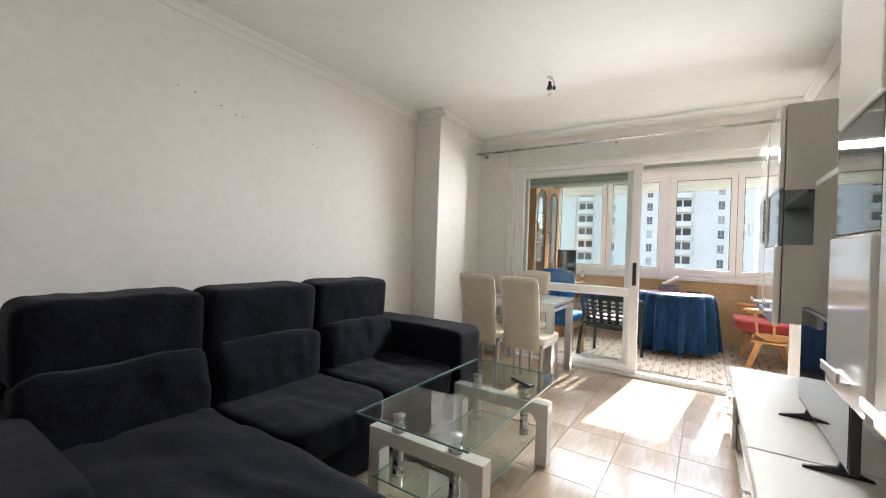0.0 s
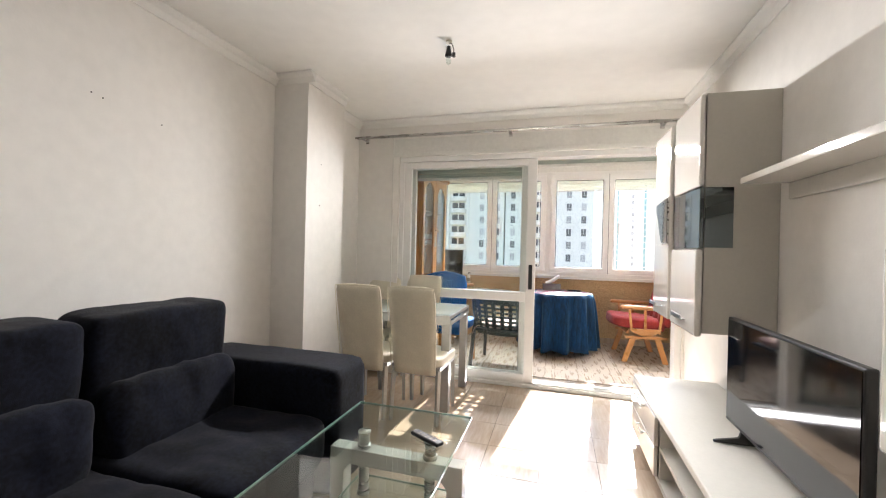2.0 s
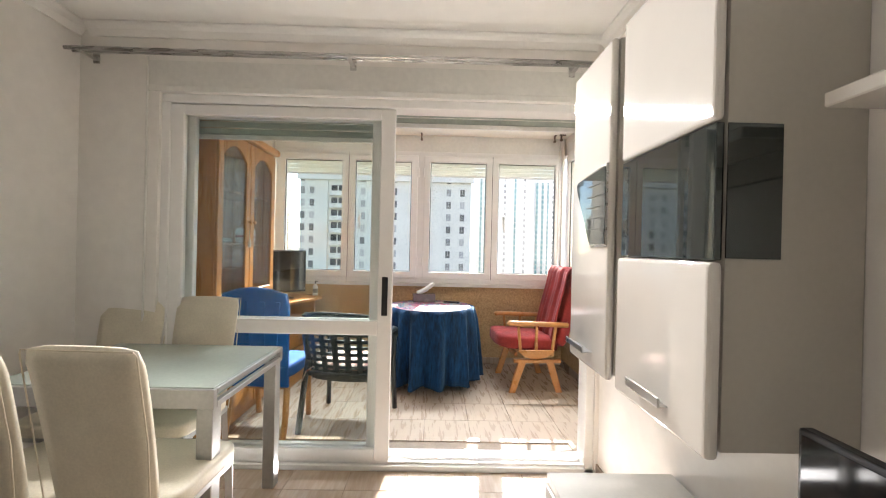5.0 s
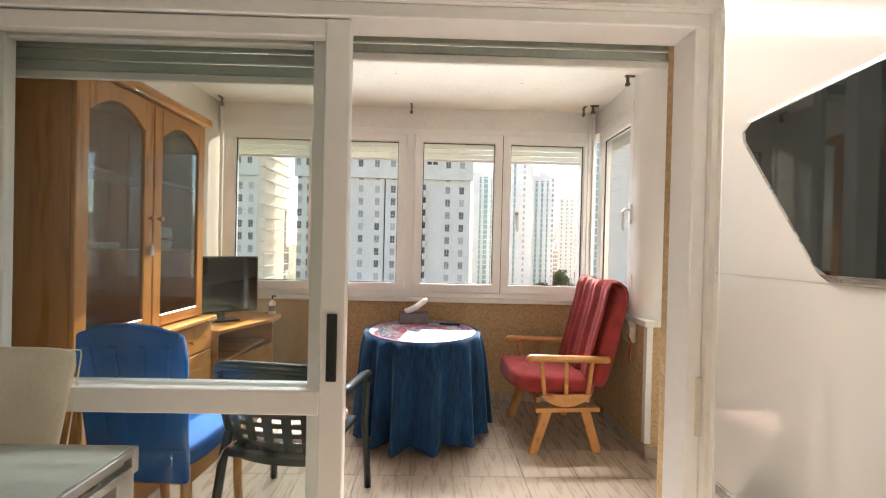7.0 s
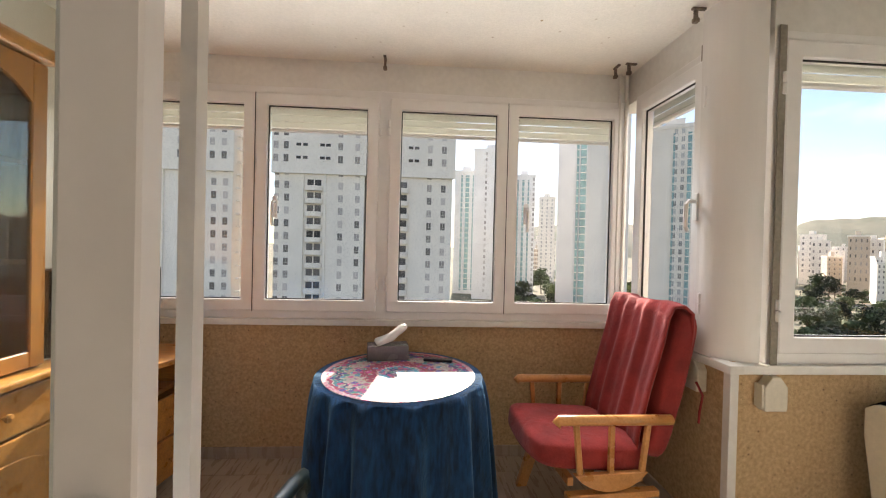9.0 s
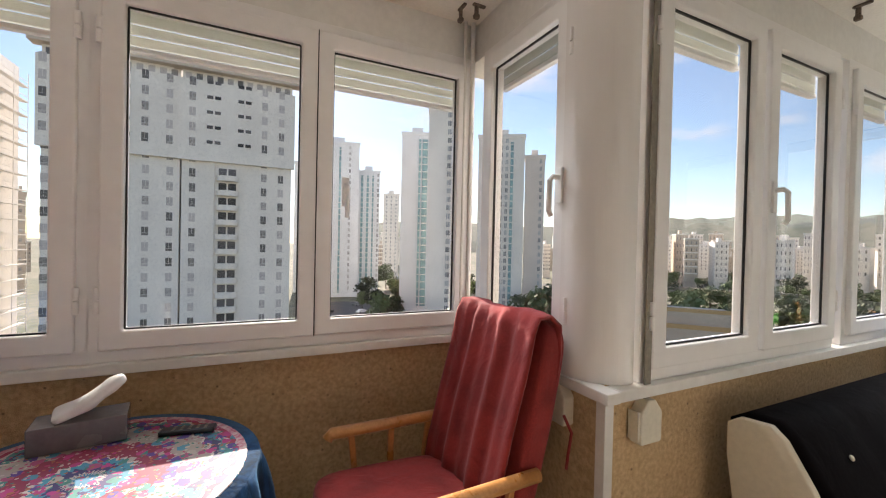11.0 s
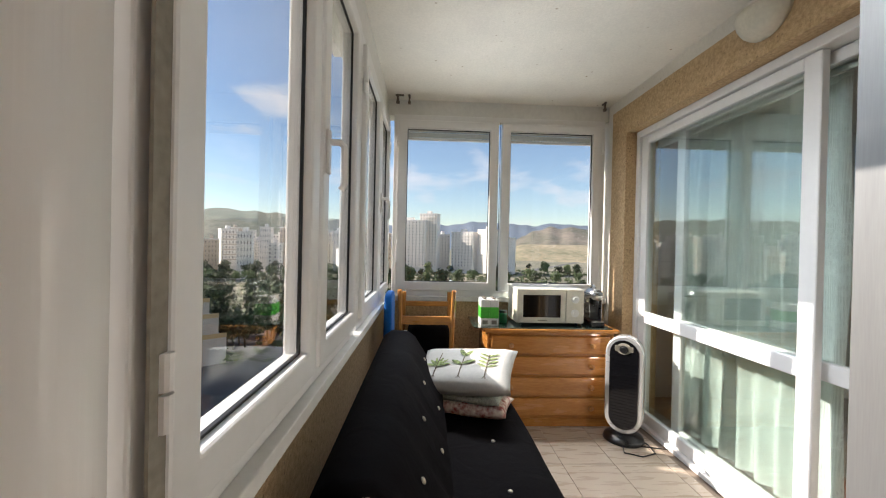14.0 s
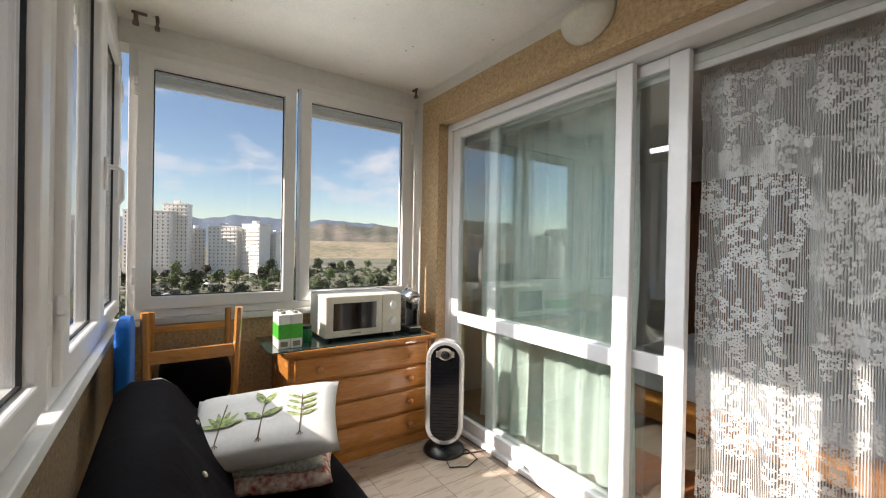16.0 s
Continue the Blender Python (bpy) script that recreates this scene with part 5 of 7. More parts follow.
def red_armchair():
    c = thing("wooden_armchair", pose(0.63, 6.04, 0, 0, 0, 4), "low beech armchair with faded red cushions and a draped red cloth", "armchair")
    w = M["beech"]
    for sgn in (-1, 1):
        y = 0.29 * sgn
        # foot trestle: two splayed legs under a beam with a half-round block, arm on three spindles
        part("leg", prism([(-0.255, 0), (-0.195, 0), (-0.10, 0.28), (-0.17, 0.28)], 0.035, "y", y - 0.0175, 0.004), w, c)
        part("leg", prism([(0.255, 0), (0.195, 0), (0.10, 0.28), (0.17, 0.28)], 0.035, "y", y - 0.0175, 0.004), w, c)
        part("beam", box(-0.215, 0.235, y - 0.022, y + 0.022, 0.28, 0.31, 0.004), w, c)
        part("rocker_block", prism([(-0.18 + 0.36 * k / 10, 0.395 - 0.083 * math.sin(math.pi * k / 10) ** 0.7) for k in range(11)], 0.03, "y", y - 0.015, 0.003), w, c)
        for x in (-0.15, 0.0, 0.155):
            part("spindle", rot(box(x - 0.013, x + 0.013, y - 0.01, y + 0.01, 0.385, 0.63, 0.003, 1), (6 if x < 0 else (-7 if x > 0.1 else 0)) * -1, "Y", (x, y, 0.39)), w, c)
        part("armrest", tube([(-0.27, y, 0.625), (-0.255, y, 0.645), (-0.15, y, 0.642), (0.1, y, 0.635), (0.3, y, 0.63)], 0.024, 10), w, c, smooth=True)
    part("cross_rail", merged(box(-0.2, -0.17, -0.27, 0.27, 0.33, 0.37, 0.004), box(0.15, 0.18, -0.27, 0.27, 0.33, 0.37, 0.004)), w, c)
    part("seat_cushion", rot(cushion(0.61, 0.53, 0.15, 12, 0.6, 0.01, 2, (-0.05, 0, 0.44), 5), 5, "Y", (0, 0, 0.44)), M["red"], c, smooth=True)
    part("back_cushion", rot(cushion(0.13, 0.53, 0.76, 14, 0.5, 0.006, 6, (0.25, 0, 0.79), 6), 14, "Y", (0.22, 0, 0.42)), M["red"], c, smooth=True)
    # cloth thrown over the back, in long upright folds
    cl = bmesh.new()
    prof = [(0.155, 0.45), (0.175, 0.55), (0.22, 0.75), (0.275, 0.98), (0.30, 1.11), (0.335, 1.165), (0.40, 1.165), (0.445, 1.12), (0.435, 1.02), (0.42, 0.93)]
    nn, ro = 44, []
    for i, (x, z) in enumerate(prof):
        ro.append([cl.verts.new((x - 0.010 * math.sin(t * 21) * (1 - i / 14) - 0.006 * math.sin(t * 37 + 1), -0.255 + 0.51 * t + 0.01 * math.sin(i * 1.3), z + 0.006 * math.sin(t * 9 + i))) for t in [k / nn for k in range(nn + 1)]])
    for a, b in zip(ro, ro[1:]):
        for k in range(nn):
            cl.faces.new((a[k], a[k + 1], b[k + 1], b[k]))
    bmesh.ops.recalc_face_normals(cl, faces=cl.faces[:])
    bmesh.ops.solidify(cl, geom=cl.faces[:], thickness=0.012)
    th = thing("draped_cloth", pose(0.63, 6.04, 0, 0, 0, 4), "faded red ribbed cloth draped over the armchair back", "cloth")
    part("cloth", cl, M["red"], th, smooth=True)
    part("tie", tube([(0.44, -0.27, 0.80), (0.46, -0.29, 0.74), (0.45, -0.285, 0.66), (0.46, -0.27, 0.6)], 0.006, 6), M["red"], c)


red_armchair()
sg = thing("strap_guide", pose(0.652, 4.42, 0.86), "cream shutter strap guide beside the sliding door", "strap guide")
part("plate", box(-0.012, 0.007, -0.03, 0.03, -0.1, 0.1, 0.004), M["cream"], sg)
part("roller", rods(((-0.014, -0.012, 0.045), (-0.014, 0.012, 0.045), 0.008)), M["black"], sg)


def strap_box(name, m, label):
    b = thing(name, m, label, "shutter strap box", "shutter strap boxes")
    part("case", prism([(-0.055, 0.0), (-0.05, -0.01), (0.05, -0.01), (0.055, 0.0), (0.055, 0.10), (0.02, 0.145), (-0.02, 0.145), (-0.055, 0.10)], 0.05, "y", -0.05, 0.006), M["cream"], b)
    part("strap", box(-0.016, 0.016, -0.029, -0.024, 0.145, 1.72), M["cord"], b, "grey shutter strap")
    part("bracket", box(-0.065, -0.055, -0.045, -0.002, 0.005, 0.11, 0.002), M["cream"], b)


strap_box("shutter_strap_box", pose(BE - 0.001, 5.89, 0.745, 0, 0, -90), "cream plastic shutter strap box on the stucco parapet")
strap_box("shutter_strap_box", pose(1.345, TN - 0.001, 0.73, 0, 0, 0), "cream plastic shutter strap box hanging below the sill")
pipe = struct("trim_corner_pipe", rods(((1.13, 6.61, 0.93), (1.13, 6.61, TC), 0.012), ((-2.17, 6.61, 0.93), (-2.17, 6.61, TC), 0.012), ((1.09, 6.62, 0.93), (1.09, 6.62, TC), 0.01)), M["alu_old"], "thin white corner pipes", "pipe")
M["rust"] = mat("rusty_painted_iron", (0.16, 0.12, 0.09), 0.7, vary=0.3, scale=60, fine=200)
for x, y, r in ((-2.12, 6.5, 0), (-0.5, 6.55, 0), (1.0, 6.5, 0), (1.07, 6.45, 90), (1.08, 5.85, 90), (1.26, 5.6, 0), (2.70, 5.58, 0), (4.2, 5.58, 0), (4.22, 5.5, 90), (4.22, 3.83, 90)):
    hk = thing("ceiling_hook", pose(x, y, TC, 0, 0, r), "small rusty iron awning bracket under the ceiling", "bracket", "awning brackets")
    part("hook", merged(box(-0.009, 0.009, -0.035, 0.035, -0.012, -0.0005, 0.002, 1), box(-0.007, 0.007, 0.005, 0.025, -0.055, -0.012, 0.003, 1), box(-0.012, 0.012, 0.0, 0.03, -0.075, -0.052, 0.004, 1)), M["rust"], hk)


# ---- the terrace strip ----
def sofa_bed():
    s = thing("sofa_bed", pose(2.6, 5.2, 0), "black button-tufted sofa bed with ivory end panels under the windows", "sofa bed")
    k = M["blackcloth"]

    def button(at, parent, name):
        o = part("button", lathe([(0.009, 0), (0.011, 0.003), (0.008, 0.007), (0.0, 0.008)], 10), M["ivory"], parent, "ivory button", True)
        o.matrix_basis = pose(*at)
        return o
    seat = part("seat", cushion(1.78, 0.66, 0.17, 16, 0.2, 0.006, 1, (0.0, -0.11, 0.305), 9), k, s, smooth=True)
    for x in (-0.6, -0.19, 0.22, 0.63):
        for y in (-0.22,):
            button((x, y, 0.388), seat, "b")
    bm = bmesh.new()
    prof = [(0.02, 0.36), (0.02, 0.5), (0.11, 0.64), (0.19, 0.765), (0.24, 0.802), (0.345, 0.806), (0.395, 0.77), (0.395, 0.66), (0.35, 0.36)]
    n, rings = 30, []
    for i in range(n + 1):
        x = -0.86 + 1.72 * i / n
        pinch = 0.012 * max(0, math.cos(x * math.pi / 0.205)) ** 6
        rings.append([bm.verts.new((x, y + (pinch if 0 < j < 5 else 0), z)) for j, (y, z) in enumerate(prof)])
    for a, b in zip(rings, rings[1:]):
        for j in range(len(prof)):
            q = (j + 1) % len(prof)
            bm.faces.new((a[j], b[j], b[q], a[q]))
    bm.faces.new(rings[0]), bm.faces.new(rings[-1][::-1])
    bmesh.ops.recalc_face_normals(bm, faces=bm.faces[:])
    back = part("backrest", bm, k, s, smooth=True)
    for x in (-0.615, -0.205, 0.205, 0.615):
        for y, z in ((0.058, 0.56), (0.132, 0.685)):
            button((x, y, z), back, "b").matrix_basis = pose(x, y, z, 60, 0, 0)
    for x in (-0.895, 0.865):
        part("end_panel", prism([(0.02, 0.30), (0.05, 0.48), (0.125, 0.635), (0.205, 0.765), (0.25, 0.8), (0.35, 0.79), (0.39, 0.76), (0.39, 0.64), (0.34, 0.30)], 0.03, "x", x, 0.006), M["ivory"], s, "ivory faux-leather end panel")
    part("back_seam", tube([(x, 0.24, 0.803) for x in (-0.3, -0.3)] + [(-0.3, 0.345, 0.807)], 0.004, 5), k, back)
    part("base", box(-0.84, 0.84, -0.36, 0.2, 0.12, 0.225, 0.01), k, s)
    for x in (-0.75, 0.75):
        for y in (-0.3, 0.15):
            part("leg", rods(((x, y, 0), (x, y, 0.13), 0.018, 0.024)), M["steel"], s)


sofa_bed()


def pillow(name, m, sx, sy, sz, material, label, seed):
    p = thing(name, m, label, "pillow", "pillows on the sofa bed")
    bm = bmesh.new()
    n = 18
    g = {}
    for side in (1, -1):
        for i in range(n + 1):
            for j in range(n + 1):
                u, v = 2 * i / n - 1, 2 * j / n - 1
                h = (max(0, 1 - u ** 4) * max(0, 1 - v ** 4)) ** 0.5
                pull = 1 - 0.06 * (1 - abs(u) ** 2) * abs(v) ** 6
                pull2 = 1 - 0.06 * (1 - abs(v) ** 2) * abs(u) ** 6
                g[side, i, j] = bm.verts.new((u * sx / 2 * pull2, v * sy / 2 * pull, side * sz / 2 * h + 0.006 * noise.noise(Vector((u * 3 + seed, v * 3, side)))))
    for side in (1, -1):
        for i in range(n):
            for j in range(n):
                q = [g[side, i, j], g[side, i + 1, j], g[side, i + 1, j + 1], g[side, i, j + 1]]
                bm.faces.new(q if side == 1 else q[::-1])
    bmesh.ops.remove_doubles(bm, verts=bm.verts[:], dist=0.013)
    bmesh.ops.recalc_face_normals(bm, faces=bm.faces[:])
    part("cover", bm, material, p, smooth=True)
    return p


M["pillow"] = mat("white_printed_cotton", (0.52, 0.50, 0.46), 0.9, vary=0.03, bump=0.25, bump_scale=260)
M["check"] = mat("grey_green_check_cloth", (0.40, 0.42, 0.36), 0.9, vary=0.2, scale=60, fine=180)
pillow("floral_pillow", pose(3.22, 5.06, 0.43, 4, 0, 70), 0.5, 0.36, 0.09, M["floral"], "red flowered pillow at the bottom of the pile", 1)
pillow("checked_pillow", pose(3.23, 5.07, 0.49, 4, 0, 68), 0.46, 0.34, 0.07, M["check"], "grey-green checked cushion in the middle of the pile", 2)
PX, PY, PZ = 0.60, 0.42, 0.12
pw = pillow("botanical_pillow", pose(3.22, 5.09, 0.62, 19, -5, 250), PX, PY, PZ, M["pillow"], "white pillow printed with green herb leaves", 3)
M["leafprint"] = mat("printed_leaf_green", (0.22, 0.27, 0.10), 0.9, vary=0.3, scale=60)
M["stemprint"] = mat("printed_stem_brown", (0.12, 0.08, 0.04), 0.9)


def on_pillow(x, y):
    u, v = 2 * x / PX, 2 * y / PY
    return PZ / 2 * (max(0, 1 - u ** 4) * max(0, 1 - v ** 4)) ** 0.5 + 0.0045


def leaf(x, y, ang, ln, wd, parent):
    bm = bmesh.new()
    n, l, r = 7, [], []
    for i in range(n):
        t = i / (n - 1)
        w = 0.8 * wd * math.sin(math.pi * min(1, t * 0.95 + 0.05)) ** 0.8
        for side, store in ((1, l), (-1, r)):
            px = x + math.cos(ang) * ln * t - math.sin(ang) * w * side
            py = y + math.sin(ang) * ln * t + math.cos(ang) * w * side
            store.append(bm.verts.new((px, py, on_pillow(px, py))))
    for i in range(n - 1):
        bm.faces.new((l[i], r[i], r[i + 1], l[i + 1]))
    bmesh.ops.recalc_face_normals(bm, faces=bm.faces[:])
    part("printed_leaf", bm, M["leafprint"], parent)


for cx, fan in ((-0.15, 0), (0.0, 1), (0.15, 2)):
    part("printed_stem", tube([(cx, y, on_pillow(cx, y)) for y in (-0.13, -0.08, -0.03, 0.03, 0.08)], 0.0025, 5), M["stemprint"], pw)
    if fan == 0:
        for a in (20, 50, 75, 105, 130, 160):
            leaf(cx, -0.05, radians(a), 0.09, 0.012, pw)
    elif fan == 1:
        for a, y in ((25, -0.02), (150, -0.03), (60, 0.05), (120, 0.06)):
            leaf(cx, y, radians(a), 0.085, 0.02, pw)
    else:
        for k in range(4):
            leaf(cx, -0.05 + k * 0.035, radians(28), 0.07, 0.011, pw)
            leaf(cx, -0.05 + k * 0.035, radians(152), 0.07, 0.011, pw)
    for a in (230, 255, 285, 310):
        part("printed_root", tube([(cx, -0.13, on_pillow(cx, -0.13)), (cx + 0.02 * math.cos(radians(a)), -0.13 + 0.02 * math.sin(radians(a)), on_pillow(cx, -0.15))], 0.0013, 4), M["stemprint"], pw)


def slatted_chair():
    c = thing("wooden_chair", pose(4.02, 5.32, 0, 0, 0, 90), "honey pine chair pushed into the terrace corner", "chair")
    w = M["pine_up"]
    for x in (-0.19, 0.19):
        part("back_post", tube([(x, 0.13, 0), (x, 0.13, 0.45), (x * 1.04, 0.17, 0.8), (x * 1.06, 0.21, 1.03)], 0.018, 6), w, c)
        part("front_post", tube([(x, -0.16, 0), (x, -0.16, 0.45), (x * 0.98, -0.13, 0.98)], 0.017, 6), w, c)
    for z, y in ((0.80, 0.165),):
        part("back_rail", box(-0.2, 0.2, y - 0.01, y + 0.01, z - 0.035, z + 0.03, 0.005), M["pine"], c)
    part("front_rail", box(-0.19, 0.19, -0.15, -0.13, 0.86, 0.90, 0.005), M["pine"], c)
    part("seat", box(-0.21, 0.21, -0.19, 0.17, 0.45, 0.475, 0.006), M["pine"], c)
    part("stretcher", merged(box(-0.2, 0.2, 0.12, 0.14, 0.2, 0.235), box(-0.2, 0.2, -0.17, -0.15, 0.2, 0.235)), M["pine"], c)


slatted_chair()
bag = thing("dark_bag", pose(4.04, 5.3, 0.4755), "soft black bag lying on the wooden chair", "bag")
part("sack", cushion(0.30, 0.34, 0.3, 10, 0.8, 0.04, 5, (0, 0, 0.15), 3.5), M["blackcloth"], bag, smooth=True)
bb = thing("blue_folder_bag", pose(3.7, 5.585, 0.47), "royal blue flat bag standing between sofa bed and window", "bag")
part("sleeve", cushion(0.30, 0.06, 0.56, 8, 0.4, 0.01, 2, (0, 0, 0.28), 7), M["blue"], bb, smooth=True)


def dresser():
    d = thing("chest_of_drawers", pose(4.05, 4.37, 0), "honey pine chest of four drawers with round knobs", "chest of drawers")
    p = M["pine_dark"]
    part("body", merged(box(-0.2, 0.22, -0.475, 0.475, 0.06, 0.72), box(-0.21, 0.22, -0.49, -0.47, 0, 0.72, 0.004, 1), box(-0.21, 0.22, 0.47, 0.49, 0, 0.72, 0.004, 1)), p, d)
    part("top", box(-0.245, 0.24, -0.52, 0.52, 0.72, 0.75, 0.008), p, d)
    part("plinth", box(-0.205, 0.2, -0.47, 0.47, 0.0, 0.062, 0.004), p, d)
    for k in range(4):
        z = 0.085 + k * 0.157
        dr = part("drawer", box(-0.222, -0.2, -0.455, 0.455, z, z + 0.14, 0.012, 2), p, d)
        for y in (-0.31, 0.31):
            part("knob", lathe([(0.007, 0), (0.009, 0.012), (0.019, 0.019), (0.02, 0.026), (0.012, 0.032), (0.0, 0.033)], 14), M["pine_up"], dr, "turned wooden knob", True).matrix_basis = pose(-0.222, y, z + 0.07, 0, -90, 0)
    gl = thing("glass_sheet", pose(4.05, 4.40, 0.7505), "dark glass sheet lying on the chest of drawers", "glass sheet")
    part("sheet", box(-0.235, 0.235, -0.5, 0.56, 0, 0.006, 0.001, 1), mat("dark_green_sheet_glass", (0.03, 0.05, 0.045), 0.06, vary=0.05, coat=0.6), gl)


dresser()


def microwave():
    m = thing("microwave_oven", pose(4.05, 4.355, 0.7567) @ Matrix.Diagonal((0.95, 0.92, 0.89, 1)), "cream microwave oven on the chest of drawers", "microwave")
    c = M["cream"]
    part("case", box(-0.13, 0.2, -0.29, 0.29, 0.02, 0.325, 0.01), c, m)
    d = part("door", box(-0.15, -0.131, -0.13, 0.288, 0.025, 0.32, 0.006), c, m)
    part("window", box(-0.153, -0.149, -0.085, 0.235, 0.075, 0.27, 0.002, 1), M["screen"], d, "dark door window")
    pn = part("control_panel", box(-0.15, -0.131, -0.288, -0.133, 0.025, 0.32, 0.006), c, m)
    for z in (0.235, 0.115):
        part("dial", lathe([(0.034, 0), (0.034, 0.006), (0.024, 0.008), (0.022, 0.022), (0.0, 0.023)], 20), M["white"], pn, smooth=False).matrix_basis = pose(-0.15, -0.21, z, 0, -90, 0)
    part("maker_mark", box(-0.1515, -0.1502, 0.03, 0.11, 0.045, 0.053), M["cord"], m, "small grey printed mark")
    for y in (-0.24, 0.24):
        part("foot", rods(((-0.1, y, 0), (-0.1, y, 0.022), 0.012), ((0.16, y, 0), (0.16, y, 0.022), 0.012)), M["black"], m)


microwave()


def milk_pack(name, m):
    p = thing(name, m, "shrink-wrapped pair of white and green drink cartons", "drink cartons", "drink cartons")
    part("carton", merged(box(-0.036, 0.036, -0.034, 0.034, 0, 0.2, 0.003, 1)), M["white"], p)
    part("green_band", merged(box(-0.0368, 0.0368, -0.0348, 0.0348, 0.055, 0.145, 0.003, 1)), mat("carton_green", (0.06, 0.42, 0.04), 0.35), p, "bright green printed band")
    part("cap", rods(((0, 0, 0.2), (0, 0, 0.215), 0.014)), M["cord"], p)
    part("barcode", box(-0.0375, -0.0366, -0.02, 0.02, 0.012, 0.042), M["cord"], p)
    return p


mp = milk_pack("drink_carton", pose(3.92, 4.80, 0.7567))
copy_thing(mp, pose(3.92, 4.87, 0.7567))
copy_thing(mp, pose(3.995, 4.80, 0.7567))
copy_thing(mp, pose(3.995, 4.87, 0.7567))
jar = thing("green_jar", pose(4.02, 4.705, 0.7567), "small green jar with a dark lid", "jar")
part("jar", lathe([(0.03, 0), (0.032, 0.004), (0.032, 0.075), (0.028, 0.082), (0.0, 0.082)], 18), mat("jar_green", (0.01, 0.16, 0.06), 0.3), jar, smooth=False)
part("lid", lathe([(0.031, 0.082), (0.031, 0.1), (0.0, 0.1)], 18), M["darkgreen"], jar)


def coffee_machine():
    c = thing("coffee_machine", pose(4.0, 3.985, 0.7567), "slim silver and black capsule coffee machine", "coffee machine")
    part("body", merged(box(-0.03, 0.12, -0.045, 0.045, 0.0, 0.26, 0.01), box(-0.12, -0.03, -0.05, 0.05, 0, 0.035, 0.008)), M["black"], c)
    part("side_plate", box(-0.06, 0.1, -0.052, -0.046, 0.03, 0.25, 0.003), M["steel"], c)
    part("side_plate", box(-0.06, 0.1, 0.046, 0.052, 0.03, 0.25, 0.003), M["steel"], c)
    part("head", merged(rods(((-0.095, 0, 0.245), (0.05, 0, 0.245), 0.045), seg=20)), M["steel"], c, "chrome brewing head", True)
    part("spout", box(-0.085, -0.05, -0.02, 0.02, 0.16, 0.205, 0.006), M["black"], c)
    part("lever", tube([(0.06, 0, 0.28), (0.0, 0, 0.315), (-0.05, 0, 0.30)], 0.007, 8), M["steel"], c)
    part("drip_tray", box(-0.115, -0.035, -0.045, 0.045, 0.0352, 0.045, 0.003), M["steel"], c)


coffee_machine()


def heater():
    h = thing("tower_heater", pose(3.65, 3.885, 0, 0, 0, -38), "silver and black tower heater on a round foot", "heater")
    part("foot", lathe([(0.135, 0), (0.14, 0.006), (0.13, 0.03), (0.06, 0.045), (0.0, 0.05)], 30), M["black"], h, smooth=True)

    def capsule(w, z0, z1, n=10):
        r = w / 2
        return [(r * math.cos(a), z1 - r + r * math.sin(a)) for a in [math.pi * k / n for k in range(n + 1)]] + [(r * math.cos(a), z0 + r + r * math.sin(a)) for a in [math.pi + math.pi * k / n for k in range(n + 1)]]
    hs = part("housing", moved(prism(capsule(0.255, 0.05, 0.75), 0.09, "x", -0.045, 0.012), Matrix.Identity(4)), mat("bright_silver_plastic", (0.72, 0.72, 0.72), 0.25, metal=0.7, vary=0.03), h, "silver oval housing")
    part("front", prism(capsule(0.19, 0.085, 0.72), 0.008, "x", -0.052, 0.002), M["screen"], h, "black front grille")
    for k in range(22):
        z = 0.11 + k * 0.022
        part("grille_bar", box(-0.0545, -0.051, -0.085, 0.085, z, z + 0.002), M["screen"], h)
    part("dial", lathe([(0.028, 0), (0.028, 0.006), (0.02, 0.008), (0.018, 0.02), (0.0, 0.021)], 18), M["black"], h).matrix_basis = pose(-0.052, 0, 0.655, 0, -90, 0)
    part("control_plate", prism(capsule(0.12, 0.62, 0.70), 0.003, "x", -0.0545), M["cord"], h, "grey control plate")
    part("cable", tube([(0.05, 0.05, 0.03), (0.0, -0.16, 0.008), (-0.1, -0.22, 0.006), (-0.2, -0.16, 0.006), (-0.22, -0.05, 0.006), (-0.12, -0.02, 0.006), (-0.05, -0.13, 0.006), (0.02, -0.3, 0.006)], 0.004, 6), M["black"], h, "black mains cable")


heater()

wl_ = thing("wall_sconce", pose(2.68, TS + 0.002, 2.44), "white half-round shell wall light, unlit", "wall light")
bm = bmesh.new()
rings = []
for i in range(9):
    a = math.pi / 2 * i / 8
    rings.append([bm.verts.new((0.15 * math.cos(b) * math.cos(a * 0.98), 0.11 * math.sin(b) * math.cos(a * 0.98), -0.14 * math.sin(a) + 0.08)) for b in [math.pi * k / 16 for k in range(17)]])
for a, b in zip(rings, rings[1:]):
    for k in range(16):
        bm.faces.new((a[k], a[k + 1], b[k + 1], b[k]))
bmesh.ops.recalc_face_normals(bm, faces=bm.faces[:])
bmesh.ops.solidify(bm, geom=bm.faces[:], thickness=0.006)
part("shade", bm, M["cream"], wl_, "matt white plaster shade", True)
part("backplate", box(-0.05, 0.05, 0, 0.012, -0.03, 0.07, 0.003), M["white"], wl_)


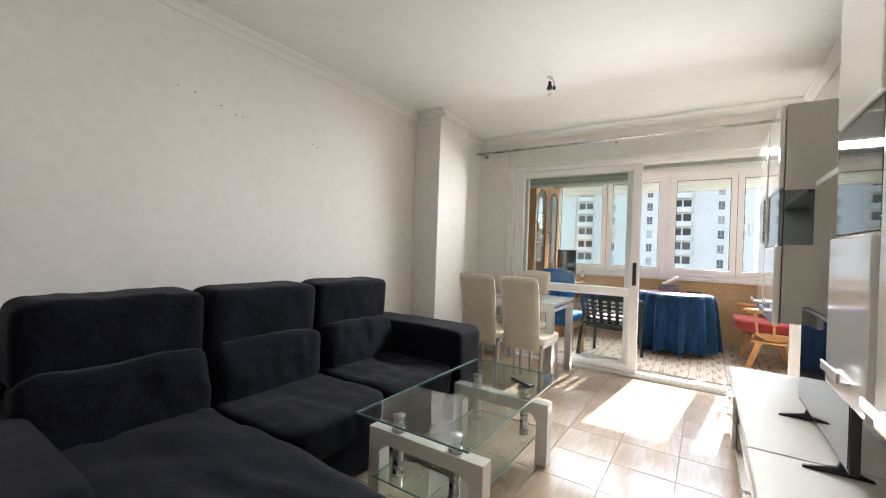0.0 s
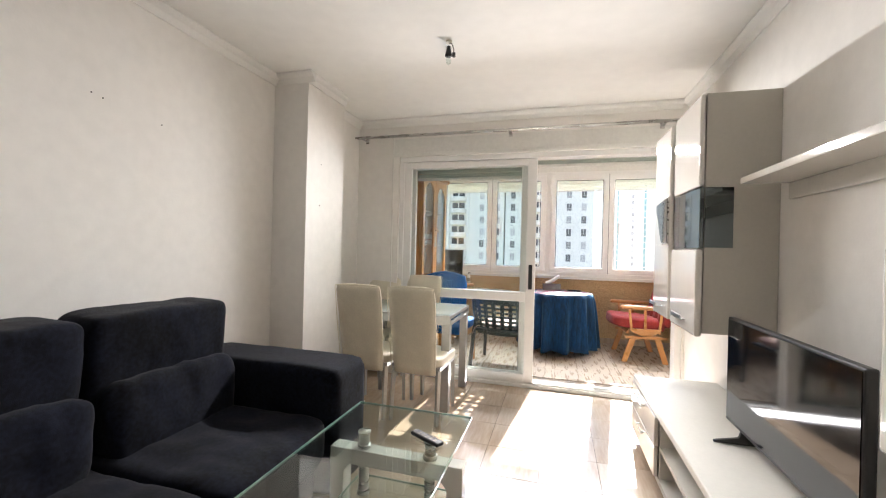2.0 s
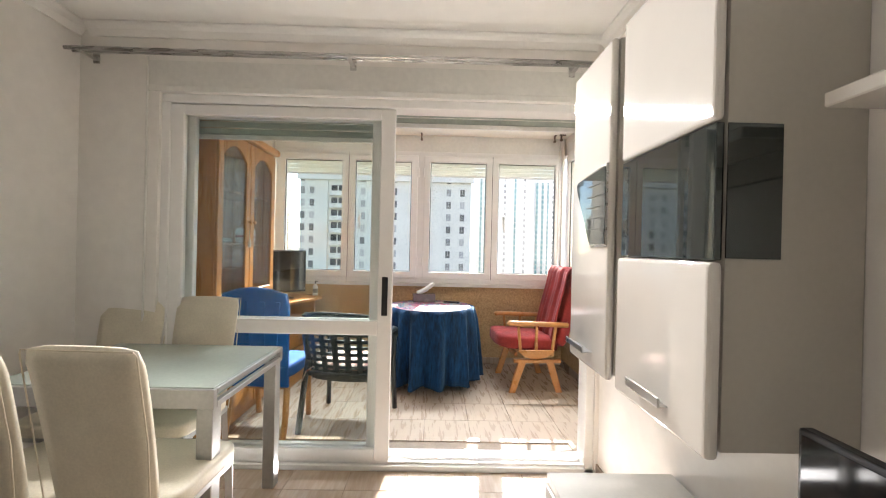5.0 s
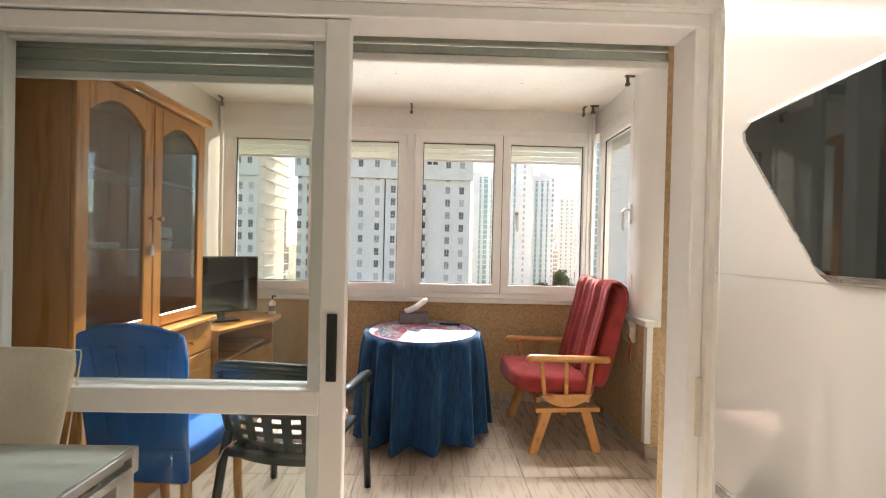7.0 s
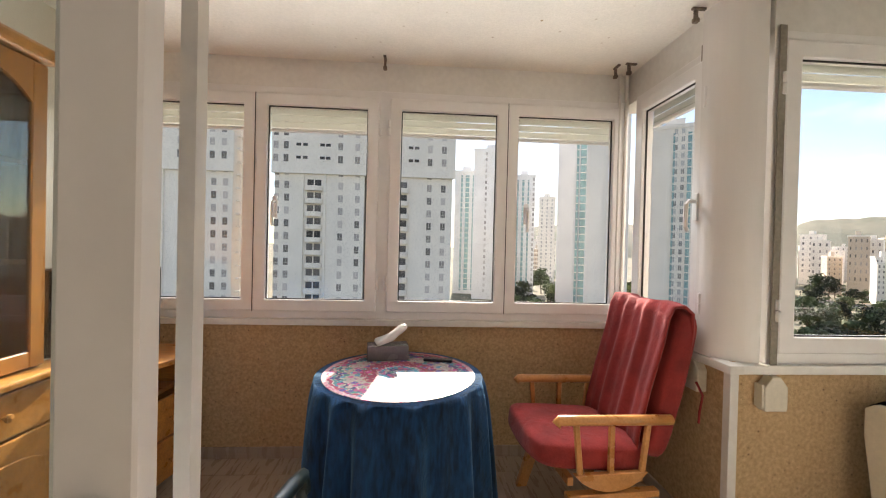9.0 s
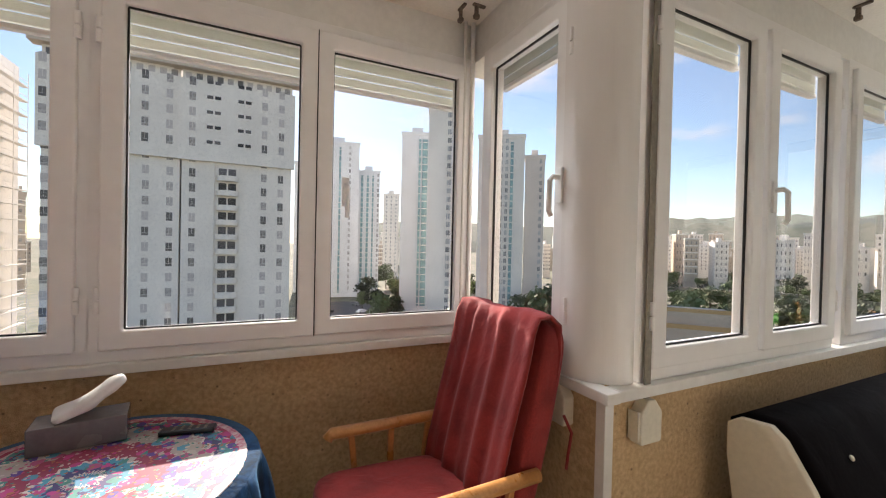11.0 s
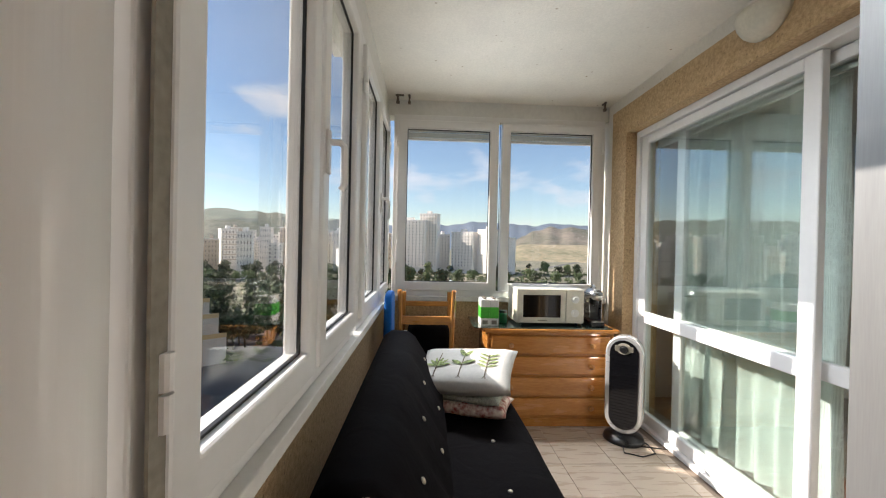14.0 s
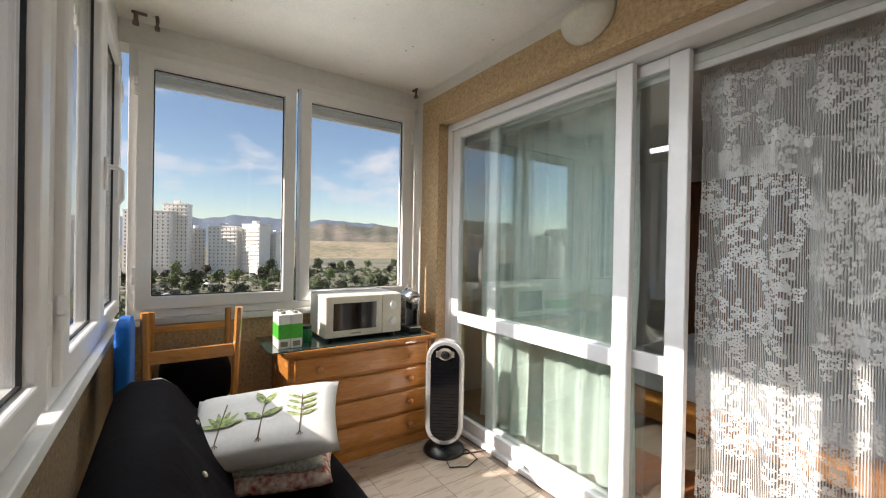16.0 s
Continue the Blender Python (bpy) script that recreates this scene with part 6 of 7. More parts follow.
# ---- lace curtain and bedroom ----
def lace_material(name, col, dense):
    """Sheer lace: fine upright threads with clusters of five-petalled flowers and leaves."""
    m = bpy.data.materials.new(name)
    m.use_nodes = True
    n, l = m.node_tree.nodes, m.node_tree.links
    b = n["Principled BSDF"]
    b.inputs["Base Color"].default_value, b.inputs["Roughness"].default_value = (*col, 1), 0.9
    co, sp, cb = n.new("ShaderNodeTexCoord"), n.new("ShaderNodeSeparateXYZ"), n.new("ShaderNodeCombineXYZ")
    l.new(co.outputs["Object"], sp.inputs[0])
    l.new(sp.outputs["X"], cb.inputs["X"]), l.new(sp.outputs["Z"], cb.inputs["Y"])
    flat = cb.outputs[0]

    def op(kind, a, c=None, d=None):
        q = n.new("ShaderNodeMath")
        q.operation = kind
        for k, v in enumerate((a, c, d)):
            if v is None:
                continue
            if isinstance(v, (int, float)):
                q.inputs[k].default_value = v
            else:
                l.new(v, q.inputs[k])
        return q.outputs[0]

    def flowers(scale, petals, size, shift, sparse):
        ml, vo = n.new("ShaderNodeMapping"), n.new("ShaderNodeTexVoronoi")
        ml.inputs["Location"].default_value = (shift, shift * 0.7, 0)
        l.new(flat, ml.inputs["Vector"])
        vo.voronoi_dimensions = "2D"
        vo.inputs["Scale"].default_value, vo.inputs["Randomness"].default_value = scale, 0.75
        l.new(ml.outputs["Vector"], vo.inputs["Vector"])
        df, sx = n.new("ShaderNodeVectorMath"), n.new("ShaderNodeSeparateXYZ")
        df.operation = "SUBTRACT"
        l.new(ml.outputs["Vector"], df.inputs[0]), l.new(vo.outputs["Position"], df.inputs[1])
        l.new(df.outputs[0], sx.inputs[0])
        turn = op("ADD", op("ARCTAN2", sx.outputs["X"], sx.outputs["Y"]), op("MULTIPLY", op("FRACT", op("MULTIPLY", vo.outputs["Color"], 7.3)), 6.28))
        lobe = op("MULTIPLY_ADD", op("ABSOLUTE", op("COSINE", op("MULTIPLY", turn, petals / 2))), 0.62 * size, 0.38 * size)
        inside = op("LESS_THAN", vo.outputs["Distance"], lobe)
        eye = op("GREATER_THAN", vo.outputs["Distance"], 0.2 * size)
        cl, garland = n.new("ShaderNodeTexNoise"), n.new("ShaderNodeMapping")
        cl.inputs["Scale"].default_value, cl.inputs["Detail"].default_value = 7.5, 0.5
        garland.inputs["Scale"].default_value = (1.2, 0.85, 1)
        l.new(vo.outputs["Position"], garland.inputs["Vector"]), l.new(garland.outputs["Vector"], cl.inputs["Vector"])
        return op("MULTIPLY", op("MULTIPLY", inside, eye), op("GREATER_THAN", cl.outputs["Fac"], sparse))
    bloom = op("MAXIMUM", op("MAXIMUM", flowers(29, 5, 0.53, 0.0, 0.54), flowers(44, 3, 0.5, 3.3, 0.53)), flowers(19, 2, 0.32, 7.7, 0.54))
    wv = n.new("ShaderNodeTexWave")
    wv.wave_type, wv.bands_direction = "BANDS", "X"
    wv.inputs["Scale"].default_value, wv.inputs["Distortion"].default_value = 38, 0.4
    l.new(flat, wv.inputs["Vector"])
    low = op("LESS_THAN", sp.outputs["Z"], 2.2)
    net = op("MULTIPLY_ADD", op("GREATER_THAN", wv.outputs["Fac"], 0.55), 0.5 if dense < 0.5 else 0.18, dense - (0.26 if dense < 0.5 else 0.1))
    sheer = op("MULTIPLY", op("SUBTRACT", 1.0, low), dense + 0.24)
    cloth = op("MAXIMUM", op("MULTIPLY", op("MAXIMUM", op("MULTIPLY", bloom, 0.84), net), low), sheer)
    l.new(op("MINIMUM", cloth, 1.0), b.inputs["Alpha"])
    return m


M["lace"] = lace_material("white_lace", (0.72, 0.71, 0.68), 0.40)
M["lace_dense"] = lace_material("gathered_lace", (0.82, 0.87, 0.83), 0.74)


def curtain(name, x0, x1, y, folds, label, cloth="lace"):
    c = thing(name, pose(x0, y, 0), label, "curtain", "lace curtains")
    bm = bmesh.new()
    n, rows = 120, 10
    ring = [[bm.verts.new(((x1 - x0) * i / n + 0.01 * math.sin(j * 1.1 + i * 0.12), 0.030 * math.sin(folds * 2 * math.pi * i / n + 0.5 * math.sin(i * 0.21)) * (0.6 + 0.05 * j), 0.03 + 2.33 * (1 - j / rows))) for i in range(n + 1)] for j in range(rows + 1)]
    for a, b in zip(ring, ring[1:]):
        for i in range(n):
            bm.faces.new((a[i], b[i], b[i + 1], a[i + 1]))
    part("cloth", bm, M[cloth], c, smooth=True)
    part("rail", rods(((-0.02, 0, 2.37), (x1 - x0 + 0.02, 0, 2.37), 0.012)), M["white"], c, "white curtain rail")


curtain("lace_curtain", 2.62, 3.9, 3.36, 9, "white flowered lace curtain behind the fixed glass leaf", "lace_dense")
curtain("lace_curtain", 1.0, 2.33, 3.36, 8, "white flowered lace curtain hanging in the open doorway")
bed = thing("bed", pose(2.35, 1.7, 0), "bed with a white and blue cover and a wooden frame", "bed")
part("frame", box(-0.95, 0.95, -0.75, 0.72, 0.1, 0.32, 0.02), M["pine"], bed)
part("mattress", cushion(1.9, 1.5, 0.3, 10, 0.2, 0.01, 4, (0, 0, 0.45), 9), mat("pale_bed_cover", (0.66, 0.70, 0.74), 0.9, vary=0.05), bed, smooth=True)
for x in (-0.9, 0.9):
    for y in (-0.7, 0.66):
        part("leg", box(x - 0.03, x + 0.03, y - 0.03, y + 0.03, 0, 0.1), M["pine"], bed)
wd = thing("bedroom_wardrobe", pose(3.08, 0.62, 0), "dark wooden wardrobe against the bedroom wall", "wardrobe")
part("carcass", box(-0.45, 0.45, -0.28, 0.28, 0, 2.1, 0.01), mat("dark_walnut", (0.12, 0.05, 0.02), 0.4, vary=0.2, stretch=(8, 8, 1)), wd)
for x in (-0.225, 0.225):
    d = part("door", box(x - 0.218, x + 0.218, 0.281, 0.3, 0.06, 2.06, 0.006), mat("walnut_door", (0.16, 0.065, 0.025), 0.35, vary=0.2, stretch=(8, 8, 1)), wd)
    part("handle", rods(((x * 0.2, 0.31, 1.0), (x * 0.2, 0.31, 1.15), 0.008)), M["steel"], d)
rug = thing("orange_rug", pose(2.45, 3.0, 0.0), "orange and brown patterned rug beside the bed", "rug")
part("weave", box(-0.7, 0.7, -0.25, 0.25, 0.0005, 0.014, 0.004), mat("orange_rug_pile", (0.45, 0.12, 0.025), 0.95, scale=30, fine=120, second=(0.2, 0.08, 0.03)), rug)


# ---- outside: ground, towers, town, trees and hills ----
GZ = -24.0
EYE0 = Vector((0.5, 5.2, 1.4))


def spot(azimuth, dist, z=GZ):
    a = radians(azimuth)
    return Vector((EYE0.x + dist * math.sin(a), EYE0.y + dist * math.cos(a), z))


M["ground"] = mat("dry_ground_and_scrub", (0.32, 0.275, 0.20), 0.95, scale=0.02, fine=0.35, second=(0.11, 0.12, 0.065), rough_vary=0)
M["asphalt"] = mat("worn_asphalt", (0.12, 0.115, 0.11), 0.9, scale=0.3, fine=6)
M["facade"] = mat("white_tower_render", (0.88, 0.82, 0.75), 0.85, vary=0.05, scale=0.15, fine=2)
M["facade2"] = mat("pale_tower_render", (0.82, 0.77, 0.71), 0.85, vary=0.05, scale=0.15, fine=2)
M["facade_cool"] = mat("cool_white_tower_render", (0.80, 0.80, 0.80), 0.85, vary=0.05, scale=0.15, fine=2)
M["facade3"] = mat("beige_tower_render", (0.60, 0.50, 0.40), 0.85, vary=0.06, scale=0.15, fine=2)
M["farpane"] = mat("distant_window_glass", (0.40, 0.39, 0.38), 0.3, vary=0.2, scale=0.5, fine=3, per_object=0.4, spec=0.3)
# Dark colour carries the shade of the balcony openings; small windows share it.
M["opening_shade"] = mat("opening_shade_tone", (0.10, 0.09, 0.09), 0.5, vary=0.3, scale=0.5, fine=3, per_object=0.5)
M["upperpane"] = mat("dim_upper_window_glass", (0.24, 0.22, 0.21), 0.4, vary=0.3, scale=0.5, fine=3, per_object=0.6)
M["towerpane"] = mat("brown_framed_window_glass", (0.40, 0.36, 0.34), 0.4, vary=0.3, scale=0.5, fine=3, per_object=0.6)
M["teal"] = mat("teal_tinted_glazing", (0.26, 0.42, 0.43), 0.2, vary=0.15, scale=0.2, fine=2)
M["leaf_a"] = mat("pine_foliage", (0.085, 0.11, 0.045), 0.8, vary=0.4, scale=0.4, fine=3, per_object=0.3)
M["trunk"] = mat("grey_bark", (0.10, 0.075, 0.05), 0.9)
# Blue-grey base colour imitates distance haze over the mountains.
M["hill"] = mat("haze_tinted_hillside", (0.17, 0.20, 0.24), 1.0, scale=0.004, fine=0.03, second=(0.12, 0.155, 0.20), rough_vary=0)
# Scrub green greyed down, so that thin haze is part of the colour.
M["scrub"] = mat("hazed_scrub_hillside", (0.21, 0.20, 0.155), 1.0, scale=0.008, fine=0.06, second=(0.10, 0.115, 0.085), rough_vary=0)
M["sand"] = mat("sandy_slope", (0.46, 0.36, 0.24), 1.0, scale=0.01, fine=0.09, second=(0.19, 0.18, 0.10), rough_vary=0)
M["dry"] = mat("dry_hillside", (0.27, 0.22, 0.175), 1.0, scale=0.006, fine=0.05, second=(0.085, 0.095, 0.062), rough_vary=0)

g = bmesh.new()
bmesh.ops.create_circle(g, cap_ends=True, segments=64, radius=4900)
ground = struct("ground", moved(g, Matrix.Translation((0, 0, GZ))), M["ground"], "dry ground with scrub reaching the horizon", "ground")
road = bmesh.new()
for a0, d0, a1, d1, w in ((10, 60, 26, 260, 7), (26, 260, 60, 330, 8), (60, 330, 100, 270, 8), (97, 300, 112, 900, 10), (-30, 70, 10, 62, 8)):
    p, q = spot(a0, d0, GZ + 0.06), spot(a1, d1, GZ + 0.06)
    s = (q - p).cross(Vector((0, 0, 1))).normalized() * w / 2
    road.faces.new([road.verts.new(v) for v in (p - s, p + s, q + s, q - s)])
bmesh.ops.recalc_face_normals(road, faces=road.faces[:])
struct("road", road, M["asphalt"], "grey asphalt roads between the towers", "road")

PANE = {}


def shared(key, make):
    if key not in PANE:
        bm = make()
        me = bpy.data.meshes.new(key)
        bm.to_mesh(me)
        bm.free()
        PANE[key] = me
    return PANE[key]


def child(name, me, material, parent, m):
    if not me.materials:
        me.materials.append(material)
    o = new(name, me)
    o.parent = parent
    o.matrix_basis = m
    return o


def tower(az0, az1, top_el, dist, label, wall, cols=(), floors=22, strips=(), depth=16):
    """A tower block between two bearings, facing the eye. cols, strips: places across its front from 0 to 1."""
    a = (az0 + az1) / 2
    c = spot(a, dist)
    w = dist * (math.tan(radians(az1 - a)) + math.tan(radians(a - az0)))
    top = EYE0.z + dist * math.tan(radians(top_el)) - GZ
    t = thing("apartment_tower", pose(c.x, c.y, GZ, 0, 0, -a), label, "tower block", "towers around")
    body = merged(box(-w / 2, w / 2, 0, depth, 0, top))
    part("wall", body, wall, t)
    part("parapet", merged(box(-w / 2 - 0.3, w / 2 + 0.3, -0.3, depth + 0.3, top, top + 1.2)), wall, t)
    part("roof_house", box(-w * 0.2, w * 0.15, depth * 0.3, depth * 0.8, top + 1.2, top + 4.2), wall, t)
    fh = top / floors
    for i in range(1, floors):
        for u in cols:
            me = shared("tower_window", lambda: merged(box(-0.42, -0.04, -0.05, 0.02, 0, 1.45), box(0.04, 0.42, -0.05, 0.02, 0, 1.45)))
            child("window", me, M["farpane"], t, pose((u - 0.5) * w, 0, i * fh + 0.7))
    for u, sw in strips:
        part("glazed_strip", box((u - 0.5) * w - sw / 2, (u - 0.5) * w + sw / 2, -0.35, 0.01, 2, top - 1.5), M["teal"], t, "teal glazed bays")
        for i in range(1, floors):
            me = shared("strip_slab_%.1f" % sw, lambda: box(-sw / 2 - 0.05, sw / 2 + 0.05, -0.42, 0, 0, 0.32))
            child("slab", me, M["facade2"], t, pose((u - 0.5) * w, 0, i * fh))
    return t




def twin_tower(az0, az1, dist, label, cols, slots, balcony, edge=0.0):
    """A broad white tower seen square on: stepped-out upper storeys, a loggia row under the cornice, a shaft of round balconies."""
    x0, x1 = dist * math.tan(radians(az0)), dist * math.tan(radians(az1))
    w, top, fh, wall = x1 - x0, 1.4 - GZ + dist * math.tan(radians(20.0)), 2.82, M["facade"]
    cut = top * 0.70
    t = thing("apartment_tower", pose(EYE0.x + (x0 + x1) / 2, EYE0.y + dist, GZ), label, "tower block", "towers around")
    part("wall", box(-w / 2 + 0.5, w / 2 - 0.5, 0, 16, 0, top), wall, t)
    part("upper_storeys", box(-w / 2, w / 2, -0.9, -0.01, cut, top - 2.2), wall, t)
    part("cornice", box(-w / 2 - 0.9, w / 2 + 0.9, -1.6, 1.0, top - 0.4, top + 0.3), M["facade3"], t, "projecting roof slab")
    part("roof_house", box(-w * 0.2, w * 0.2, 5, 11, top + 0.3, top + 3.5), wall, t)
    for k in range(11):
        child("loggia_opening", shared("loggia_mesh", lambda: box(-0.5, 0.5, -0.05, 0.03, 0, 1.1)), M["towerpane"], t, pose((k + 0.5) / 11 * w * 0.94 - w * 0.47, 0, top - 1.9))
    pane = shared("pair_window", lambda: merged(box(-0.50, -0.03, -0.05, 0.02, 0.0, 1.05), box(0.03, 0.50, -0.05, 0.02, 0.0, 1.05), box(-0.50, 0.50, -0.05, 0.02, -0.5, -0.04)))
    small = shared("small_window", lambda: box(-0.5, 0.5, -0.05, 0.02, 0, 0.62))
    sill = shared("front_balcony", lambda: lathe([(0.0, 0), (1.9, 0), (1.95, 0.1), (1.95, 1.05), (1.8, 1.05), (1.8, 0.12), (0.0, 0.12)], 18))
    # Flat panels with no depth; the openings' shade is in their colour.
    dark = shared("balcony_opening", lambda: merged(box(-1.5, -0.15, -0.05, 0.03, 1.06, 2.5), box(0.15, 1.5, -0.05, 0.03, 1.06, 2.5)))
    part("shaft", merged(box((balcony - 0.5) * w - 2.6, (balcony - 0.5) * w - 2.2, -0.5, -0.001, 0, cut - 0.01), box((balcony - 0.5) * w + 2.2, (balcony - 0.5) * w + 2.6, -0.5, -0.001, 0, cut - 0.01)), wall, t, "upright ribs beside the balconies")
    for i in range(1, int((top - 3.6) / fh) + 1):
        z = i * fh
        up = z > cut
        for u in cols:
            child("window", pane, M["towerpane"], t, pose((u - 0.5) * w, -0.9 if up else 0, z + 1.0))
        if up:
            for u in slots:
                child("window", small, M["opening_shade"], t, pose((u - 0.5) * w, -0.9, z + 1.2))
        elif z + 2.6 < cut:
            child("balcony", sill, wall, t, pose((balcony - 0.5) * w, 0.25, z))
            child("window", dark, M["opening_shade"], t, pose((balcony - 0.5) * w, 0, z))
        if edge:
            child("balcony", shared("end_balcony", lambda: merged(box(0, 1.0, 0.4, 15.6, 0, 0.22), box(0.92, 1.0, 0.4, 15.6, 0.95, 1.05), *[box(0.92, 1.0, y, y + 0.12, 0.22, 2.82) for y in (0.4, 5.4, 10.4, 15.48)])), M["facade2"], t, pose(w / 2 + edge, 0, z))
    return t


twin_tower(-36.5, -24.7, 88, "pale tower block with window columns and end balconies", (0.55, 0.66, 0.82, 0.92), (), 0.3, 0.01)
twin_tower(-20.3, -7.9, 88.6, "white tower block with stepped-out upper storeys and round balconies", (0.045, 0.15, 0.72, 0.90), (0.28, 0.35, 0.53, 0.59), 0.44)
twin_tower(-8.35, 4.7, 88, "white tower block with stepped-out upper storeys and round balconies", (0.11, 0.72, 0.875), (0.25, 0.315, 0.51, 0.575), 0.40)
tower(5.0, 8.6, 10.4, 210, "pale tower with teal glazed bays", M["facade_cool"], (), 24, ((0.28, 1.0), (0.50, 2.0), (0.74, 1.0)))
tower(7.7, 13.5, 13.4, 190, "white tower block with narrow windows", M["facade_cool"], (0.30, 0.78), 26, ((0.55, 0.9),))
tower(13.4, 16.4, 9.8, 205, "pale tower with teal glazed bays", M["facade_cool"], (0.92,), 24, ((0.18, 1.1), (0.44, 1.1), (0.68, 0.8)))
tower(17.0, 19.2, 6.8, 300, "distant white tower block", M["facade"], (0.2, 0.5, 0.8), 22)
tower(19.4, 24.0, 15.2, 150, "white tower with teal glazed bays", M["facade_cool"], (0.92,), 24, ((0.56, 0.8), (0.72, 2.0)))
tower(23.2, 28.5, 18.5, 118, "blank white tower slab with one window column", M["facade"], (0.55, 0.6), 26)
tower(30.4, 36.9, 15.0, 135, "white tower with a teal glazed bay", M["facade"], (0.5, 0.62), 26, ((0.73, 1.0), (0.47, 0.5)))
tower(37.0, 39.7, 12.2, 150, "pale beige tower block behind a white one", mat("pinkish_tower_render", (0.78, 0.69, 0.62), 0.85, vary=0.05, scale=0.15, fine=2), (0.8,), 22)
tower(-45, -30, 12, 170, "pale tower block seen at the edge", M["facade2"], (0.3, 0.5, 0.7, 0.9), 20)
tower(-21.5, -20.8, 4, 260, "ochre apartment block between the towers", M["facade3"], (0.5,), 10)


def flats(az, w_deg, top_el, dist, wall, label, floors=9, cols=7, turn=None):
    c = spot(az, dist)
    w = dist * math.tan(radians(w_deg))
    top = EYE0.z + dist * math.tan(radians(top_el)) - GZ
    t = thing("apartment_building", pose(c.x, c.y, GZ, 0, 0, -az + (random.uniform(-18, 18) if turn is None else turn)), label, "apartment building", "town buildings")
    part("wall", box(-w / 2, w / 2, 0, 12, 0, top), wall, t)
    part("roof", box(-w / 2 - 0.3, w / 2 + 0.3, -0.3, 12.3, top, top + 0.9), M["facade2"], t)
    part("roof_house", box(-w * 0.15, w * 0.1, 4, 8, top + 0.9, top + 3.6), wall, t)
    fh = top / floors
    sc = max(0.6, w / cols / 3.0)
    for i in range(floors):
        if i * fh + GZ < -19:
            continue
        for k in range(cols):
            me = shared("far_window", lambda: box(-0.55, 0.55, -0.06, 0.02, 0, 1.25))
            child("window", me, M["upperpane"], t, Matrix.LocRotScale(((k + 0.5) / cols * w - w / 2, 0, i * fh + fh * 0.3), None, (sc * 0.72, 1, max(1, fh * 0.34))))
        me = shared("balcony_band_%.1f" % w, lambda: box(-w * 0.46, w * 0.46, -0.9, 0, 0, 0.8))
        child("balcony", me, wall, t, pose(0, 0, i * fh))
    return t


flats(87.6, 4.6, 3.5, 380, M["facade"], "white stepped apartment building beside the park", 17, 9, -16)
flats(90.3, 2.6, 4.5, 384, M["facade"], "white stepped apartment building beside the park", 19, 6, -16)
flats(92.6, 1.7, 1.6, 400, M["facade2"], "pale apartment building near the park", 12, 4)
flats(95.2, 3.4, 2.0, 380, M["facade2"], "pale apartment building near the park", 13, 7, -24)
flats(98.4, 3.0, 2.4, 372, M["facade"], "sunlit white apartment building", 13, 7, -48)
flats(100.8, 1.9, 1.3, 378, M["facade"], "sunlit white apartment building", 11, 5, -48)
flats(84.2, 1.8, 1.6, 420, M["facade3"], "beige apartment building near the park", 8, 5)
random.seed(4)
for k in range(88):
    az = 40.5 + k * 0.5 + random.uniform(-0.5, 0.5)
    flats(az, random.uniform(0.9, 2.0), random.uniform(-0.9, 2.0), random.uniform(290, 560), random.choice((M["facade"], M["facade2"], M["facade3"], M["facade"])), random.choice(("white apartment building in the town", "pale apartment building in the town")), random.randint(6, 9), random.randint(3, 5))
for k in range(10):
    flats(-21.3 + random.uniform(-0.6, 0.6) if k < 3 else random.uniform(16, 19), 1.0, random.uniform(-1, 1.2), random.uniform(330, 520), random.choice((M["facade3"], M["facade"])), "low apartment building between the towers", 7, 4)

oc = thing("terraced_house", pose(*spot(34.5, 62, GZ), 0, 0, -30), "ochre low building with roof terraces below the windows", "building")
for i, (z, inset) in enumerate(((0, 0), (5.5, 1.2), (9.5, 2.6))):
    part("storey", box(-9 + inset, 12 - inset, inset, 14 - inset, z, z + (5.5, 4.0, 3.2)[i]), M["facade3"], oc)
    part("terrace_wall", merged(box(-9 + inset, 12 - inset, inset - 0.12, inset, z + (5.5, 4.0, 3.2)[i], z + (6.4, 4.9, 4.0)[i])), mat("ochre_paint", (0.58, 0.38, 0.18), 0.85), oc)
oc2 = copy_thing(oc, pose(*spot(57, 92, GZ), 0, 0, -48))
lot = bmesh.new()
lot.faces.new([lot.verts.new(spot(a, d, GZ + 0.1)) for a, d in ((58, 60), (75, 60), (76, 128), (55, 128))])
bmesh.ops.recalc_face_normals(lot, faces=lot.faces[:])
struct("pavement_gravel_lot", lot, mat("dark_gravel", (0.09, 0.085, 0.08), 0.95, scale=0.4, fine=9, second=(0.04, 0.04, 0.038)), "dark gravel lot below the windows", "ground")
lot = bmesh.new()
lot.faces.new([lot.verts.new(spot(a, d, GZ + 0.1)) for a, d in ((8, 85), (20, 85), (22, 175), (9, 175))])
bmesh.ops.recalc_face_normals(lot, faces=lot.faces[:])
struct("pavement_car_park", lot, M["asphalt"], "grey car park at the foot of the towers", "car park")


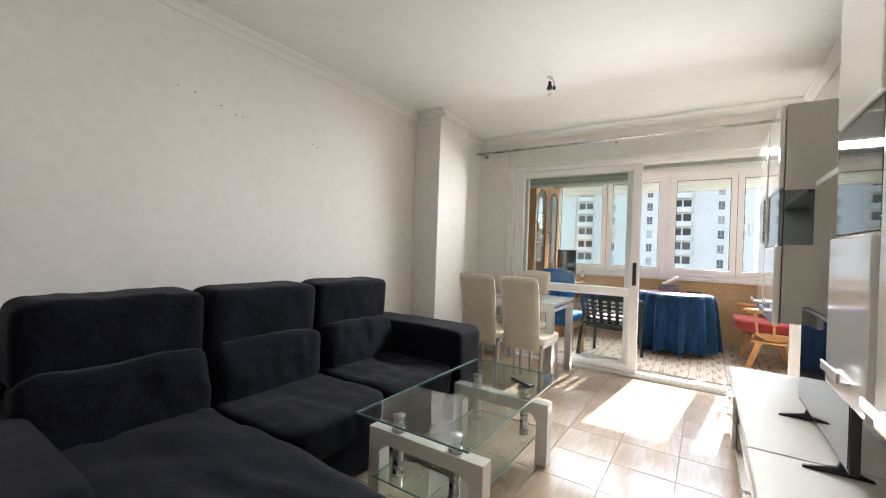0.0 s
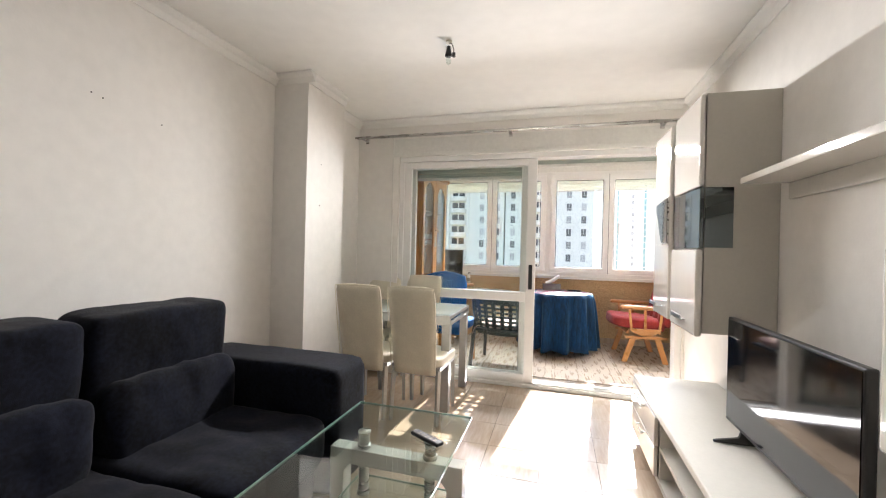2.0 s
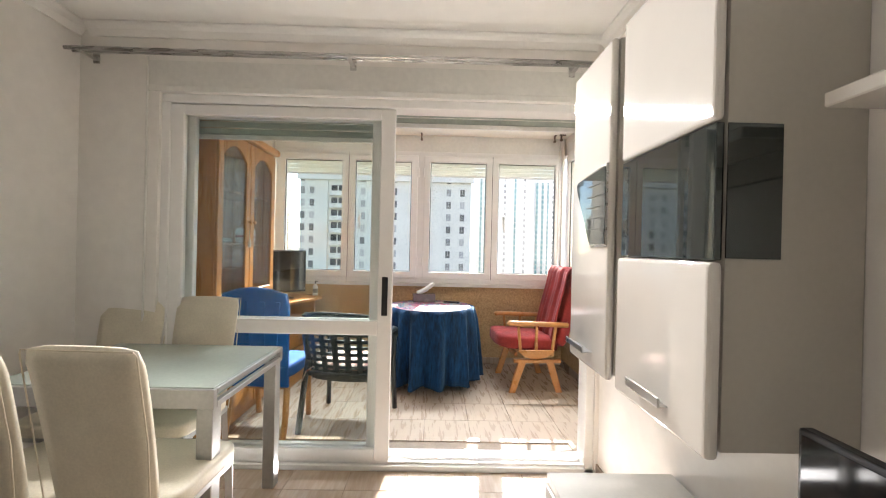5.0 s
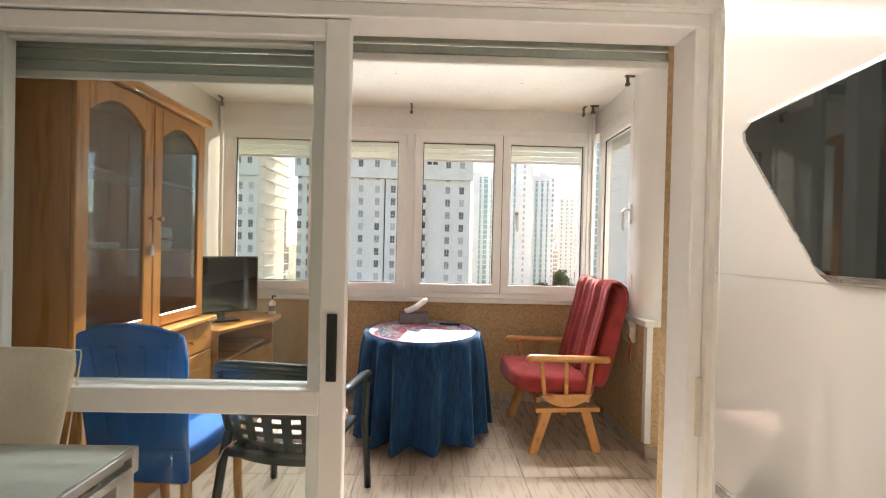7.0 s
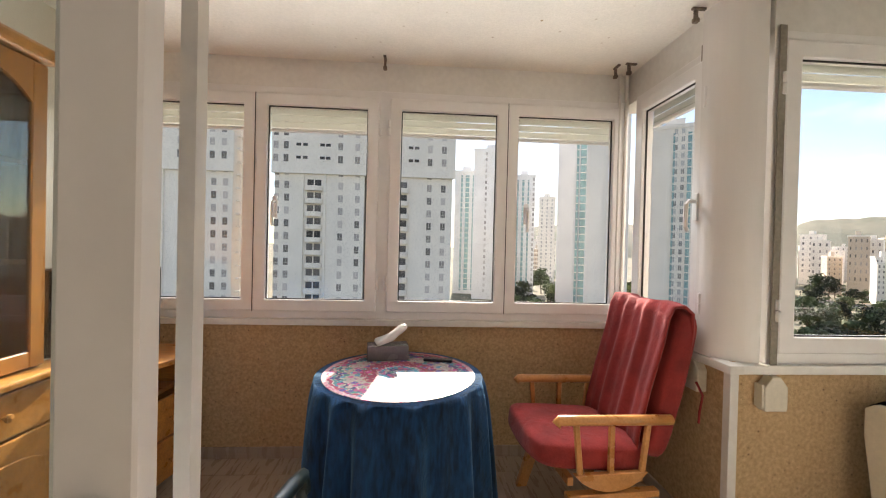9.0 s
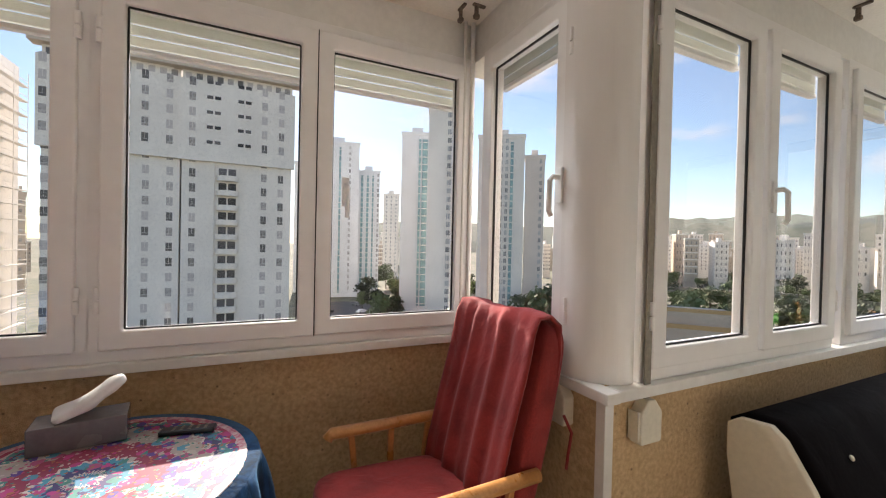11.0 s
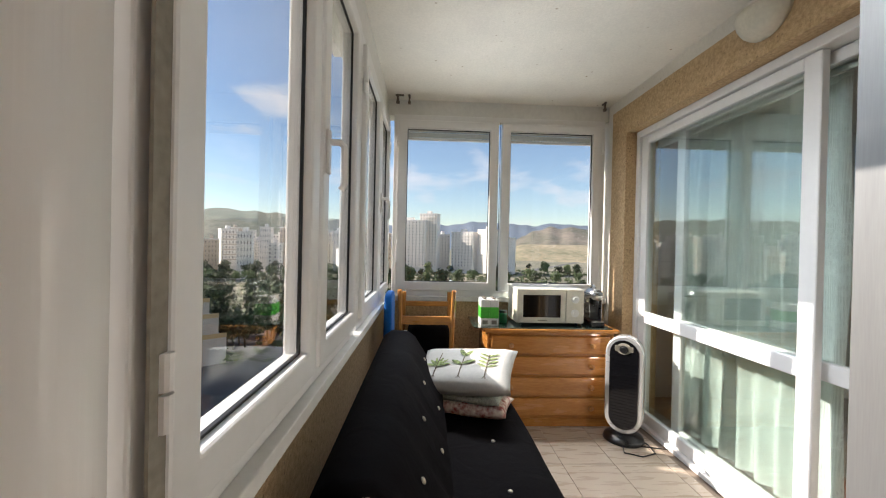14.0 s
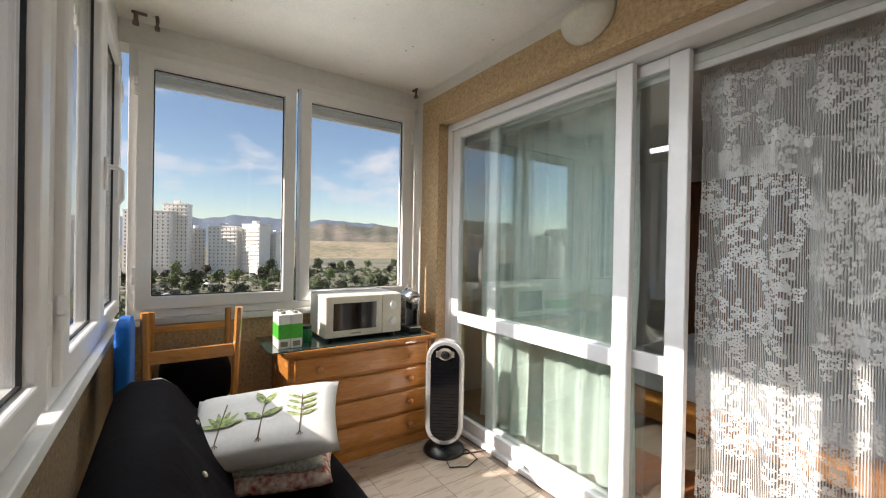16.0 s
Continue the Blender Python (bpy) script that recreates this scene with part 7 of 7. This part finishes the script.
def tree_shape(seed, h):
    """A tree: bent tapered trunk with limbs, and a loose crown of many small leaf clumps."""
    rnd = random.Random(seed)
    tr = tube([(0, 0, 0), (0.15, 0.05, h * 0.25), (0.1, -0.1, h * 0.55)], 0.16 * h / 7, 6)
    for k in range(4):
        a = k * 1.6 + rnd.random()
        tr = merged(tr, rods(((0.1, 0, h * 0.42), (math.cos(a) * h * 0.22, math.sin(a) * h * 0.22, h * 0.68), 0.06, 0.025), seg=5))
    verts, faces = [], []
    for k in range(26):
        a, rr, zz = rnd.uniform(0, 6.28), rnd.uniform(0, 0.36) * h, rnd.uniform(0.42, 0.95) * h
        rr *= math.sqrt(max(0.1, 1 - ((zz / h - 0.62) / 0.38) ** 2))
        c, s = Vector((rr * math.cos(a), rr * math.sin(a), zz)), rnd.uniform(0.10, 0.19) * h
        for q in range(22):
            d = Vector((rnd.gauss(0, 1), rnd.gauss(0, 1), rnd.gauss(0, 0.7))).normalized()
            p = c + d * s * rnd.uniform(0.6, 1.05)
            u = d.orthogonal().normalized() * s * 0.28
            v = d.cross(u).normalized() * s * 0.28
            i = len(verts)
            tilt = d * s * rnd.uniform(-0.15, 0.15)
            verts += [p - u, p - v + tilt, p + u, p + v - tilt]
            faces.append((i, i + 1, i + 2, i + 3))
    cr = bpy.data.meshes.new("crown")
    cr.from_pydata([tuple(v) for v in verts], [], faces)
    return tr, cr


trees = []
for s in range(4):
    h = (6.5, 8.0, 5.5, 9.0)[s]
    tr, cr = tree_shape(s + 1, h)
    p = spot(60 + s * 3, 150 + 12 * s)
    t = thing("tree", pose(p.x, p.y, GZ), "green broad-crowned tree in the park", "tree", "trees in the park")
    part("trunk", tr, M["trunk"], t)
    cr.materials.append(M["leaf_a"])
    c = new("crown", cr)
    c.parent = t
    trees.append(t)
random.seed(11)
for k in range(294):
    if k < 165:
        az, dist = random.uniform(46, 84), 105 + 235 * random.random() ** 1.6
    elif k < 250:
        az, dist = random.uniform(83, 122), 110 + 330 * random.random()
    elif k < 268:
        az, dist = random.uniform(14, 20), random.uniform(110, 260)
    else:
        az, dist = random.uniform(29, 44), random.uniform(90, 240)
    p = spot(az, dist)
    copy_thing(random.choice(trees), pose(p.x, p.y, GZ, 0, 0, random.uniform(0, 360)) @ Matrix.Scale(random.uniform(1.0, 1.5), 4))

rnd = random.Random(21)
verts, faces = [], []
for k in range(3200):
    c = spot(rnd.uniform(46, 124), 95 + 360 * rnd.random() ** 0.8)
    size = rnd.uniform(0.9, 2.3)
    for q in range(10):
        d = Vector((rnd.gauss(0, 1), rnd.gauss(0, 1), abs(rnd.gauss(0, 0.7)))).normalized()
        p = c + d * size * rnd.uniform(0.5, 1.0)
        u = d.orthogonal().normalized() * size * 0.45
        v = d.cross(u).normalized() * size * 0.45
        i = len(verts)
        verts += [tuple(p - u), tuple(p - v), tuple(p + u), tuple(p + v)]
        faces.append((i, i + 1, i + 2, i + 3))
me = bpy.data.meshes.new("scrub_bushes")
me.from_pydata(verts, [], faces)
me.materials.append(mat("scrub_foliage", (0.13, 0.14, 0.07), 0.9, vary=0.4, scale=0.05, fine=0.6, second=(0.06, 0.085, 0.035)))
tagged(new("scrub_bushes", me), "low green scrub covering the open ground", "bushes", "", "stuff")

M["car_paint"] = mat("car_paint", (0.5, 0.5, 0.5), 0.3, per_object=0.9, vary=0.5, scale=0.01, fine=0.01)


def car(m):
    c = thing("parked_car", m, "small parked car far below", "car", "parked cars")
    part("body", merged(box(-2.1, 2.1, -0.85, 0.85, 0.35, 0.95, 0.2), prism([(-1.5, 0.9), (1.2, 0.9), (0.7, 1.45), (-1.0, 1.45)], 1.5, "y", -0.75, 0.1)), M["car_paint"], c)
    for x in (-1.3, 1.3):
        for y in (-0.8, 0.8):
            part("wheel", rods(((x, y - 0.1, 0.32), (x, y + 0.1, 0.32), 0.32)), M["black"], c)
    return c


p = spot(11, 120, GZ + 0.1)
c0 = car(pose(p.x, p.y, p.z, 0, 0, 30))
for k in range(26):
    a, d = (random.uniform(9, 20), random.uniform(90, 170)) if k < 12 else (random.uniform(84, 104), random.uniform(190, 280))
    p = spot(a, d, GZ + 0.1)
    copy_thing(c0, pose(p.x, p.y, p.z, 0, 0, random.choice((20, 24, 110, 114))))


def ridge(name, az0, az1, dist, el, material, label, seed, rough=0.35):
    bm = bmesh.new()
    n, lo, hi, back = 160, [], [], []
    for i in range(n + 1):
        t = i / n
        a = az0 + (az1 - az0) * t
        h = el * (0.55 + 0.45 * math.sin(math.pi * t) ** 0.6) * (1 + rough * noise.noise(Vector((t * 9 + seed, 0.3, seed))) + rough * 0.5 * noise.noise(Vector((t * 30, seed, 2))))
        e = min(1, min(t, 1 - t) * 8)
        lo.append(bm.verts.new(spot(a, dist * 0.8, GZ - 1)))
        hi.append(bm.verts.new(spot(a, dist, EYE0.z + e * dist * math.tan(radians(h)) - (1 - e) * 25)))
        back.append(bm.verts.new(spot(a, dist * 1.12, GZ - 1)))
    for p, q in ((lo, hi), (hi, back)):
        for i in range(n):
            bm.faces.new((p[i], p[i + 1], q[i + 1], q[i]))
    bmesh.ops.recalc_face_normals(bm, faces=bm.faces[:])
    struct(name, bm, material, label, "hills", True)


ridge("backdrop_mountains", 74, 128, 4000, 3.3, M["hill"], "mountain range on the horizon, its blue-grey haze put into the colour", 3, 0.26)
ridge("backdrop_dry_hills", 99, 145, 2300, 2.9, M["dry"], "dry brown hills", 8, 0.3)
ridge("backdrop_sand_slope", 97, 150, 1000, 0.55, M["sand"], "sandy slope with scattered scrub", 2, 0.3)
ridge("backdrop_hill_town", 40, 84, 1500, 4.0, M["scrub"], "scrubby hill above the town", 5, 0.13)
ridge("backdrop_hill_near", 8, 46, 1700, 3.2, M["scrub"], "scrubby hill behind the towers", 6, 0.13)


# ---- floor tiles, baseboards ----
def tiles(parent_name, x0, x1, y0, y1, ox, oy, size, material, top, skip=None):
    parent = bpy.data.objects[parent_name]
    cache = {}
    i0, i1 = math.floor((x0 - ox) / size), math.ceil((x1 - ox) / size)
    j0, j1 = math.floor((y0 - oy) / size), math.ceil((y1 - oy) / size)
    for i in range(i0, i1):
        for j in range(j0, j1):
            a, b = max(x0, ox + i * size + 0.0012), min(x1, ox + (i + 1) * size - 0.0012)
            c, d = max(y0, oy + j * size + 0.0012), min(y1, oy + (j + 1) * size - 0.0012)
            if b - a < 0.01 or d - c < 0.01 or (skip and skip((a + b) / 2, (c + d) / 2)):
                continue
            key = (round(b - a, 3), round(d - c, 3))
            if key not in cache:
                bm = box(-(b - a) / 2, (b - a) / 2, -(d - c) / 2, (d - c) / 2, -0.008, 0, 0.0012, 1)
                me = bpy.data.meshes.new("tile")
                bm.to_mesh(me)
                bm.free()
                me.materials.append(material)
                cache[key] = me
            o = new("tile", cache[key])
            o.parent = parent
            o.matrix_basis = Matrix.Translation(((a + b) / 2, (c + d) / 2, top))


tiles("floor_living", LW, LE, -0.35, 4.4, -0.44, 2.87, 0.335, M["tile"], 0.0)
tiles("floor_terrace", BW, TE, 3.7, BN, -0.03, 4.78, 0.335, M["tile2"], 0.0, lambda x, y: (x < 0.8 and y < 4.66) or (x > 1.2 and y > 5.69) or y < 3.6)
struct("floor_threshold", box(DX0, DX1, 4.4, 4.66, -0.01, 0.006), M["alu_old"], "pale stone door threshold", "threshold")
struct("floor_living_back", box(LW, LE, LS, -0.352, -0.02, -0.001), M["tile"], "polished beige floor tiles", "floor")
for nm, a in (("baseboard_bay", (BW, BE - 0.013, BN - 0.012, BN - 0.0005)), ("baseboard_side", (BE - 0.012, BE - 0.0005, TN - 0.012, BN - 0.013)), ("baseboard_strip", (BE - 0.012, TE, TN - 0.012, TN - 0.0005)),
              ("baseboard_pillar", (-2.199, -2.188, 3.2, 3.74)), ("baseboard_west", (LW + 0.0005, LW + 0.011, LS, 3.2)), ("baseboard_east", (LE - 0.011, LE - 0.0005, LS, LN))):
    struct(nm, box(a[0], a[1], a[2], a[3], 0, 0.075, 0.002, 1), M["tile2"], "beige tile skirting", "baseboard")
